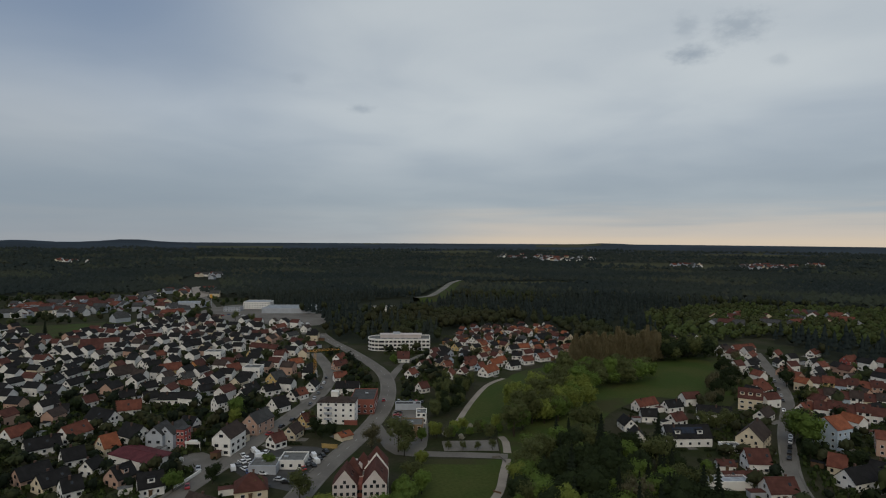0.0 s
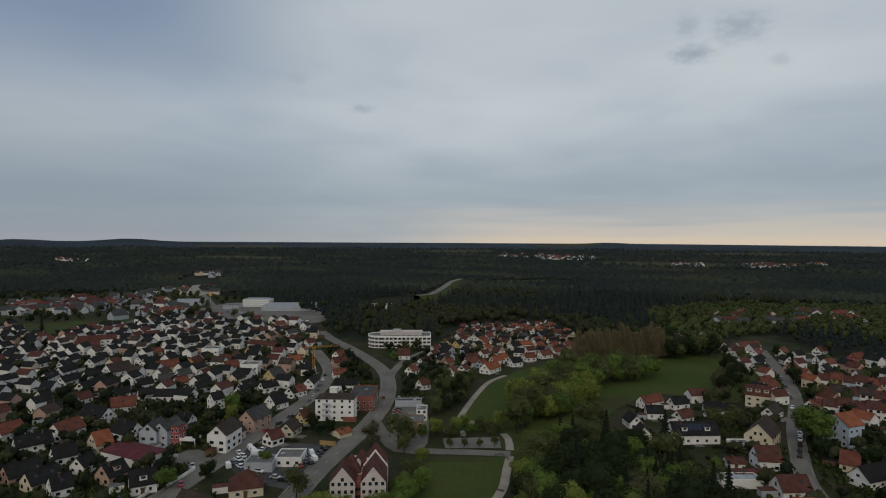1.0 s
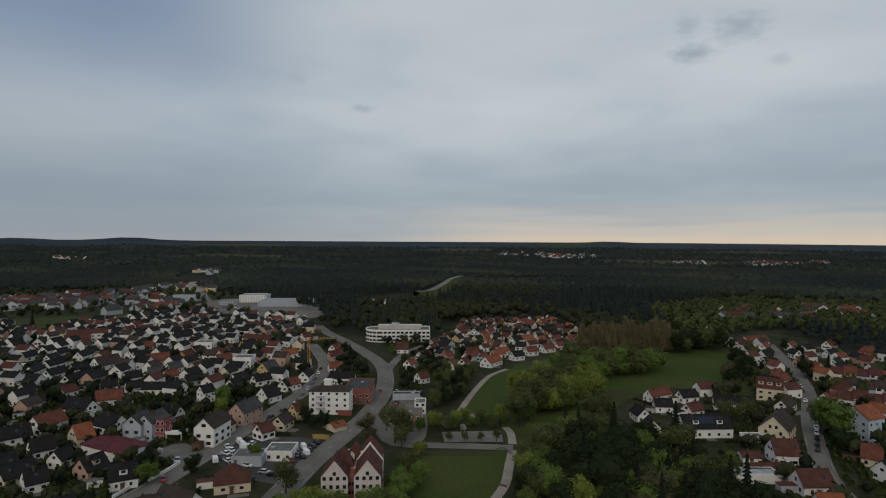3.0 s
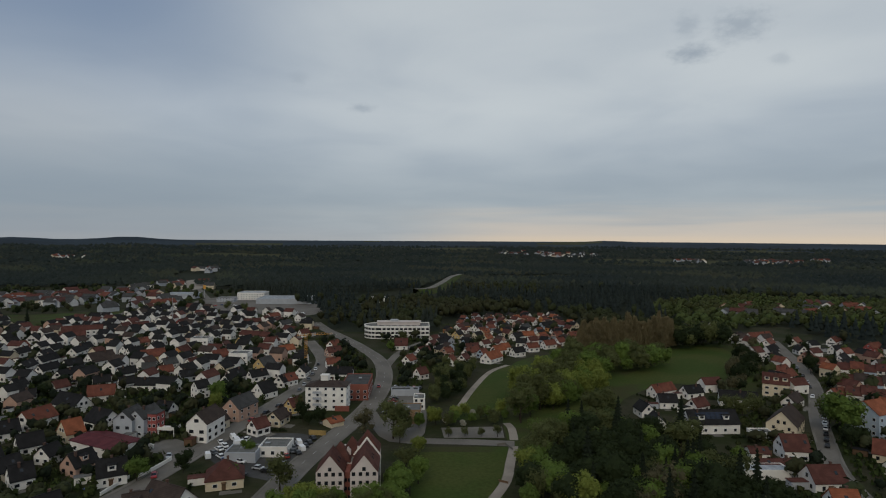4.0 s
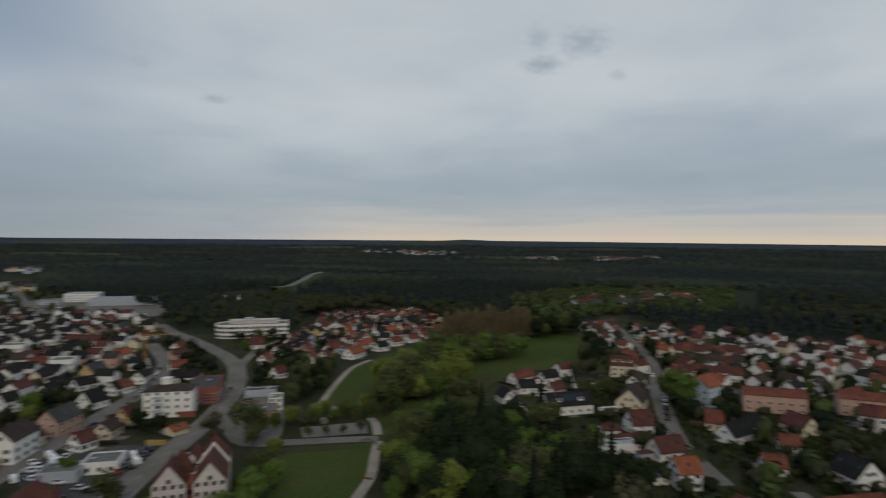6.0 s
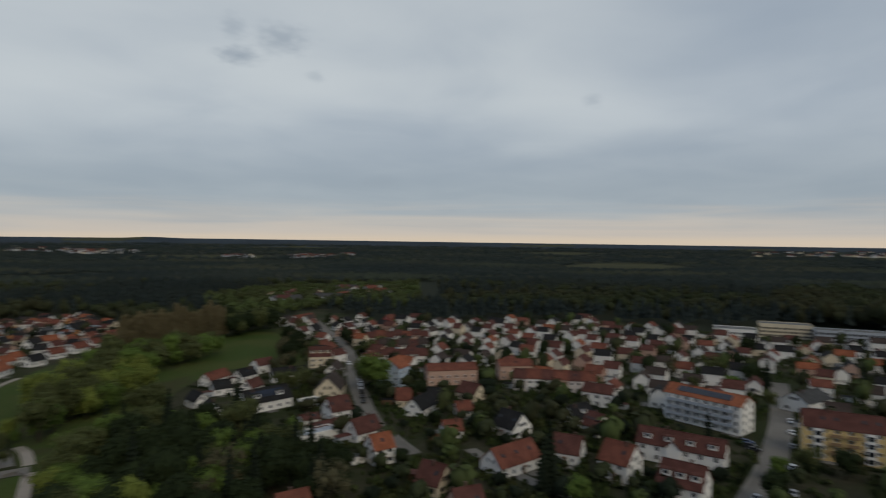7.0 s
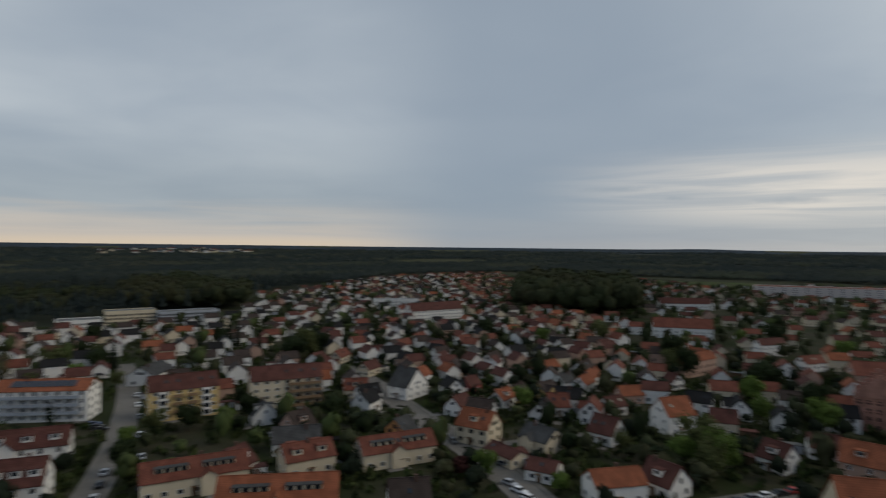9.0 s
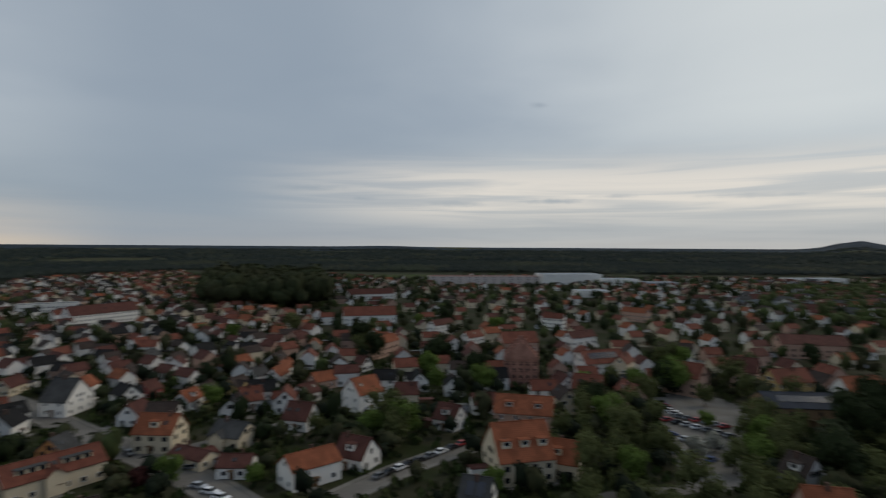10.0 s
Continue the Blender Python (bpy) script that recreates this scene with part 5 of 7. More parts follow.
def office_building(x, y, turn, L, w, h):
    """A long white three-storey office with one rounded end, window rows and a set-back top."""
    root = new("office_building")
    root.matrix_basis = pose(x, y, 0, 0, 0, turn)

    def outline(inset):
        r = w / 2 - inset
        left = -L / 2 + w / 2
        return [(L / 2 - inset, -r), (L / 2 - inset, r)] + [(left + r * math.cos(radians(q)), r * math.sin(radians(q))) for q in range(90, 271, 15)]

    def slab(name, inset, z0, z1, mat):
        pts = outline(inset)
        n = len(pts)
        vs = [(px, py, z) for z in (z0, z1) for px, py in pts]
        fs = [tuple(range(n - 1, -1, -1)), tuple(range(n, 2 * n))] + [(i, (i + 1) % n, n + (i + 1) % n, n + i) for i in range(n)]
        part(name, data(name, vs, fs, mat), root)

    slab("wall", 0, 0, h, WALL["W"])
    slab("roof", .5, h, h + .08, ROOF["F"])
    me = window_mesh(2.5, 1.6, True)
    for storey in range(3):
        z = .9 + storey * 3.1
        n = int((L - w / 2) / 3.3)
        for k in range(n):
            part("window", me, root, pose(-L / 2 + w / 2 + (L - w / 2) * (k + .5) / n, -w / 2 - .03, z))
        for k in range(5):
            part("window", me, root, pose(L / 2 + .03, -w / 2 + w * (k + .5) / 5, z, 0, 0, 90))
        for q in range(188, 270, 16):
            part("window", me, root, pose(-L / 2 + w / 2 + (w / 2 + .03) * math.cos(radians(q)), (w / 2 + .03) * math.sin(radians(q)), z, 0, 0, q + 90))
    ring_ = outline(-.05)
    inner = outline(.35)
    n = len(ring_)
    vs = [(px, py, z) for z, pts in ((h, ring_), (h + .7, ring_), (h + .7, inner), (h, inner)) for px, py in pts]
    fs = [(r * n + i, r * n + (i + 1) % n, (r + 1) * n + (i + 1) % n, (r + 1) * n + i) for r in range(3) for i in range(n)]
    part("parapet", data("parapet", vs, fs, WALL["W"]), root)
    part("set_back_storey", data("set_back_storey", *boxes((-L * .30, L * .36, -w * .10, w * .30, h + .08, h + 2.6), (-L * .31, L * .37, -w * .12, w * .32, h + 2.6, h + 2.85)), WALL["T"]), root)
    part("plant_room", data("plant_room", *boxes((-L * .1, L * .02, w * .02, w * .2, h + 2.85, h + 4.4)), WALL["S"]), root)
    for k in range(7):
        part("rooflight", SHARED.setdefault("office_light", data("rooflight", *boxes((-.7, .7, -.7, .7, 0, .5)), METAL)), root, pose(-L * .28 + k * L * .1, -w * .3, h + .08))
    TAKEN.extend((x + k * 12, y, w * .6) for k in (-2, -1, 0, 1, 2))
    return tagged(root, "long white three-storey office building with rounded end", "office building")


office_building(-48.0, 497.5, 3.7, 53.0, 23.0, 9.6)


def twin_gabled_house(x, y, turn):
    """The tall house with two white gables and steep dark red roofs that step up behind them."""
    root = new("twin_gabled_house")
    root.matrix_basis = pose(x, y, 0, 0, 0, turn) @ Matrix.Scale(.93, 4)
    for gx_, deep in ((-5.4, 9.0), (5.4, 14.0)):
        m = pose(gx_, -6.5 + deep / 2, 0, 0, 0, 90)
        add_block(root, m, deep, 8.8, 10.4, 51, "T", "M", chimney=False, detail=2, step=1.8, over=.15, size=(1.1, 1.2), dark=True)
        for k in (-1, 1):
            part("skylight", SHARED["skylight"] if "skylight" in SHARED else data("skylight", *boxes((-.5, .5, -.65, .65, 0, .1)), GLASS), root, m @ pose(1.5 * k, -2.4, 13.0) @ pose(0, 0, 0, 50))
    part("wall", data("wall", *boxes((-6.5, 9.6, 2.6, 7.4, 0, 10.4), (-5.0, 9.6, 7.4, 20.0, 0, 10.4)), WALL["T"]), root)
    # steep tent roofs stepping back along the street, each over its own bay
    for px, py, w, top in ((-3.4, 6.2, 7.2, 57), (.2, 11.0, 7.0, 58), (5.2, 15.6, 8.6, 56)):
        part("roof", data("roof", *hip_roof(w, w, 10.5, top, .2), ROOF["M"]), root, pose(px, py, 0))
    part("terrace", data("terrace", *boxes((-1.0, 1.4, 2.6, 6.4, 10.4, 10.5)), PAVING), root)
    for px, py, turn_ in ((-4.6, 2.4, 0), (-1.0, 7.4, 0), (3.0, 8.4, -90)):
        part("dormer", data("dormer", *gable_walls(1.8, 2.0, 1.3, 2.5), WALL["T"]), root, pose(px, py, 11.2, 0, 0, turn_ + 90), "small white gabled dormer")
    part("link", data("link", *boxes((-1.0, 1.0, -4.2, 2.6, 0, 9.6)), WALL["K"]), root, None, "dark red glazed link between the gables")
    add_windows(root, pose(0, -.8, 0), 2.0, 6.8, 9.6, 9.6, False, 1.0, (.8, 1.2), True, "f")
    part("fire_wall", data("fire_wall", *gable_walls(.35, 9.5, 10.9, 17.1)), root, pose(5.4, 7.75, 0, 0, 0, 90)).data.materials.append(WALL["W"])
    TAKEN.append((x, y + 6, 13.0))
    return tagged(root, "tall house with two white gables and steep dark red roofs", "house")


twin_gabled_house(-31.1, 192.6, 5)


def corner_house(x, y, turn):
    """The red bay between two grey gabled houses, with its white terrace."""
    root = new("house_bay")
    root.matrix_basis = pose(x, y, 0, 0, 0, turn)
    part("wall", data("wall", *boxes((-1.8, 1.8, -3, 3, 0, 9.0)), WALL["R"]), root)
    part("roof", data("roof", *boxes((-2.0, 2.0, -3.2, 3.2, 9.0, 9.2)), ROOF["G"]), root)
    part("terrace", data("terrace", *boxes((1.8, 9, -2.5, 2.5, 2.6, 2.9), (1.8, 9, -2.5, -2.35, 2.9, 3.9), (8.85, 9, -2.35, 2.5, 2.9, 3.9), (2.2, 2.5, -2.4, -2.1, 0, 2.6), (8.5, 8.8, -2.4, -2.1, 0, 2.6))), root).data.materials.append(WALL["W"])
    add_windows(root, Matrix(), 3.6, 6, 9, 9, False)
    return tagged(root, "red plastered bay with white terrace beside grey houses", "building")


corner_house(-118.9, 247.2, -4)


def hall(x, y, turn, L, w, e, pitch, roof, label):
    root = new("hall")
    root.matrix_basis = pose(x, y, 0, 0, 0, turn)
    add_block(root, Matrix(), L, w, e, pitch, "W", roof, chimney=False, detail=1, step=4.5)
    TAKEN.append((x, y, max(L, w) * .5))
    return tagged(root, label, "hall")


hall(-126.8, 227.8, -25, 25.0, 13.0, 4.0, 9, "U", "low market hall with a wide burgundy roof")


def crane(x, y):
    """A small orange tower crane standing among the houses."""
    root = new("tower_crane")
    root.matrix_basis = pose(x, y, 0, 0, 0, 25)
    bars = [(sx * .6 - .06, sx * .6 + .06, sy * .6 - .06, sy * .6 + .06, 0, 22) for sx in (-1, 1) for sy in (-1, 1)]
    bars += [(-.6, .6, -.6 + (k % 2) * 1.1, -.5 + (k % 2) * 1.1, k * 1.4, k * 1.4 + .1) for k in range(16)]
    part("mast", data("mast", *boxes(*bars), PAINT["orange"]), root)
    part("jib", data("jib", *boxes((-5, 16, -.5, -.4, 21.4, 21.5), (-5, 16, .4, .5, 21.4, 21.5), (-5, 12, -.05, .05, 22.3, 22.4), *[(k, k + .08, -.45, .45, 21.4, 22.3) for k in range(-5, 16, 2)]), PAINT["orange"]), root)
    part("counterweight", data("counterweight", *boxes((-5, -3.4, -.8, .8, 20.2, 21.4)), PAVING.copy()), root)
    part("base", data("base", *boxes((-2, 2, -2, 2, 0, .6))), root).data.materials.append(PAVING)
    return tagged(root, "small orange tower crane among houses", "crane")


crane(-89.1, 366.2)


def mast(x, y, h, name, label, mat, head=None):
    root = new(name)
    root.matrix_basis = pose(x, y, 0)
    vs = [(math.cos(i * .785) * r, math.sin(i * .785) * r, z) for z, r in ((0, .45), (h, .22)) for i in range(8)]
    part("pole", data("pole", vs, [(i, (i + 1) % 8, 8 + (i + 1) % 8, 8 + i) for i in range(8)] + [tuple(range(8, 16))], mat), root)
    if head:
        part("sign", data("sign", *boxes((-1.5, 1.5, -.4, .4, h - 1, h + 4)), head), root)
    return tagged(root, label, name.replace("_", " "))


mast(-343.7, 813.6, 13, "advertising_sign", "tall yellow advertising sign on a pole", METAL, PAINT["orange"])
mast(-257.5, 545.4, 26, "radio_mast", "slim grey radio mast between houses", METAL)


def garden_wall(pts, height, thick, mat, name, label):
    """A free-standing wall or fence along a few points."""
    root = new(name)
    for (x0, y0), (x1, y1) in zip(pts, pts[1:]):
        long_, q = math.hypot(x1 - x0, y1 - y0), math.degrees(math.atan2(y1 - y0, x1 - x0))
        part("panel", data("panel", *boxes((0, long_, -thick / 2, thick / 2, 0, height), (-.1, long_ + .1, -thick / 2 - .05, thick / 2 + .05, height, height + .08)), mat), root, pose(x0, y0, 0, 0, 0, q))
    return tagged(root, label, "wall")


garden_wall([(375.7, -466.3), (291.1, -500.0), (230.7, -511.7)], 3.0, 0.40, WALL["S"], "noise_barrier", "long pale grey noise barrier beside the railway")
garden_wall([(-102.4, 203.7), (-100.5, 210.4), (-99.2, 219.7)], 1.3, 0.30, WALL["W"], "garden_wall", "low white rendered wall beside the street")
garden_wall([(-123.5, 238.9), (-111.6, 231.2)], 1.4, 0.30, WALL["W"], "garden_wall", "low white rendered wall before grey houses")
garden_wall([(-106.7, 189.9), (-105.3, 203.6)], 1.0, 0.25, WALL["W"], "garden_wall", "low white garden wall along the street")
garden_wall([(-57.9, 249.7), (-50.7, 248.6)], 1.9, 0.10, FENCE, "wooden_fence", "pale yellow wooden board fence beside the road")
garden_wall([(17.3, 239.6), (20.6, 241.0), (22.8, 235.0)], 0.8, 0.20, PAVING, "railing_wall", "low grey bridge parapet at the footpath")
garden_wall([(15.6, 205.6), (18.5, 203.9)], 0.6, 0.15, WOOD, "path_barrier", "dark low barrier across the footpath")
garden_wall([(99.6, 222.5), (94.7, 206.9)], 1.6, 0.20, WALL["S"], "garden_wall", "grey garden wall beside a low annexe")


# ---- flat-roofed buildings ----
flat_block(-74.4, 222.6, 2, 10.9, 9.0, 3.2, "S", "F", "low grey flat-roofed garage building", windows=False)
flat_block(-64.6, 228.9, 2, 10.3, 10.0, 3.4, "W", "F", "low white flat-roofed workshop with dark gates")
flat_block(-19.1, 270.9, 2, 10.4, 11.0, 5.5, "N", "F", "brown brick flat-roofed commercial building")
flat_block(-16.0, 290.9, 2, 5.2, 9.0, 5.0, "W", "F", "small white flat-roofed annexe")
flat_block(-24.7, 314.1, 3, 14.0, 6.0, 2.8, "S", "G", "dark flat-roofed carport row", windows=False)
flat_block(-48.9, 313.4, 3, 13.0, 24.0, 7.5, "K", "G", "red brick flat-roofed workshop hall beside the road")
flat_block(123.2, 252.6, 2, 8.1, 6.0, 2.8, "W", "F", "low white flat-roofed garages", windows=False)
flat_block(101.9, 212.9, 2, 20.0, 6.5, 3.0, "W", "L", "white-roofed low annexe building", windows=False)
flat_block(-135.9, 385.8, 3, 11.7, 11.0, 7.0, "W", "F", "pinkish white flat-roofed apartment house")
flat_block(-185.0, 441.1, 3, 12.7, 11.0, 7.0, "W", "F", "white flat-roofed apartment house")
flat_block(-534.9, 734.6, 4, 34.3, 25.0, 7.0, "S", "F", "grey flat-roofed trading hall")
flat_block(-528.8, 799.8, 5, 23.8, 20.0, 8.0, "S", "L", "grey metal-roofed trading hall")
flat_block(-486.9, 706.4, 4, 11.5, 14.0, 5.0, "W", "F", "small white flat-roofed hall")
flat_block(-371.2, 809.8, 5, 41.7, 30.0, 6.0, "S", "L", "pale metal-roofed trading hall", windows=False)
flat_block(-272.2, 802.0, 5, 34.9, 30.0, 9.0, "W", "L", "white supermarket building with red bands")
flat_block(-213.1, 762.9, 4, 71.8, 45.0, 6.0, "S", "L", "wide metal-roofed supermarket hall", windows=False)
flat_block(-293.2, 764.2, 5, 20.9, 18.0, 5.0, "S", "F", "small grey flat-roofed shop")
flat_block(-96.3, 771.6, 5, 33.3, 16.0, 6.0, "W", "F", "white flat-roofed building at the forest edge")
flat_block(462.4, 225.2, -64, 28.0, 18.0, 7.0, "W", "F", "white flat-roofed school building", band=True)
flat_block(496.4, 202.7, -64, 34.5, 16.0, 10.0, "C", "F", "pale flat-roofed school building with window bands", band=True)
flat_block(500.3, 160.8, -64, 43.6, 16.0, 9.0, "S", "F", "grey flat-roofed school building with window bands", band=True)
flat_block(693.3, -594.4, -122, 207.9, 40.0, 11.0, "T", "R", "long pale factory building with reddish roof", step=6, band=True)
flat_block(626.9, -684.0, -122, 91.4, 50.0, 15.0, "W", "L", "white metal-roofed factory hall", windows=False)
flat_block(566.8, -722.5, -123, 55.7, 40.0, 9.0, "W", "L", "white metal-roofed factory hall", windows=False)
flat_block(453.2, -526.3, -124, 37.1, 30.0, 7.0, "W", "L", "white metal-roofed trading hall", windows=False)
flat_block(412.8, -1026.9, -122, 94.7, 30.0, 8.0, "W", "L", "white metal-roofed trading hall", windows=False)
flat_block(514.9, -745.6, -123, 58.8, 25.0, 6.0, "S", "L", "grey metal-roofed trading hall", windows=False)


def brick_town_house(x, y, turn):
    """The tall old house of pinkish brick with a stepped gable and cornices."""
    root = new("brick_town_house")
    root.matrix_basis = pose(x, y, 0, 0, 0, turn)
    wall_ = material("pink_brick", (0.43, 0.225, 0.17), 0.9, 0.3, 2.5, 0.3, 0.1)
    part("wall", data("wall", *gable_walls(13.0, 14.0, 12.0, 18.2), wall_), root)
    part("roof", data("roof", *gable_roof(12.4, 14.0, 12.0, 41, .2), ROOF["R"]), root)
    for px in (-6.7, 6.7):
        steps = [(px - .3, px + .3, -7.3 + k * 1.25, 7.3 - k * 1.25, 11.6 + k * 1.3, 13.0 + k * 1.3) for k in range(5)]
        part("stepped_gable", data("stepped_gable", *boxes(*steps, (px - .3, px + .3, -.9, .9, 18.1, 19.6)), wall_), root)
    for z in (3.6, 6.8, 9.9, 11.7):
        part("cornice", data("cornice", *boxes((-6.75, 6.75, -7.2, -7.0, z, z + .3), (-6.75, 6.75, 7.0, 7.2, z, z + .3), (-6.75, -6.5, -7.0, 7.0, z, z + .3)), wall_), root)
    add_windows(root, Matrix(), 13.0, 14.0, 12.0, 18.2, True, 2.4, (1.0, 1.5), True)
    TAKEN.append((x, y, 9.0))
    return tagged(root, "tall pinkish brick house with stepped gables and cornices", "house")


brick_town_house(187.5, -152.0, -44)
flat_block(613.4, -10.6, -93, 45.5, 14.0, 7.0, "W", "F", "white flat-roofed apartment block")
flat_block(567.4, -300.8, -124, 51.3, 12.0, 6.0, "W", "F", "white flat-roofed shop building")

# ---- trees ----
tree("fresh", 158.3, 256.8, 1.75, 0)
tree("olive", 158.8, 266.3, 1.40, 1)
tree("deep", 151.0, 240.2, 0.90, 2)
tree("fir", 45.6, 247.3, 1.00, 3)
tree("fir", 51.5, 250.2, 1.00, 4)
tree("olive", 60.5, 247.9, 1.00, 5)
tree("fresh", -101.7, 201.4, 0.80, 6)
tree("fresh", -110.5, 288.5, 1.20, 7)
tree("spring", -108.2, 279.3, 0.80, 8)
tree("olive", -20.2, 240.6, 0.90, 9)
tree("fresh", -10.5, 202.8, 0.90, 10)
tree("olive", -15.2, 209.4, 0.80, 11)
tree("olive", -53.4, 196.0, 1.20, 12)
tree("fir", 90.5, 249.2, 1.20, 13)
tree("fresh", 101.2, 224.1, 0.80, 14)
tree("fresh", 71.0, 193.6, 1.20, 15)
tree("olive", 85.0, 208.8, 1.10, 16)
tree("fresh", 66.8, 249.5, 1.10, 17)
tree("olive", 128.3, 278.5, 1.00, 18)
tree("olive", 135.5, 283.1, 1.10, 19)
tree("olive", 122.2, 278.2, 0.90, 20)
tree("fir", -321.2, 589.7, 1.20, 21)
tree("fir", -391.3, 544.3, 1.10, 22)
tree("deep", -297.5, 649.4, 1.20, 23)
tree("olive", -254.9, 668.9, 1.20, 24)
tree("olive", -230.6, 654.2, 1.10, 25)
tree("fresh", -14.1, 260.3, 0.80, 26)
tree("spring", -7.3, 264.5, 0.80, 27)
tree("fir", -171.2, 282.9, 0.90, 28)
tree("fresh", -45.8, 434.3, 0.90, 29)
tree("olive", -40.5, 471.0, 1.00, 30)
tree("fir", 227.0, 399.2, 1.00, 31)
tree("fir", 228.2, 374.4, 1.00, 32)
tree("deep", 213.7, 373.7, 1.00, 33)
tree("olive", 218.3, 339.1, 1.10, 34)
tree("olive", 201.2, 326.2, 0.90, 35)
tree("deep", 172.0, 284.7, 0.80, 36)
tree("spring", 25.3, 205.1, 1.10, 37)
tree("olive", 32.9, 226.7, 1.10, 38)
tree("fresh", 30.8, 190.1, 1.20, 39)
tree("spring", 34.4, 183.0, 1.10, 40)
tree("spring", 37.3, 179.8, 1.20, 41)
tree("fresh", 33.4, 244.8, 0.90, 42)
tree("olive", 39.6, 234.5, 1.30, 43)
tree("olive", 61.2, 267.4, 1.30, 44)
tree("olive", 70.3, 280.2, 1.20, 45)
tree("olive", 49.4, 230.2, 1.10, 46)
tree("deep", 52.8, 219.5, 1.30, 47)
tree("deep", 64.6, 230.8, 1.20, 48)
tree("deep", 75.7, 237.1, 1.20, 49)
tree("fresh", 22.8, 184.3, 1.00, 50)
tree("deep", 50.2, 192.8, 1.20, 51)
tree("deep", 62.6, 205.6, 1.20, 52)
tree("fir", 134.4, 131.8, 1.30, 53)
tree("fir", 131.3, 131.7, 1.00, 54)
tree("deep", 161.5, 228.5, 0.90, 55)
tree("fresh", 172.1, 74.9, 0.60, 56)
tree("fresh", 132.1, 120.6, 0.90, 57)
tree("deep", 173.1, 283.6, 1.00, 58)
tree("olive", 304.0, 167.4, 1.10, 59)
tree("deep", 311.8, 150.2, 1.00, 60)
tree("fresh", 287.7, 149.8, 0.90, 61)
tree("rust", 296.3, 184.5, 0.80, 62)
tree("fir", 330.8, 108.1, 1.00, 63)
tree("fir", 314.4, 144.4, 1.10, 64)
tree("olive", 337.9, 55.0, 1.40, 65)
tree("deep", 327.9, 59.8, 1.20, 66)
tree("fir", 343.4, 80.2, 1.00, 67)
tree("fresh", 206.3, -17.8, 0.70, 68)
tree("copper", 162.1, -1.2, 1.00, 69)
tree("fresh", 122.7, -126.3, 1.30, 70)
tree("deep", 137.6, -136.5, 1.20, 71)
tree("fresh", 138.6, -187.3, 1.50, 72)
tree("deep", 141.2, -183.6, 1.30, 73)
tree("olive", 110.7, -117.1, 1.10, 74)
tree("fresh", 94.3, -99.2, 1.00, 76)
tree("fresh", 79.7, -131.3, 1.30, 77)
tree("olive", 83.2, -126.5, 1.00, 78)
tree("deep", 70.5, -172.2, 1.60, 79)
tree("deep", 73.2, -194.4, 1.70, 80)
tree("deep", 63.3, -135.8, 1.30, 81)
tree("olive", 152.6, -67.7, 1.20, 82)
tree("fresh", 158.3, -77.5, 0.80, 83)
tree("olive", 269.0, -121.5, 1.50, 84)
tree("deep", 264.9, -127.3, 1.40, 85)
tree("fresh", 200.4, -117.0, 1.10, 86)
tree("fresh", 107.6, -156.7, 0.60, 87)
tree("fresh", 159.5, -158.3, 1.00, 88)
tree("fresh", 109.9, -67.0, 0.90, 89)
tree("olive", 170.7, -51.3, 0.90, 90)
tree("fresh", 160.9, -8.4, 0.80, 91)
tree("fresh", 148.8, -24.8, 0.70, 92)
tree("fresh", 160.8, -64.9, 1.00, 93)
tree("deep", 338.3, 167.4, 1.00, 94)
tree("deep", 393.4, 186.2, 1.10, 95)
tree("olive", 272.8, 127.1, 0.90, 96)
tree("fresh", 192.8, 94.1, 0.80, 97)
tree("deep", 174.6, 88.1, 0.90, 98)
tree("olive", 276.5, 162.0, 0.80, 99)
tree("fresh", 211.9, 69.2, 0.80, 100)
tree("deep", 220.9, 63.6, 0.90, 101)
tree("deep", 217.6, 34.2, 0.80, 102)
tree("deep", 210.2, 81.4, 0.80, 103)
tree("olive", 202.6, 89.4, 0.80, 104)
tree("olive", 307.8, -145.6, 1.60, 105)
tree("deep", 300.9, -137.5, 1.40, 106)
tree("fresh", 222.5, -129.3, 1.40, 107)
tree("deep", 234.5, -143.0, 1.30, 108)
tree("fresh", 155.8, -72.0, 1.30, 109)
tree("olive", 160.2, -69.7, 1.20, 110)
tree("fresh", 224.5, -36.2, 0.90, 111)
tree("deep", 335.4, -226.0, 1.50, 112)
tree("fresh", 357.0, -216.6, 1.20, 113)
tree("olive", 335.0, 52.8, 1.40, 114)
tree("deep", 342.8, 47.6, 1.20, 115)
tree("fir", 365.8, 100.6, 1.20, 116)
tree("fir", 375.2, 98.0, 1.00, 117)
tree("deep", 386.5, 110.3, 1.00, 118)
tree("fir", 200.6, 118.6, 0.90, 119)
tree("fresh", 183.6, -128.3, 1.20, 120)
tree("fresh", 298.9, -237.4, 1.20, 121)
tree("deep", 201.9, -139.4, 1.20, 122)
tree("deep", 394.1, -58.1, 1.20, 123)
tree("fresh", 368.5, -89.0, 1.10, 124)
tree("olive", 365.3, -125.1, 1.20, 125)
tree("olive", 135.3, -163.9, 1.20, 126)
tree("fresh", 147.1, -175.5, 1.10, 127)
tree("olive", 122.5, -181.6, 0.90, 130)
tree("blossom", 95.5, -138.0, 1.30, 131)
tree("blossom", 94.7, -127.8, 1.20, 132)
tree("olive", 92.1, -150.7, 1.00, 133)
tree("fresh", 86.8, -149.8, 1.30, 134)
tree("olive", 96.8, -171.5, 1.10, 135)
tree("olive", 158.7, -174.9, 1.10, 136)
tree("olive", 125.4, -205.5, 1.20, 137)
tree("olive", 164.5, -222.1, 1.60, 138)
tree("fresh", 160.7, -227.4, 1.30, 139)
tree("olive", 94.6, -82.6, 0.65, 141)
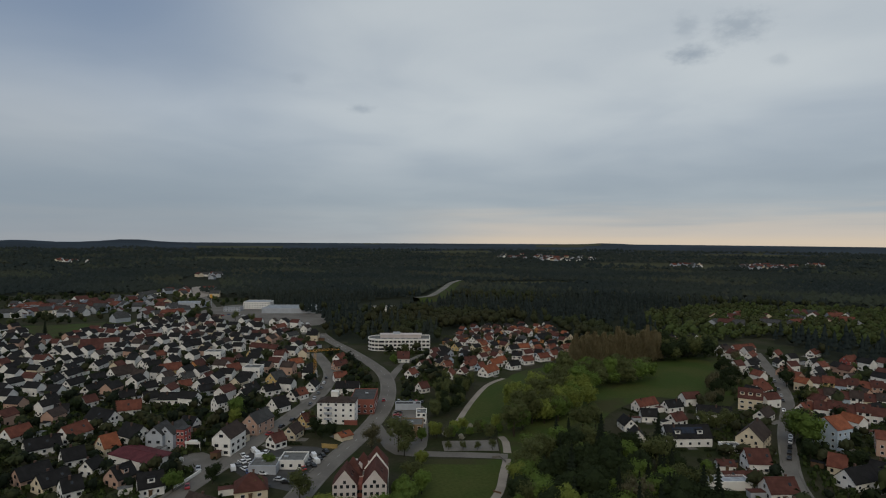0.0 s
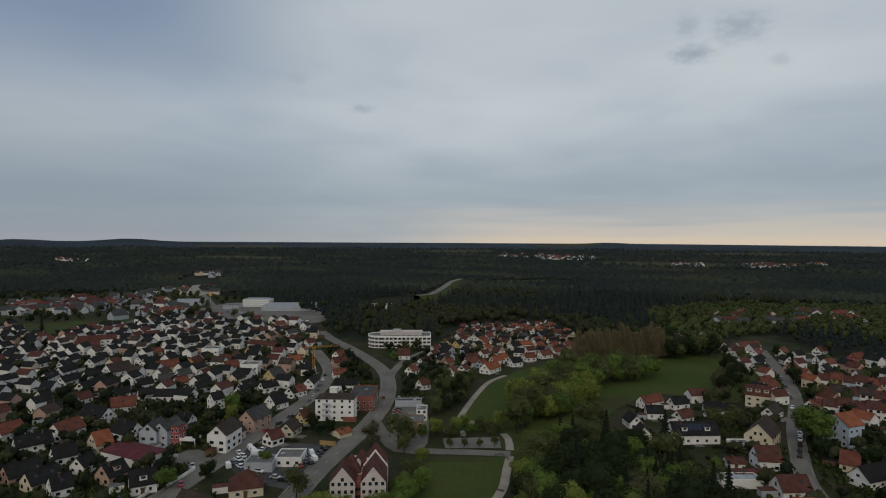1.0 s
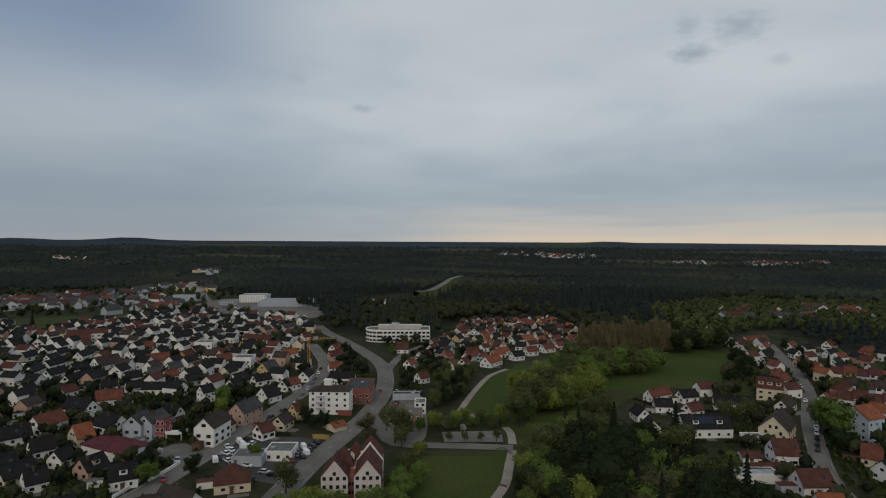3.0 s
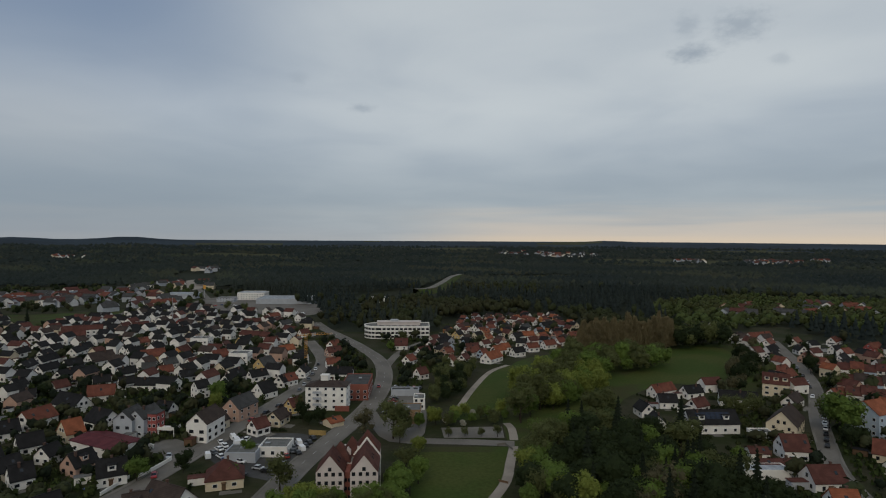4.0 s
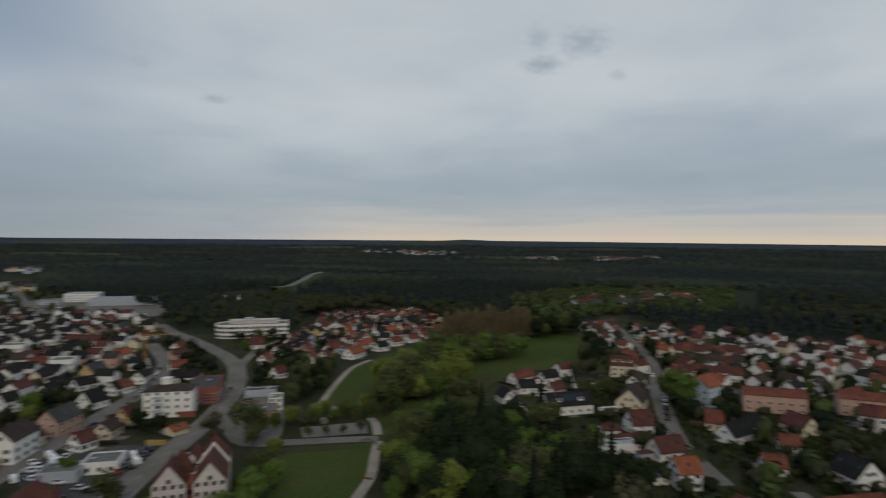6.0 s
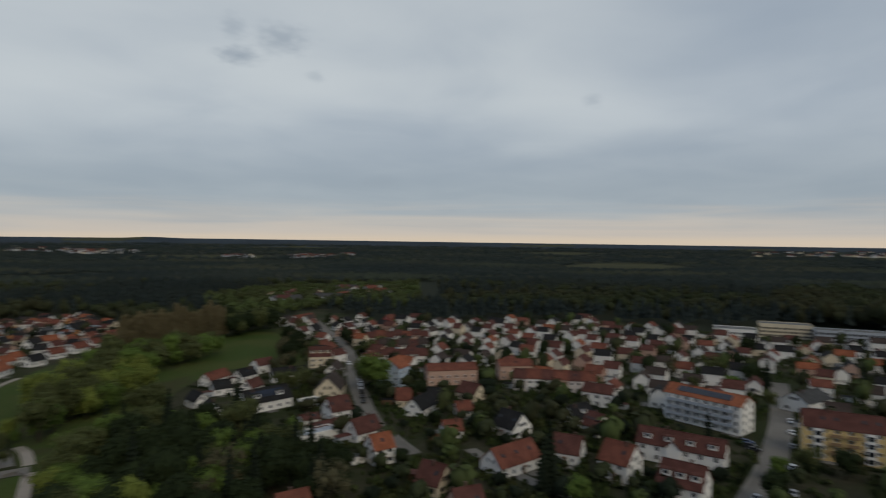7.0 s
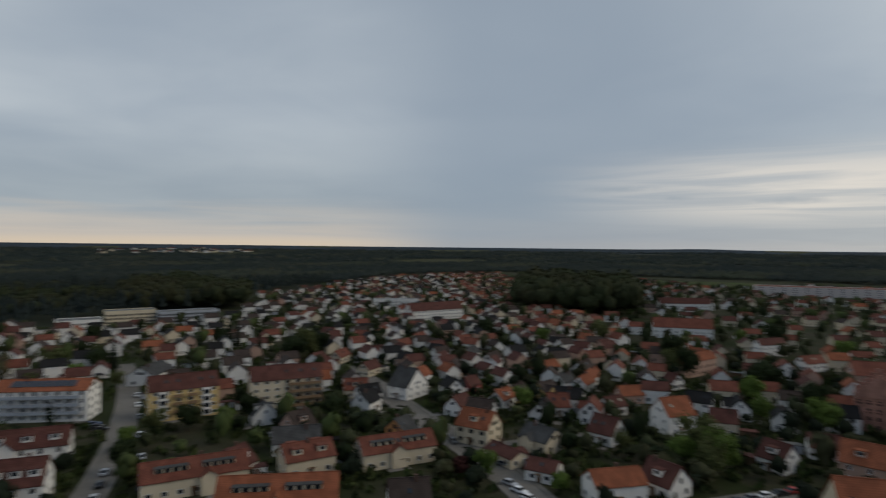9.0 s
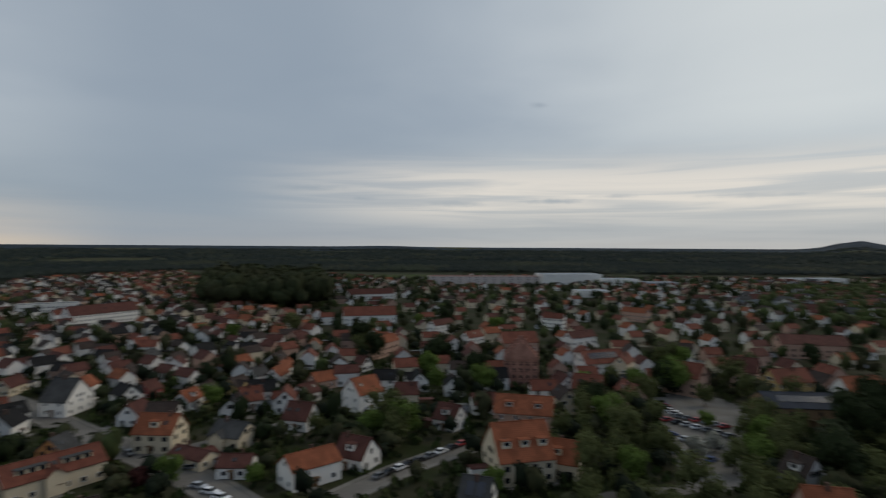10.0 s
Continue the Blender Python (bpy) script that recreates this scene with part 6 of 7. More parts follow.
tree("olive", 92.7, -90.4, 0.70, 142)
tree("fresh", -18.5, 198.2, 0.90, 143)
tree("fresh", -15.3, 192.2, 1.00, 144)
tree("spring", -11.9, 227.7, 0.70, 145)
tree("olive", -23.3, 245.7, 1.30, 146)
tree("olive", -19.7, 251.4, 1.20, 147)
tree("rust", -35.4, 248.6, 0.90, 148)
tree("deep", -61.1, 262.1, 0.50, 149)
tree("fresh", -73.6, 225.2, 0.60, 150)
tree("deep", -64.5, 265.9, 0.80, 151)
tree("deep", -56.5, 262.3, 0.70, 152)
tree("deep", -106.5, 252.6, 0.60, 153)
tree("deep", -90.0, 208.9, 0.70, 154)
tree("fresh", -69.9, 200.5, 0.80, 155)
tree("deep", -200.7, 296.4, 0.70, 156)
tree("deep", -104.1, 300.9, 0.60, 157)
tree("olive", -71.6, 282.8, 0.60, 158)
WOOD_A = [(26.0, 226.4), (39.9, 245.1), (57.7, 252.5), (68.8, 253.0), (70.7, 231.1), (85.1, 237.5), (93.0, 232.0), (93.3, 211.4), (88.6, 194.2), (75.4, 176.3), (30.5, 174.7), (20.8, 187.9)]
WOOD_B = [(26.4, 287.2), (34.9, 318.4), (48.0, 341.2), (63.3, 358.6), (78.8, 342.7), (76.4, 320.3), (57.4, 296.2), (42.3, 282.5), (28.0, 266.0)]
WOOD_C = [(47.1, 357.8), (72, 406), (117, 412), (142, 409), (127.3, 377.2), (95.0, 357.3), (77.9, 352.2)]
WOOD_D = [(88, 448), (130, 470), (166, 478), (162, 453), (119, 432), (83, 406)]
WOOD_L = [(166, 478), (209, 478), (202, 457), (156, 443)]
WOOD_E = [(-10.0, 272.4), (12.1, 282.0), (23.3, 279.9), (24.3, 263.5), (-0.2, 259.4), (-9.5, 262.1)]
WOOD_F = [(-9.8, 370.2), (13.7, 371.4), (6.2, 311.4), (-3.0, 284.0), (-10.8, 300.0)]
WOOD_G = [(-61.6, 179.4), (-47.7, 185.3), (-36.9, 181.0), (-22.8, 180.9), (-15.3, 184.7), (-9.2, 178.0), (-34.1, 169.2), (-57.2, 168.4)]
WOOD_H = [(187, 416), (218, 449), (181.6, 372.0), (151.6, 323.9), (142.9, 323.5)]
WOOD_I = [(562, -119), (508, -166), (496, -216), (729, -311), (820, -208)]
WOOD_J = [(50.3, 191.5), (67.3, 227.2), (84.3, 203.7), (94.8, 186.1), (94.0, 165.4), (74.6, 155.5), (45.0, 172.3)]
WOOD_K = [(175, 489), (213, 486), (251, 549), (314, 582), (359, 523), (394, 525), (610, 804), (384, 849), (238, 755)]
WOOD_M = [(577, 246), (589, 135), (696, 150), (856, 260), (781, 306)]
FILL_LEFT = [(-344.7, 369.4), (-490, 538), (-413, 621), (-322, 664), (-219, 695), (-137, 577), (-92.4, 382.6), (-80.0, 313.0), (-94.4, 289.3), (-99.4, 224.1), (-111.5, 182.8), (-138.0, 159.7)]
RIVERSIDE = [(40, -60), (92, -72), (128, -100), (150, -165), (60, -260), (20, -160)]
GARDENS_NEAR = [(-240, 330), (-120, 350), (-95, 300), (-99, 235), (-108, 200), (-106, 172), (-160, 172), (-235, 260)]
FILL_VILLAGE = [(-20, 472), (13, 631), (101, 637), (112, 524), (75, 448), (28, 407), (-5, 402)]
FILL_RIGHT = [(204, 567), (290, 440), (379, 408), (452, 327), (467, 245), (504, 136), (728, 144), (1138, -33), (1281, -276), (360.9, -147.3), (187.9, -31.3), (120.4, 108.6), (99.1, 218.6)]
FILL_NEAR = [(497, 78), (425, -66), (320.0, -174.0), (159.0, -276.0), (66.5, -259.1), (26.4, -156.9), (73.4, -84.8), (118.3, -32.0), (173.8, 51.5)]
FILL_MID = [(222.3, 398.0), (270.1, 395.2), (244.3, 180.1), (183.9, 86.9), (151.5, 75.5), (81.9, 132.3), (79.0, 163.9), (96.0, 168.7), (104.6, 211.7), (126.1, 273.2)]
PARK = [(22.3, 241.1), (32.9, 380.5), (78, 441), (168, 483), (217, 486), (192.6, 397.4), (154.5, 324.0), (120.7, 340.8), (84.8, 309.7), (72.1, 256.7), (99.3, 216.4), (74.0, 173.2), (15.4, 171.1)]
ESTATE = [(-547, 574), (-442, 582), (-284, 650), (-147, 639), (-169, 717), (-448, 991), (-715, 929), (-814, 846)]
FILL_FAR = [(1142, -222), (933, -564), (356, -1169), (132, -656), (56.6, -248.2), (111.8, -285.4), (151.8, -261.9), (209.4, -205.1), (340.1, -145.3), (522, -87)]
FILL_ROAD = [(-120, 622), (-97, 623), (-49, 499), (-16, 483), (-1.6, 387.3), (-18.9, 354.5), (-19.3, 315.8), (-29.2, 315.4), (-33.2, 369.0), (-47, 446), (-84, 546)]
FILL_WEST = [(-114, 495), (-89, 468), (-62, 412), (-47.7, 353.1), (-46.2, 314.6), (-54.3, 298.0), (-73.2, 351.8), (-85.5, 382.9)]
WOOD_P = [(250, -484), (361, -824), (275, -1012), (129, -446), (181, -438)]
CLEARINGS = [[(-167, 820), (-102, 919), (-51, 856), (-76, 751), (-138, 746)],
             [(-125, 800), (-30, 800), (-5, 960), (8, 1200), (25, 1345), (-12, 1345), (-50, 1100), (-62, 960), (-125, 930)],
             [(-605, 1251), (-679, 1490), (-582, 1446), (-455, 1121), (-460, 1016)],
             [(525, 826), (605, 900), (498, 733), (438, 692)],
             [(175, 489), (213, 486), (251, 549), (314, 582), (359, 523), (423, 527), (669, 824), (392, 866), (242, 769)]]
FAR_TOWNS = ((34, [(397, 2921), (684, 2898), (602, 2552), (348, 2559)]),
             (12, [(223, 3180), (448, 3191), (393, 2795), (195, 2776)]),
             (10, [(800, 2227), (927, 2237), (854, 2061), (737, 2053)]),
             (44, [(1037, 2194), (1214, 2198), (1080, 1957), (921, 1950)]),
             (4, [(1310, 2241), (1360, 2240), (1282, 2112), (1234, 2112)]),
             (7, [(-667, 1464), (-600, 1472), (-531, 1305), (-591, 1300)]),
             (6, [(-1563, 2260), (-1454, 2297), (-1322, 2090), (-1422, 2059)]),
             (16, [(1040, 2193), (1211, 2148), (1103, 1957), (949, 2003)]),
             (30, [(3302, 1379), (3863, 719), (3174, 595), (2724, 1141)]),
             (16, [(3228, 937), (3400, 717), (3125, 661), (2963, 862)]),
             (24, [(321, 742), (519, 757), (439, 642), (273, 632)]),
             (44, [(175, -480), (335, -545), (310, -800), (150, -640)]),
             (20, [(448, -898), (389, -988), (353, -895), (407, -812)]),
             (46, [(-625, 799), (-501, 819), (-423, 692), (-522, 666)]),
             (16, [(-441, 747), (-360, 797), (-308, 670), (-375, 634)]),
             (12, [(-567, 997), (-445, 1088), (-386, 943), (-507, 891)]),
             (16, [(-566, 868), (-423, 881), (-363, 760), (-488, 751)]))


def plant(poly, spacing, kinds, low, high, seed, limit=400, roads=True):
    """Trees over a wood, mixed by kind."""
    rng = random.Random(seed)
    n = 0
    for x, y in scatter(poly, spacing, rng):
        if n < limit and free(x, y, 1.5, roads):
            tree(rng.choice(kinds), x, y, rng.uniform(low, high), rng.randrange(1000))
            n += 1


plant(WOOD_A, 7.6, ["deep", "deep", "olive", "fresh", "fir", "deep", "fresh", "deep", "olive", "fresh"], .85, 1.25, 1, 100)
plant(WOOD_B, 7.0, ["spring", "olive", "fresh", "olive", "fresh", "spring"], 1.1, 1.5, 2, 64)
plant(WOOD_E, 6.5, ["olive", "fresh", "blossom", "spring"], .55, .8, 5, 26)
plant(WOOD_G, 5.2, ["fresh", "spring", "fresh", "olive"], .85, 1.05, 7, 34)
plant(WOOD_J, 8.0, ["fir", "deep", "rust", "fir", "deep", "fir"], .8, 1.15, 9, 34)
for px in (-1.5, 5.0, 11.5, 18.0):
    tree("olive", px, 249.6, .42, int(px) + 20)
tree("poplar", 158.0, 478.0, 1.15, 1)

# ---- growth that nobody could count ----
rng = random.Random(21)
BUSH = leafy(rng, [(0, 0, .55, .85, .7), (.4, .2, .8, .5, .5)], 14, .5, 0, .6)
SMALLTREE = leafy(rng, [(0, 0, 3.2, 2.0, 2.1), (1.0, .6, 3.8, 1.3, 1.3), (-.6, -.9, 3.2, 1.4, 1.4)], 26, .66, .92)
BROAD = leafy(rng, [(0, 0, 8.5, 4.2, 5.5), (2.2, 1.0, 9.5, 2.6, 3.4), (-2.0, 1.4, 8.0, 2.6, 3.4), (.3, -2.4, 9.0, 2.6, 3.4)], 42, 1.05, .95)
PINE = ([], [])
for tier, (z0, z1, r) in enumerate(((4.0, 11.5, 3.2), (8.0, 14.5, 2.5), (11.5, 18.0, 1.6))):
    k = len(PINE[0])
    PINE[0].extend([(math.cos(q * 1.0472 + tier) * r * (1.2 if q % 2 else .8), math.sin(q * 1.0472 + tier) * r * (1.2 if q % 2 else .8), z0 + (.8 if q % 2 else 0)) for q in range(6)] + [(0, 0, z1)])
    PINE[1].extend([(k + q, k + (q + 1) % 6, k + 6) for q in range(6)])
FARPINE = ([(math.cos(q * 1.0472) * 5.8 * (1.15 if q % 2 else .85), math.sin(q * 1.0472) * 5.8 * (1.15 if q % 2 else .85), 5.5 + (q % 3)) for q in range(6)] + [(.5, .3, 12.5)],
           [(q, (q + 1) % 6, 6) for q in range(6)])


def clear_of(x, y, polys):
    return not any(inside(x, y, p) for p in polys)


def gardens(polys, spacing, radius, seed, keep=1.0, limit=9999):
    rng = random.Random(seed)
    out = []
    for p in polys:
        for x, y in scatter(p, spacing, rng):
            if rng.random() < keep and free(x, y, radius) and clear_of(x, y, OPEN):
                out.append((x, y, 0))
    return out[:limit]


# further houses, too far off to tell one by one
rng = random.Random(33)
fill = []
for poly_, angle, spacing, far in ((FILL_LEFT, 80, 17, 190), (FILL_VILLAGE, 40, 13, 300), (FILL_RIGHT, -70, 20, 230), (FILL_FAR, -110, 32, 250), (FILL_NEAR, -120, 20, 205)):
    for x, y in scatter(poly_, spacing, rng, .25):
        away = math.hypot(x - 5, y - 20)
        if x > 0 and away > 480 and poly_ is not FILL_VILLAGE and rng.random() < .25:
            continue
        if (x < 0 and away < 285) or (x < 200 and y > 180 and away < 330) or inside(x, y, RIVERSIDE):
            continue
        if away > far and not inside(x, y, PARK) and free(x, y, 4.6) and clear_of(x, y, OPEN):
            small = poly_ is FILL_VILLAGE
            fill.append((x, y, angle + rng.choice((0, 90)) + rng.uniform(-8, 8), rng.uniform(6.4, 8.4) if small else rng.uniform(7.8, 10.8), rng.uniform(5.6, 6.6) if small else rng.uniform(6.4, 7.8), rng.uniform(2.4, 3.0) if small else rng.uniform(3.6, 5.4)))
            TAKEN.append((x, y, 4.9))
            YARDS.append((x, y, fill[-1][2], fill[-1][3], fill[-1][4]))
# the nearest of them stand singly
fill.sort(key=lambda q: math.hypot(q[0] - 5, q[1] - 20))
for x, y, turn_, L, w, e in fill[:18]:
    house(x, y, turn_, L, w, e, 43, rng.choice("WWWCWWWYW"), rng.choice("DDDNMG" if x < 0 else "MRDDGN"), trim=1.0)
    TAKEN.pop()
    YARDS.pop()
fill = fill[18:]


def panes(L, w):
    """Dark window panes set just proud of the four walls of a far house."""
    vs = []
    for s in (-1, 1):
        for c in (-1, 1):
            x, y = c * L * .28, s * (w / 2 + .05)
            vs += [(x - s * -.6, y, .9), (x + s * -.6, y, .9), (x + s * -.6, y, 2.2), (x - s * -.6, y, 2.2)]
            x, y = s * (L / 2 + .05), c * w * .22
            vs += [(x, y - s * .55, 1.0), (x, y + s * .55, 1.0), (x, y + s * .55, 2.3), (x, y - s * .55, 2.3)]
    return vs, [tuple(range(k, k + 4)) for k in range(0, len(vs), 4)]


verts, faces, index = [], [], []
tones = [WALL["W"], WALL["C"], WALL["P"], WALL["S"], ROOF["D"], ROOF["M"], ROOF["R"], ROOF["O"], ROOF["N"], GLASS, WALL["O"], WALL["B"]]
for x, y, turn_, L, w, e in fill:
    m = pose(x, y, 0, 0, 0, turn_)
    left = x < 0
    wall_ = rng.choice((0, 0, 1, 2, 3, 10, 11) if e < 3.1 else (0, 0, 1, 2, 1) if y < -100 else (0, 0, 0, 0, 0, 0, 0, 0, 1, 2))
    roof_ = rng.choice((4, 4, 4, 4, 4, 8, 5) if left else (5, 6, 7, 6, 8, 5) if y < -100 else (5, 6, 4, 8, 5, 4, 7, 6, 5, 8, 4, 8))
    for (v, f), mat_ in ((gable_walls(L, w, e + .5, e + .5 + w / 2 * .81), wall_), (gable_roof(L, w, e + .5, 39, .25, .2), roof_),
                         (panes(L, w), 9)):
        k = len(verts)
        verts += [tuple(m @ Vector(q)) for q in v]
        faces += [tuple(i + k for i in q) for q in f]
        index += [mat_] * len(f)
tagged(new("distant_houses", data("distant_houses", verts, faces, *tones, index=index)), "many distant white houses with dark and red roofs", kind="stuff")

# drives, terraces and sheds round the houses
rng = random.Random(52)
verts, faces, shed_verts, shed_faces, shed_index = [], [], [], [], []
for x, y, turn_, L, w in YARDS:
    m = pose(x, y, 0, 0, 0, turn_)
    for _ in range(2):
        side = rng.choice((-1, 1))
        px, py, a, b = rng.uniform(-.4, .4) * L, side * (w / 2 + rng.uniform(1.2, 2.6)), rng.uniform(1.5, 4), rng.uniform(1.2, 2.4)
        k = len(verts)
        verts += [tuple(m @ Vector((px + sx * a, py + sy * b, .035 + .004 * (k % 5)))) for sx, sy in ((-1, -1), (1, -1), (1, 1), (-1, 1))]
        faces.append((k, k + 1, k + 2, k + 3))
    if rng.random() < .55:
        px, py = rng.choice((-1, 1)) * (L / 2 + rng.uniform(2.2, 4)), rng.uniform(-.4, .4) * w
        q = m @ Vector((px, py, 0))
        a, b, h = rng.uniform(1.4, 3.0), rng.uniform(1.2, 1.7), rng.uniform(2.0, 2.7)
        if clear_of(q.x, q.y, OPEN) and free(q.x, q.y, -1.0):
            v, f = boxes((px - a, px + a, py - b, py + b, 0, h), (px - a - .2, px + a + .2, py - b - .2, py + b + .2, h, h + .15))
            k = len(shed_verts)
            shed_verts += [tuple(m @ Vector(c)) for c in v]
            shed_faces += [tuple(i + k for i in c) for c in f]
            shed_index += [rng.choice((0, 0, 1, 2))] * 6 + [rng.choice((3, 4, 5))] * 6
hedge = []
for x, y, turn_, L, w in YARDS:
    if math.hypot(x - 20, y - 20) < 310:
        m = pose(x, y, 0, 0, 0, turn_)
        a, b = L / 2 + rng.uniform(3, 5), w / 2 + rng.uniform(3.5, 6)
        for p0, p1 in (((-a, -b), (a, -b)), ((a, -b), (a, b)), ((a, b), (-a, b)), ((-a, b), (-a, -b))):
            if rng.random() < .4:
                n = int(math.hypot(p1[0] - p0[0], p1[1] - p0[1]) / 1.25)
                for k in range(n):
                    q = m @ Vector((p0[0] + (p1[0] - p0[0]) * k / n, p0[1] + (p1[1] - p0[1]) * k / n, 0))
                    if free(q.x, q.y, -.6) and clear_of(q.x, q.y, OPEN):
                        hedge.append((q.x, q.y, 0))
mass("garden_hedges", BUSH, hedge, np.random.default_rng(14).uniform(.75, 1.15, len(hedge)), LEAF["deep"], "clipped dark green hedges round the gardens", 14, .1)
tagged(new("drives", data("drives", verts, faces, PAVING)), "paved drives and terraces beside the houses", kind="stuff")
tagged(new("garden_sheds", data("garden_sheds", shed_verts, shed_faces, WALL["W"], WOOD, WALL["S"], ROOF["F"], ROOF["M"], ROOF["D"], index=shed_index)), "small sheds and garages in the gardens", kind="stuff")

places = gardens([FILL_LEFT, FILL_VILLAGE, FILL_RIGHT], 5.9, .2, 41, .7) + gardens([FILL_NEAR, FILL_MID], 4.4, .4, 43, .75) + gardens([FILL_ROAD, FILL_WEST], 3.6, .3, 49, .7) + gardens([GARDENS_NEAR], 3.4, .2, 57, .75)
mass("garden_shrubs", BUSH, places, np.random.default_rng(4).uniform(.9, 2.3, len(places)), SHRUB, "green and brown garden shrubs and hedges", 4)
places = gardens([FILL_LEFT, FILL_VILLAGE], 12.0, .9, 42, .7) + gardens([FILL_NEAR, FILL_MID], 9.0, .9, 44, .7) + gardens([FILL_ROAD, FILL_WEST], 8.0, .9, 50, .7) + gardens([GARDENS_NEAR], 8.0, .8, 58, .75)
half = len(places) // 2
random.Random(3).shuffle(places)
mass("garden_trees", SMALLTREE, places[:half], np.random.default_rng(5).uniform(.7, 1.5, half), MIXEDWOOD, "small garden trees in spring leaf", 5)
mass("garden_trees", SMALLTREE, places[half:], np.random.default_rng(6).uniform(.7, 1.45, len(places) - half), NEEDLE, "small dark evergreen garden trees", 6)
FARTREE = leafy(rng, [(0, 0, 3.3, 2.2, 2.6), (1.1, .5, 4.4, 1.3, 1.4)], 14, .95, .95)
tall = gardens([FILL_RIGHT], 17.5, 1.0, 47, .75) + gardens([FILL_FAR], 15.5, 1.0, 45, .85) + gardens([ESTATE], 15.0, 1.3, 46, .8) + gardens([FILL_NEAR], 30.0, 1.6, 48, .8)
random.Random(4).shuffle(tall)
third = len(tall) // 3
for k, (mat_, words) in enumerate(((MIXEDWOOD, "garden and street trees in olive spring leaf"), (ALLOT, "light green garden and street trees"), (LEAF["deep"], "dark green trees between the houses"))):
    spots = tall[k * third:(k + 1) * third]
    mass("town_trees", FARTREE, spots, np.random.default_rng(60 + k).uniform(.8, 1.75, len(spots)), mat_, words, 60 + k)
# belts of taller trees round the park and groves in the town
r2 = random.Random(7)
FINE = plume(rng, 15.0, 3.2, 900, 1.15)
FINEBROAD = leafy(random.Random(77), [(0, 0, 6.5, 3.4, 4.2), (2.0, .8, 7.5, 2.0, 2.4), (-1.8, 1.2, 6.0, 2.1, 2.6), (.3, -2.1, 7.0, 2.0, 2.8)], 420, .42, .6, .45)
belt = [(x, y, 0) for p, s in ((WOOD_D, 5.0),) for x, y in scatter(p, s, r2)]
mass("tall_tree_belt", FINE, belt, np.random.default_rng(7).uniform(1.05, 1.5, len(belt)), LEAF["amber"], "belt of tall rusty brown half-bare trees", 7)
# park groves behind, too dense to count
for name_, p, s, lo, hi, mats, seed_ in (("park_grove", WOOD_C, 9.5, .95, 1.35, ("fresh", "olive"), 31), ("roadside_grove", WOOD_F, 7.5, .6, .85, ("olive", "deep"), 32), ("edge_grove", WOOD_H, 9.0, .75, 1.0, ("rust", "deep"), 33), ("field_grove", WOOD_L, 8.0, 1.1, 1.6, ("deep", "olive"), 35)):
    shape_rng = random.Random(seed_)
    lobes_ = [(0, 0, 6.8, 3.9, 4.4)] + [(math.cos(k * .9) * 2.6, math.sin(k * .9) * 2.6, shape_rng.uniform(4.5, 9.5), shape_rng.uniform(1.6, 2.3), shape_rng.uniform(1.8, 2.6)) for k in range(7)]
    crown_ = leafy(shape_rng, lobes_, 640, .46, .78, .34)
    spots = [(x, y, 0) for x, y in scatter(p, s, shape_rng) if free(x, y, 1.5)]
    for k, leaf_ in enumerate(mats):
        mass(name_, crown_, spots[k::2], np.random.default_rng(seed_ + k).uniform(lo, hi, len(spots[k::2])), LEAF[leaf_], f"dense {'brown' if leaf_ == 'rust' else 'green'} park trees growing close together", seed_ + k)
grove = [(x, y, 0) for x, y in scatter(WOOD_I, 10.5, r2)]
mass("tall_grove", BROAD, grove, np.random.default_rng(10).uniform(1.7, 2.3, len(grove)), MIXEDWOOD, "grove of tall old trees amid the town", 10)
grove = [(x, y, 0) for p, s in ((WOOD_M, 9.5),) for x, y in scatter(p, s, r2) if free(x, y, 1, False)]
mass("tall_grove", BROAD, grove, np.random.default_rng(9).uniform(1.2, 1.8, len(grove)), MIXEDWOOD, "grove of tall olive and green trees", 9)
grove = [(x, y, 0) for x, y in scatter(WOOD_P, 14.0, r2) if free(x, y, 1, False)]
mass("railway_trees", FARTREE, grove, np.random.default_rng(18).uniform(1.1, 2.2, len(grove)), ALLOT, "loose green trees beside the railway", 18)
grove = [(x, y, 0) for x, y in scatter(RIVERSIDE, 9.0, r2) if free(x, y, 1.5) and clear_of(x, y, OPEN)]
mass("riverside_trees", FINEBROAD, grove, np.random.default_rng(19).uniform(.55, 1.05, len(grove)), LEAF["olive"], "olive green trees round the car park", 19)
grove = [(x, y, 0) for x, y in scatter(WOOD_K, 8.5, r2) if free(x, y, 1)]
mass("allotment_trees", FARTREE, grove, np.random.default_rng(8).uniform(.7, 1.9, len(grove)), ALLOT, "scattered trees of the allotment gardens", 8)

# the forest, denser and finer near the town
g = np.random.default_rng(11)


def ring(r0, r1, spacing):
    area = 0.5 * (r1 ** 2 - r0 ** 2) * math.radians(214)
    n = int(area / spacing ** 2)
    r = np.sqrt(g.uniform(r0 ** 2, r1 ** 2, n))
    a = np.radians(g.uniform(-44, 170, n))
    x, y = r * np.sin(a), r * np.cos(a)
    keep = ~inside_many(x, y, TOWN)
    keep &= ~glades(x, y)
    for hole in CLEARINGS:
        keep &= ~inside_many(x, y, hole)
    return x[keep], y[keep]


def stands(x, y, share):
    """Which trees are broadleaf: in drifts, more of them near the town."""
    v = np.sin(x * .011 + 1.3) + np.sin(y * .013 + x * .004) + np.sin((x + y) * .021) * .7 + g.normal(0, .6, len(x))
    return v > np.quantile(v, 1 - share)


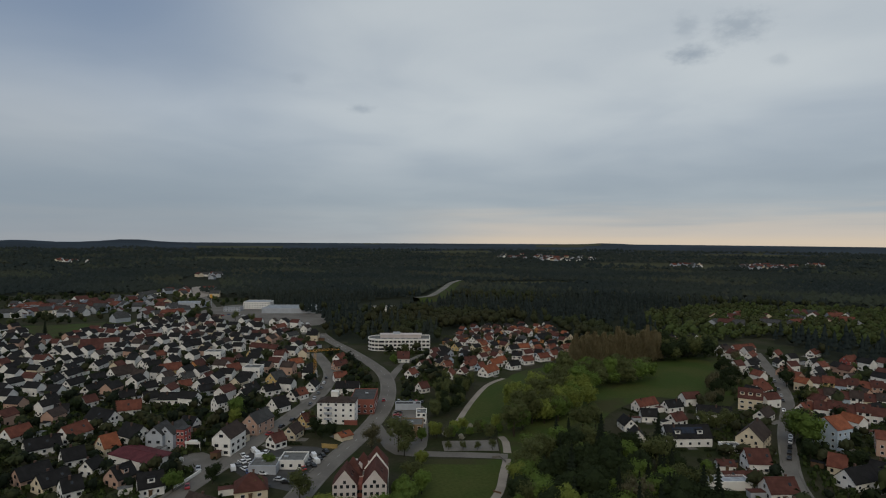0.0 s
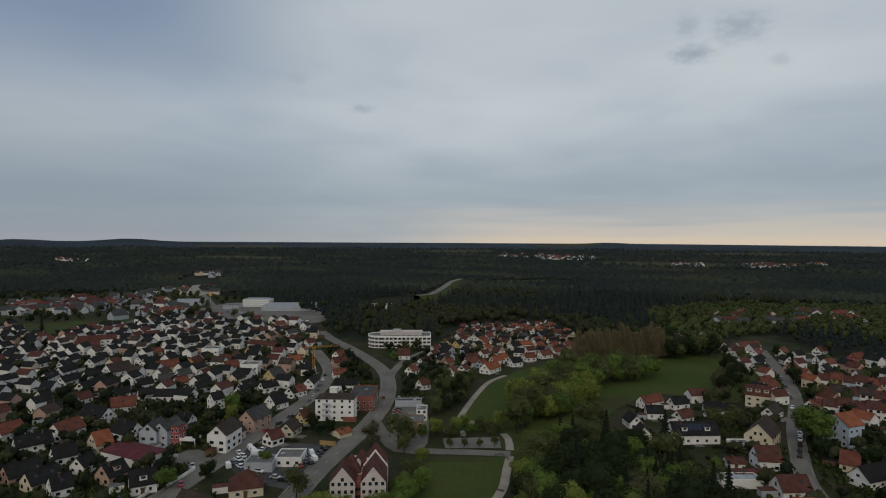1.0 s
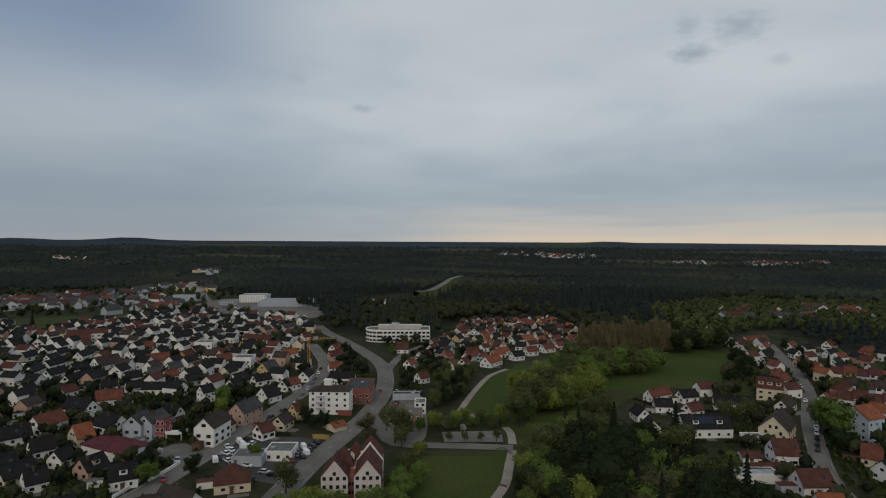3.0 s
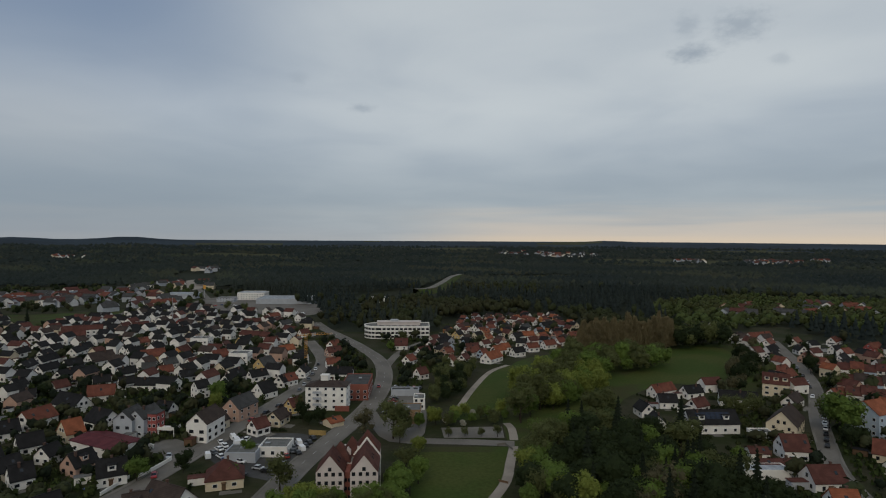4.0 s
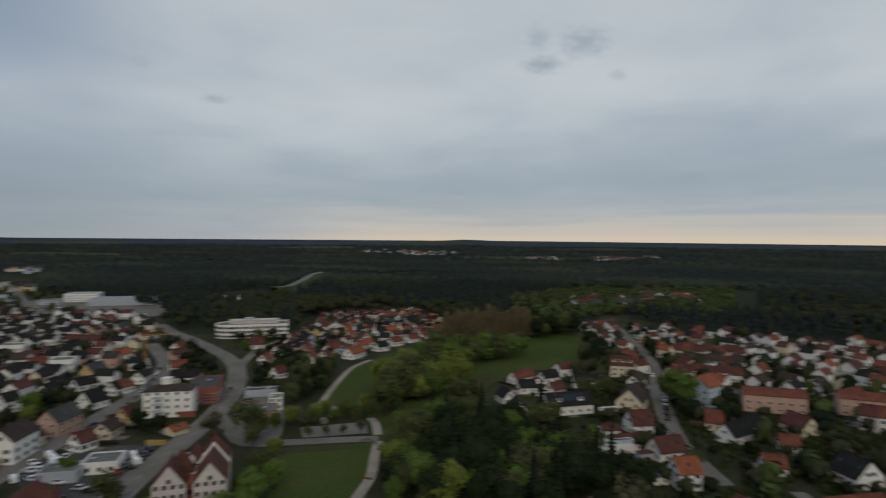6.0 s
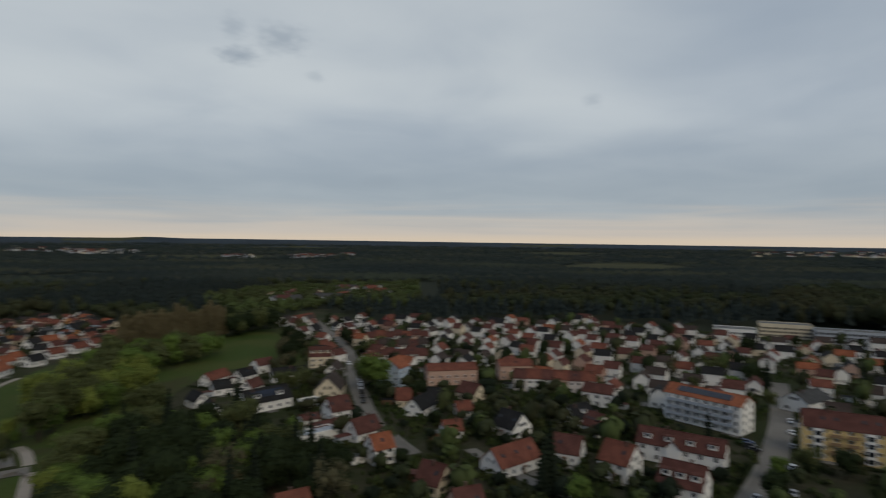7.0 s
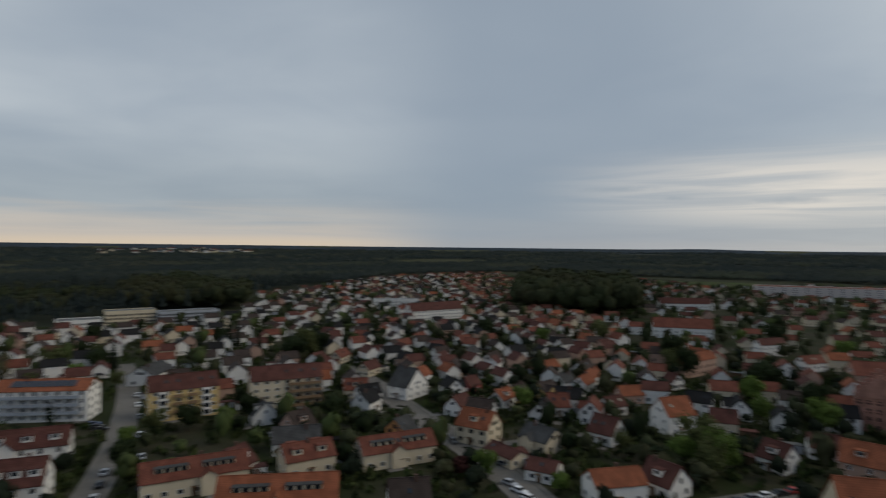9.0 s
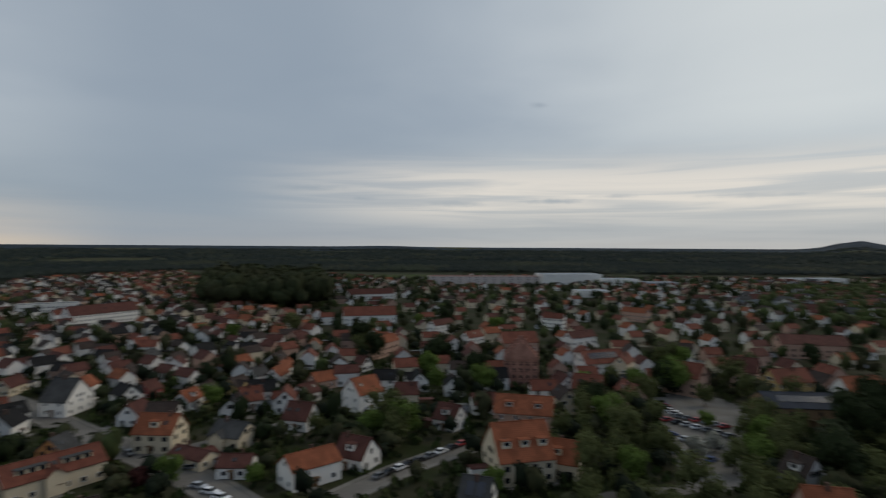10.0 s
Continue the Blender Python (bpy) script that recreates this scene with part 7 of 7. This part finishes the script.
for name, r0, r1, spacing, share, low, high, shapes in (("forest_edge", 330, 1000, 11.2, .34, .75, 1.1, (BROAD, PINE)), ("forest", 1000, 2000, 10.5, .2, .75, 1.15, (FARPINE, FARPINE)), ("far_forest", 2000, 3900, 26.0, .12, 1.0, 1.7, (FARPINE, FARPINE))):
    x, y = ring(r0, r1, spacing)
    z = ground_height(x, y) - np.interp(np.hypot(x, y), [900, 1100, 4700], [0, 2, 9])
    leaf = stands(x, y, share)
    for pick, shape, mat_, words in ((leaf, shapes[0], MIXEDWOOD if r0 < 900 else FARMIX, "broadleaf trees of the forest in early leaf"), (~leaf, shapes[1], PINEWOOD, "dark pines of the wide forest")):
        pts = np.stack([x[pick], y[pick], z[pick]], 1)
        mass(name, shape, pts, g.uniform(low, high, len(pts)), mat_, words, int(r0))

# settlements in the distance, a few pale roofs and walls each
rng = random.Random(90)
verts, faces, index = [], [], []
for count, quad in FAR_TOWNS:
    a, b, c, d = (Vector(q) for q in quad)
    for _ in range(count):
        u, v = rng.random(), rng.random()
        q = a.lerp(b, u).lerp(d.lerp(c, u), v)
        big = 1.0 + q.length / 3500
        L, w, h = rng.uniform(9, 17) * big, rng.uniform(8, 11) * big, rng.uniform(4, 6.5)
        z = float(ground_height(np.array([q.x]), np.array([q.y]))[0]) + (5 if q.length > 1200 else 0)
        m = pose(q.x, q.y, z, 0, 0, rng.uniform(0, 180))
        for (vs, fs), mat_ in ((gable_walls(L, w, h, h + w * .35), rng.choice((0, 1, 5, 5, 5))), (gable_roof(L, w, h, 35, .3, .2), rng.choice((2, 3, 2, 3, 4)))):
            k = len(verts)
            verts += [tuple(m @ Vector(p)) for p in vs]
            faces += [tuple(i + k for i in f) for f in fs]
            index += [mat_] * len(fs)
tagged(new("far_settlements", data("far_settlements", verts, faces, WALL["W"], WALL["C"], ROOF["M"], ROOF["G"], ROOF["R"], WALL["S"], index=index)), "pale houses of far settlements in the forest", kind="stuff")


# ---- cars ----
car(181.8, 309.6, -121, "black")
car(176.4, 300.1, -120, "silver")
car(170.9, 290.6, -117, "grey")
car(165.5, 281.2, -118, "silver")
car(160.1, 271.7, -119, "white")
car(156.1, 264.6, -120, "white")
car(152.1, 257.6, -118, "black")
car(148.0, 250.5, -122, "black")
car(144.0, 243.4, -122, "black")
car(181.5, 317.1, -121, "white")
car(213.4, 387.5, -114, "grey")
car(204.1, 365.2, -110, "black")
car(197.1, 348.7, -114, "silver")
car(192.2, 338.1, -113, "black")
car(-87.2, 226.5, 140, "grey")
car(-86.6, 230.3, 140, "white")
car(-85.9, 234.0, 127, "white")
car(-83.5, 239.4, 125, "white", van=True)
car(-80.2, 241.6, 90, "white")
car(-88.9, 237.7, 121, "white")
car(-86.2, 243.1, 122, "white", van=True)
car(-65.7, 212.5, -13, "silver")
car(-62.1, 210.2, -10, "black")
car(-58.4, 216.8, 97, "grey")
car(-56.5, 227.8, 126, "black")
car(-56.1, 231.6, 125, "white", van=True)
car(-55.6, 235.3, 121, "black")
car(-55.2, 239.1, 126, "black")
car(-54.9, 244.1, 126, "black")
car(-59.7, 224.3, 122, "red")
car(-59.0, 229.4, 120, "grey")
car(-30.1, 279.9, 166, "black")
car(-29.8, 284.9, 170, "black")
car(-29.5, 289.8, 167, "black")
car(-29.3, 294.6, 168, "grey")
car(-29.2, 299.4, 168, "red")
car(-29.2, 304.1, 171, "black")
car(-31.1, 327.0, 84, "silver")
car(-27.8, 326.6, 85, "grey")
car(-24.4, 326.2, 84, "blue")
car(-21.1, 325.9, 82, "red")
car(-17.8, 325.5, 81, "black")
car(-101.4, 222.2, -69, "silver")
car(-97.8, 204.8, -66, "red")
car(-112.3, 192.1, 128, "blue")
car(-80.3, 318.9, 95, "grey")
car(-80.8, 330.8, 95, "silver")
car(-81.3, 342.6, 95, "grey")
car(-82.4, 355.4, 94, "grey")
car(-84.0, 369.2, 98, "white")
car(-85.6, 383.0, 99, "black")
car(-40.1, 328.6, 94, "red")
car(-86.7, 266.5, 74, "red")
car(-84.2, 277.6, 78, "black")
car(-81.7, 288.7, 78, "black")
car(-79.2, 299.8, 80, "white")
car(163.1, 79.5, 16, "black")
car(173.9, 83.0, 18, "blue")
car(186.4, 87.3, 20, "silver")
car(207.4, 94.9, 17, "white")
car(228.4, 102.5, 22, "grey")
car(244.8, 108.6, 23, "white")
car(260.3, 114.4, 22, "white")
car(158.1, 88.4, 12, "silver")
car(166.7, 90.6, 13, "black")
car(175.2, 92.8, 15, "silver")
car(220.8, 114.6, -52, "blue")
car(217.7, 112.2, -53, "black")
car(214.6, 109.7, -53, "black")
car(135.2, -51.6, -75, "grey")
car(136.0, -55.1, -75, "black")
car(136.8, -58.7, -78, "white")
car(137.6, -62.2, -78, "black")
car(138.4, -65.8, -79, "black")
car(139.3, -70.3, -79, "grey")
car(140.2, -74.7, -77, "white")
car(141.1, -79.2, -80, "black")
car(142.0, -83.7, -79, "red")
car(133.2, -170.6, 212, "blue")
car(130.5, -168.7, 211, "red")
car(127.9, -166.7, 212, "black")
car(125.3, -164.8, 216, "white")
car(122.6, -162.8, 214, "white")
car(120.0, -160.9, -102, "grey")
car(117.0, -161.2, -102, "grey")
car(113.9, -161.5, -104, "red")
car(110.9, -161.8, -102, "grey")
car(107.9, -162.1, -106, "silver")
car(104.8, -162.4, -105, "red")
car(120.0, -154.0, -111, "red")
car(116.5, -154.2, -111, "black")
car(113.0, -154.3, 249, "silver")
car(109.5, -154.3, 250, "white")
car(105.9, -154.2, 251, "grey")
car(102.4, -154.2, 251, "grey")
car(98.9, -154.1, 249, "grey")
car(101.0, -128.8, -112, "silver")
car(96.2, -128.9, -111, "grey")
car(91.6, -130.0, -87, "blue")
car(87.2, -131.9, -89, "grey")
car(-87.5, 222.6, 118, "white", van=True)
car(-80.3, 219.6, 117, "blue")
car(-79.8, 224.8, 119, "silver")
car(-73.6, 210.6, -26, "silver")
car(-69.8, 207.6, -29, "black")
car(110.5, -141.1, 241, "blue")
car(105.2, -140.5, 246, "silver")
car(100.0, -139.9, -67, "silver")
car(96.4, -143.0, -69, "grey")
car(92.8, -146.1, -68, "blue")
car(176.9, -12.9, -125, "silver")
car(172.8, -14.0, -122, "grey")
car(168.7, -15.1, -127, "grey")
car(155.3, -13.4, -145, "silver")
car(150.4, -14.6, -143, "white")
car(145.6, -15.8, -148, "white")
car(197.7, -1.7, -161, "silver")
car(189.8, -4.0, -166, "grey")
car(-289.8, 700.2, 150, "black")
car(-286.0, 709.6, 149, "red")
car(-282.2, 719.1, 147, "blue")
car(-278.4, 728.5, 39, "blue")
car(-269.4, 720.0, 36, "white")
car(-260.4, 711.5, 37, "white")
car(-251.4, 703.0, 34, "black")
car(-202.5, 654.4, 58, "white", van=True)
car(-194.6, 651.5, 60, "grey")
car(-186.6, 648.6, 60, "white", van=True)
car(-178.7, 645.8, 59, "black")
car(-170.7, 642.9, 58, "white", van=True)
car(-162.8, 640.0, 62, "white", van=True)
car(-80.8, 236.3, 37, "white", van=True)
car(-82.9, 222.8, 138, "white")
car(-81.7, 228.2, 136, "white")
car(-59.6, 232.8, 119, "grey")
car(-58.7, 237.8, 117, "white", van=True)
car(-76.9, 221.0, -24, "white")
car(-74.0, 218.4, -21, "white")
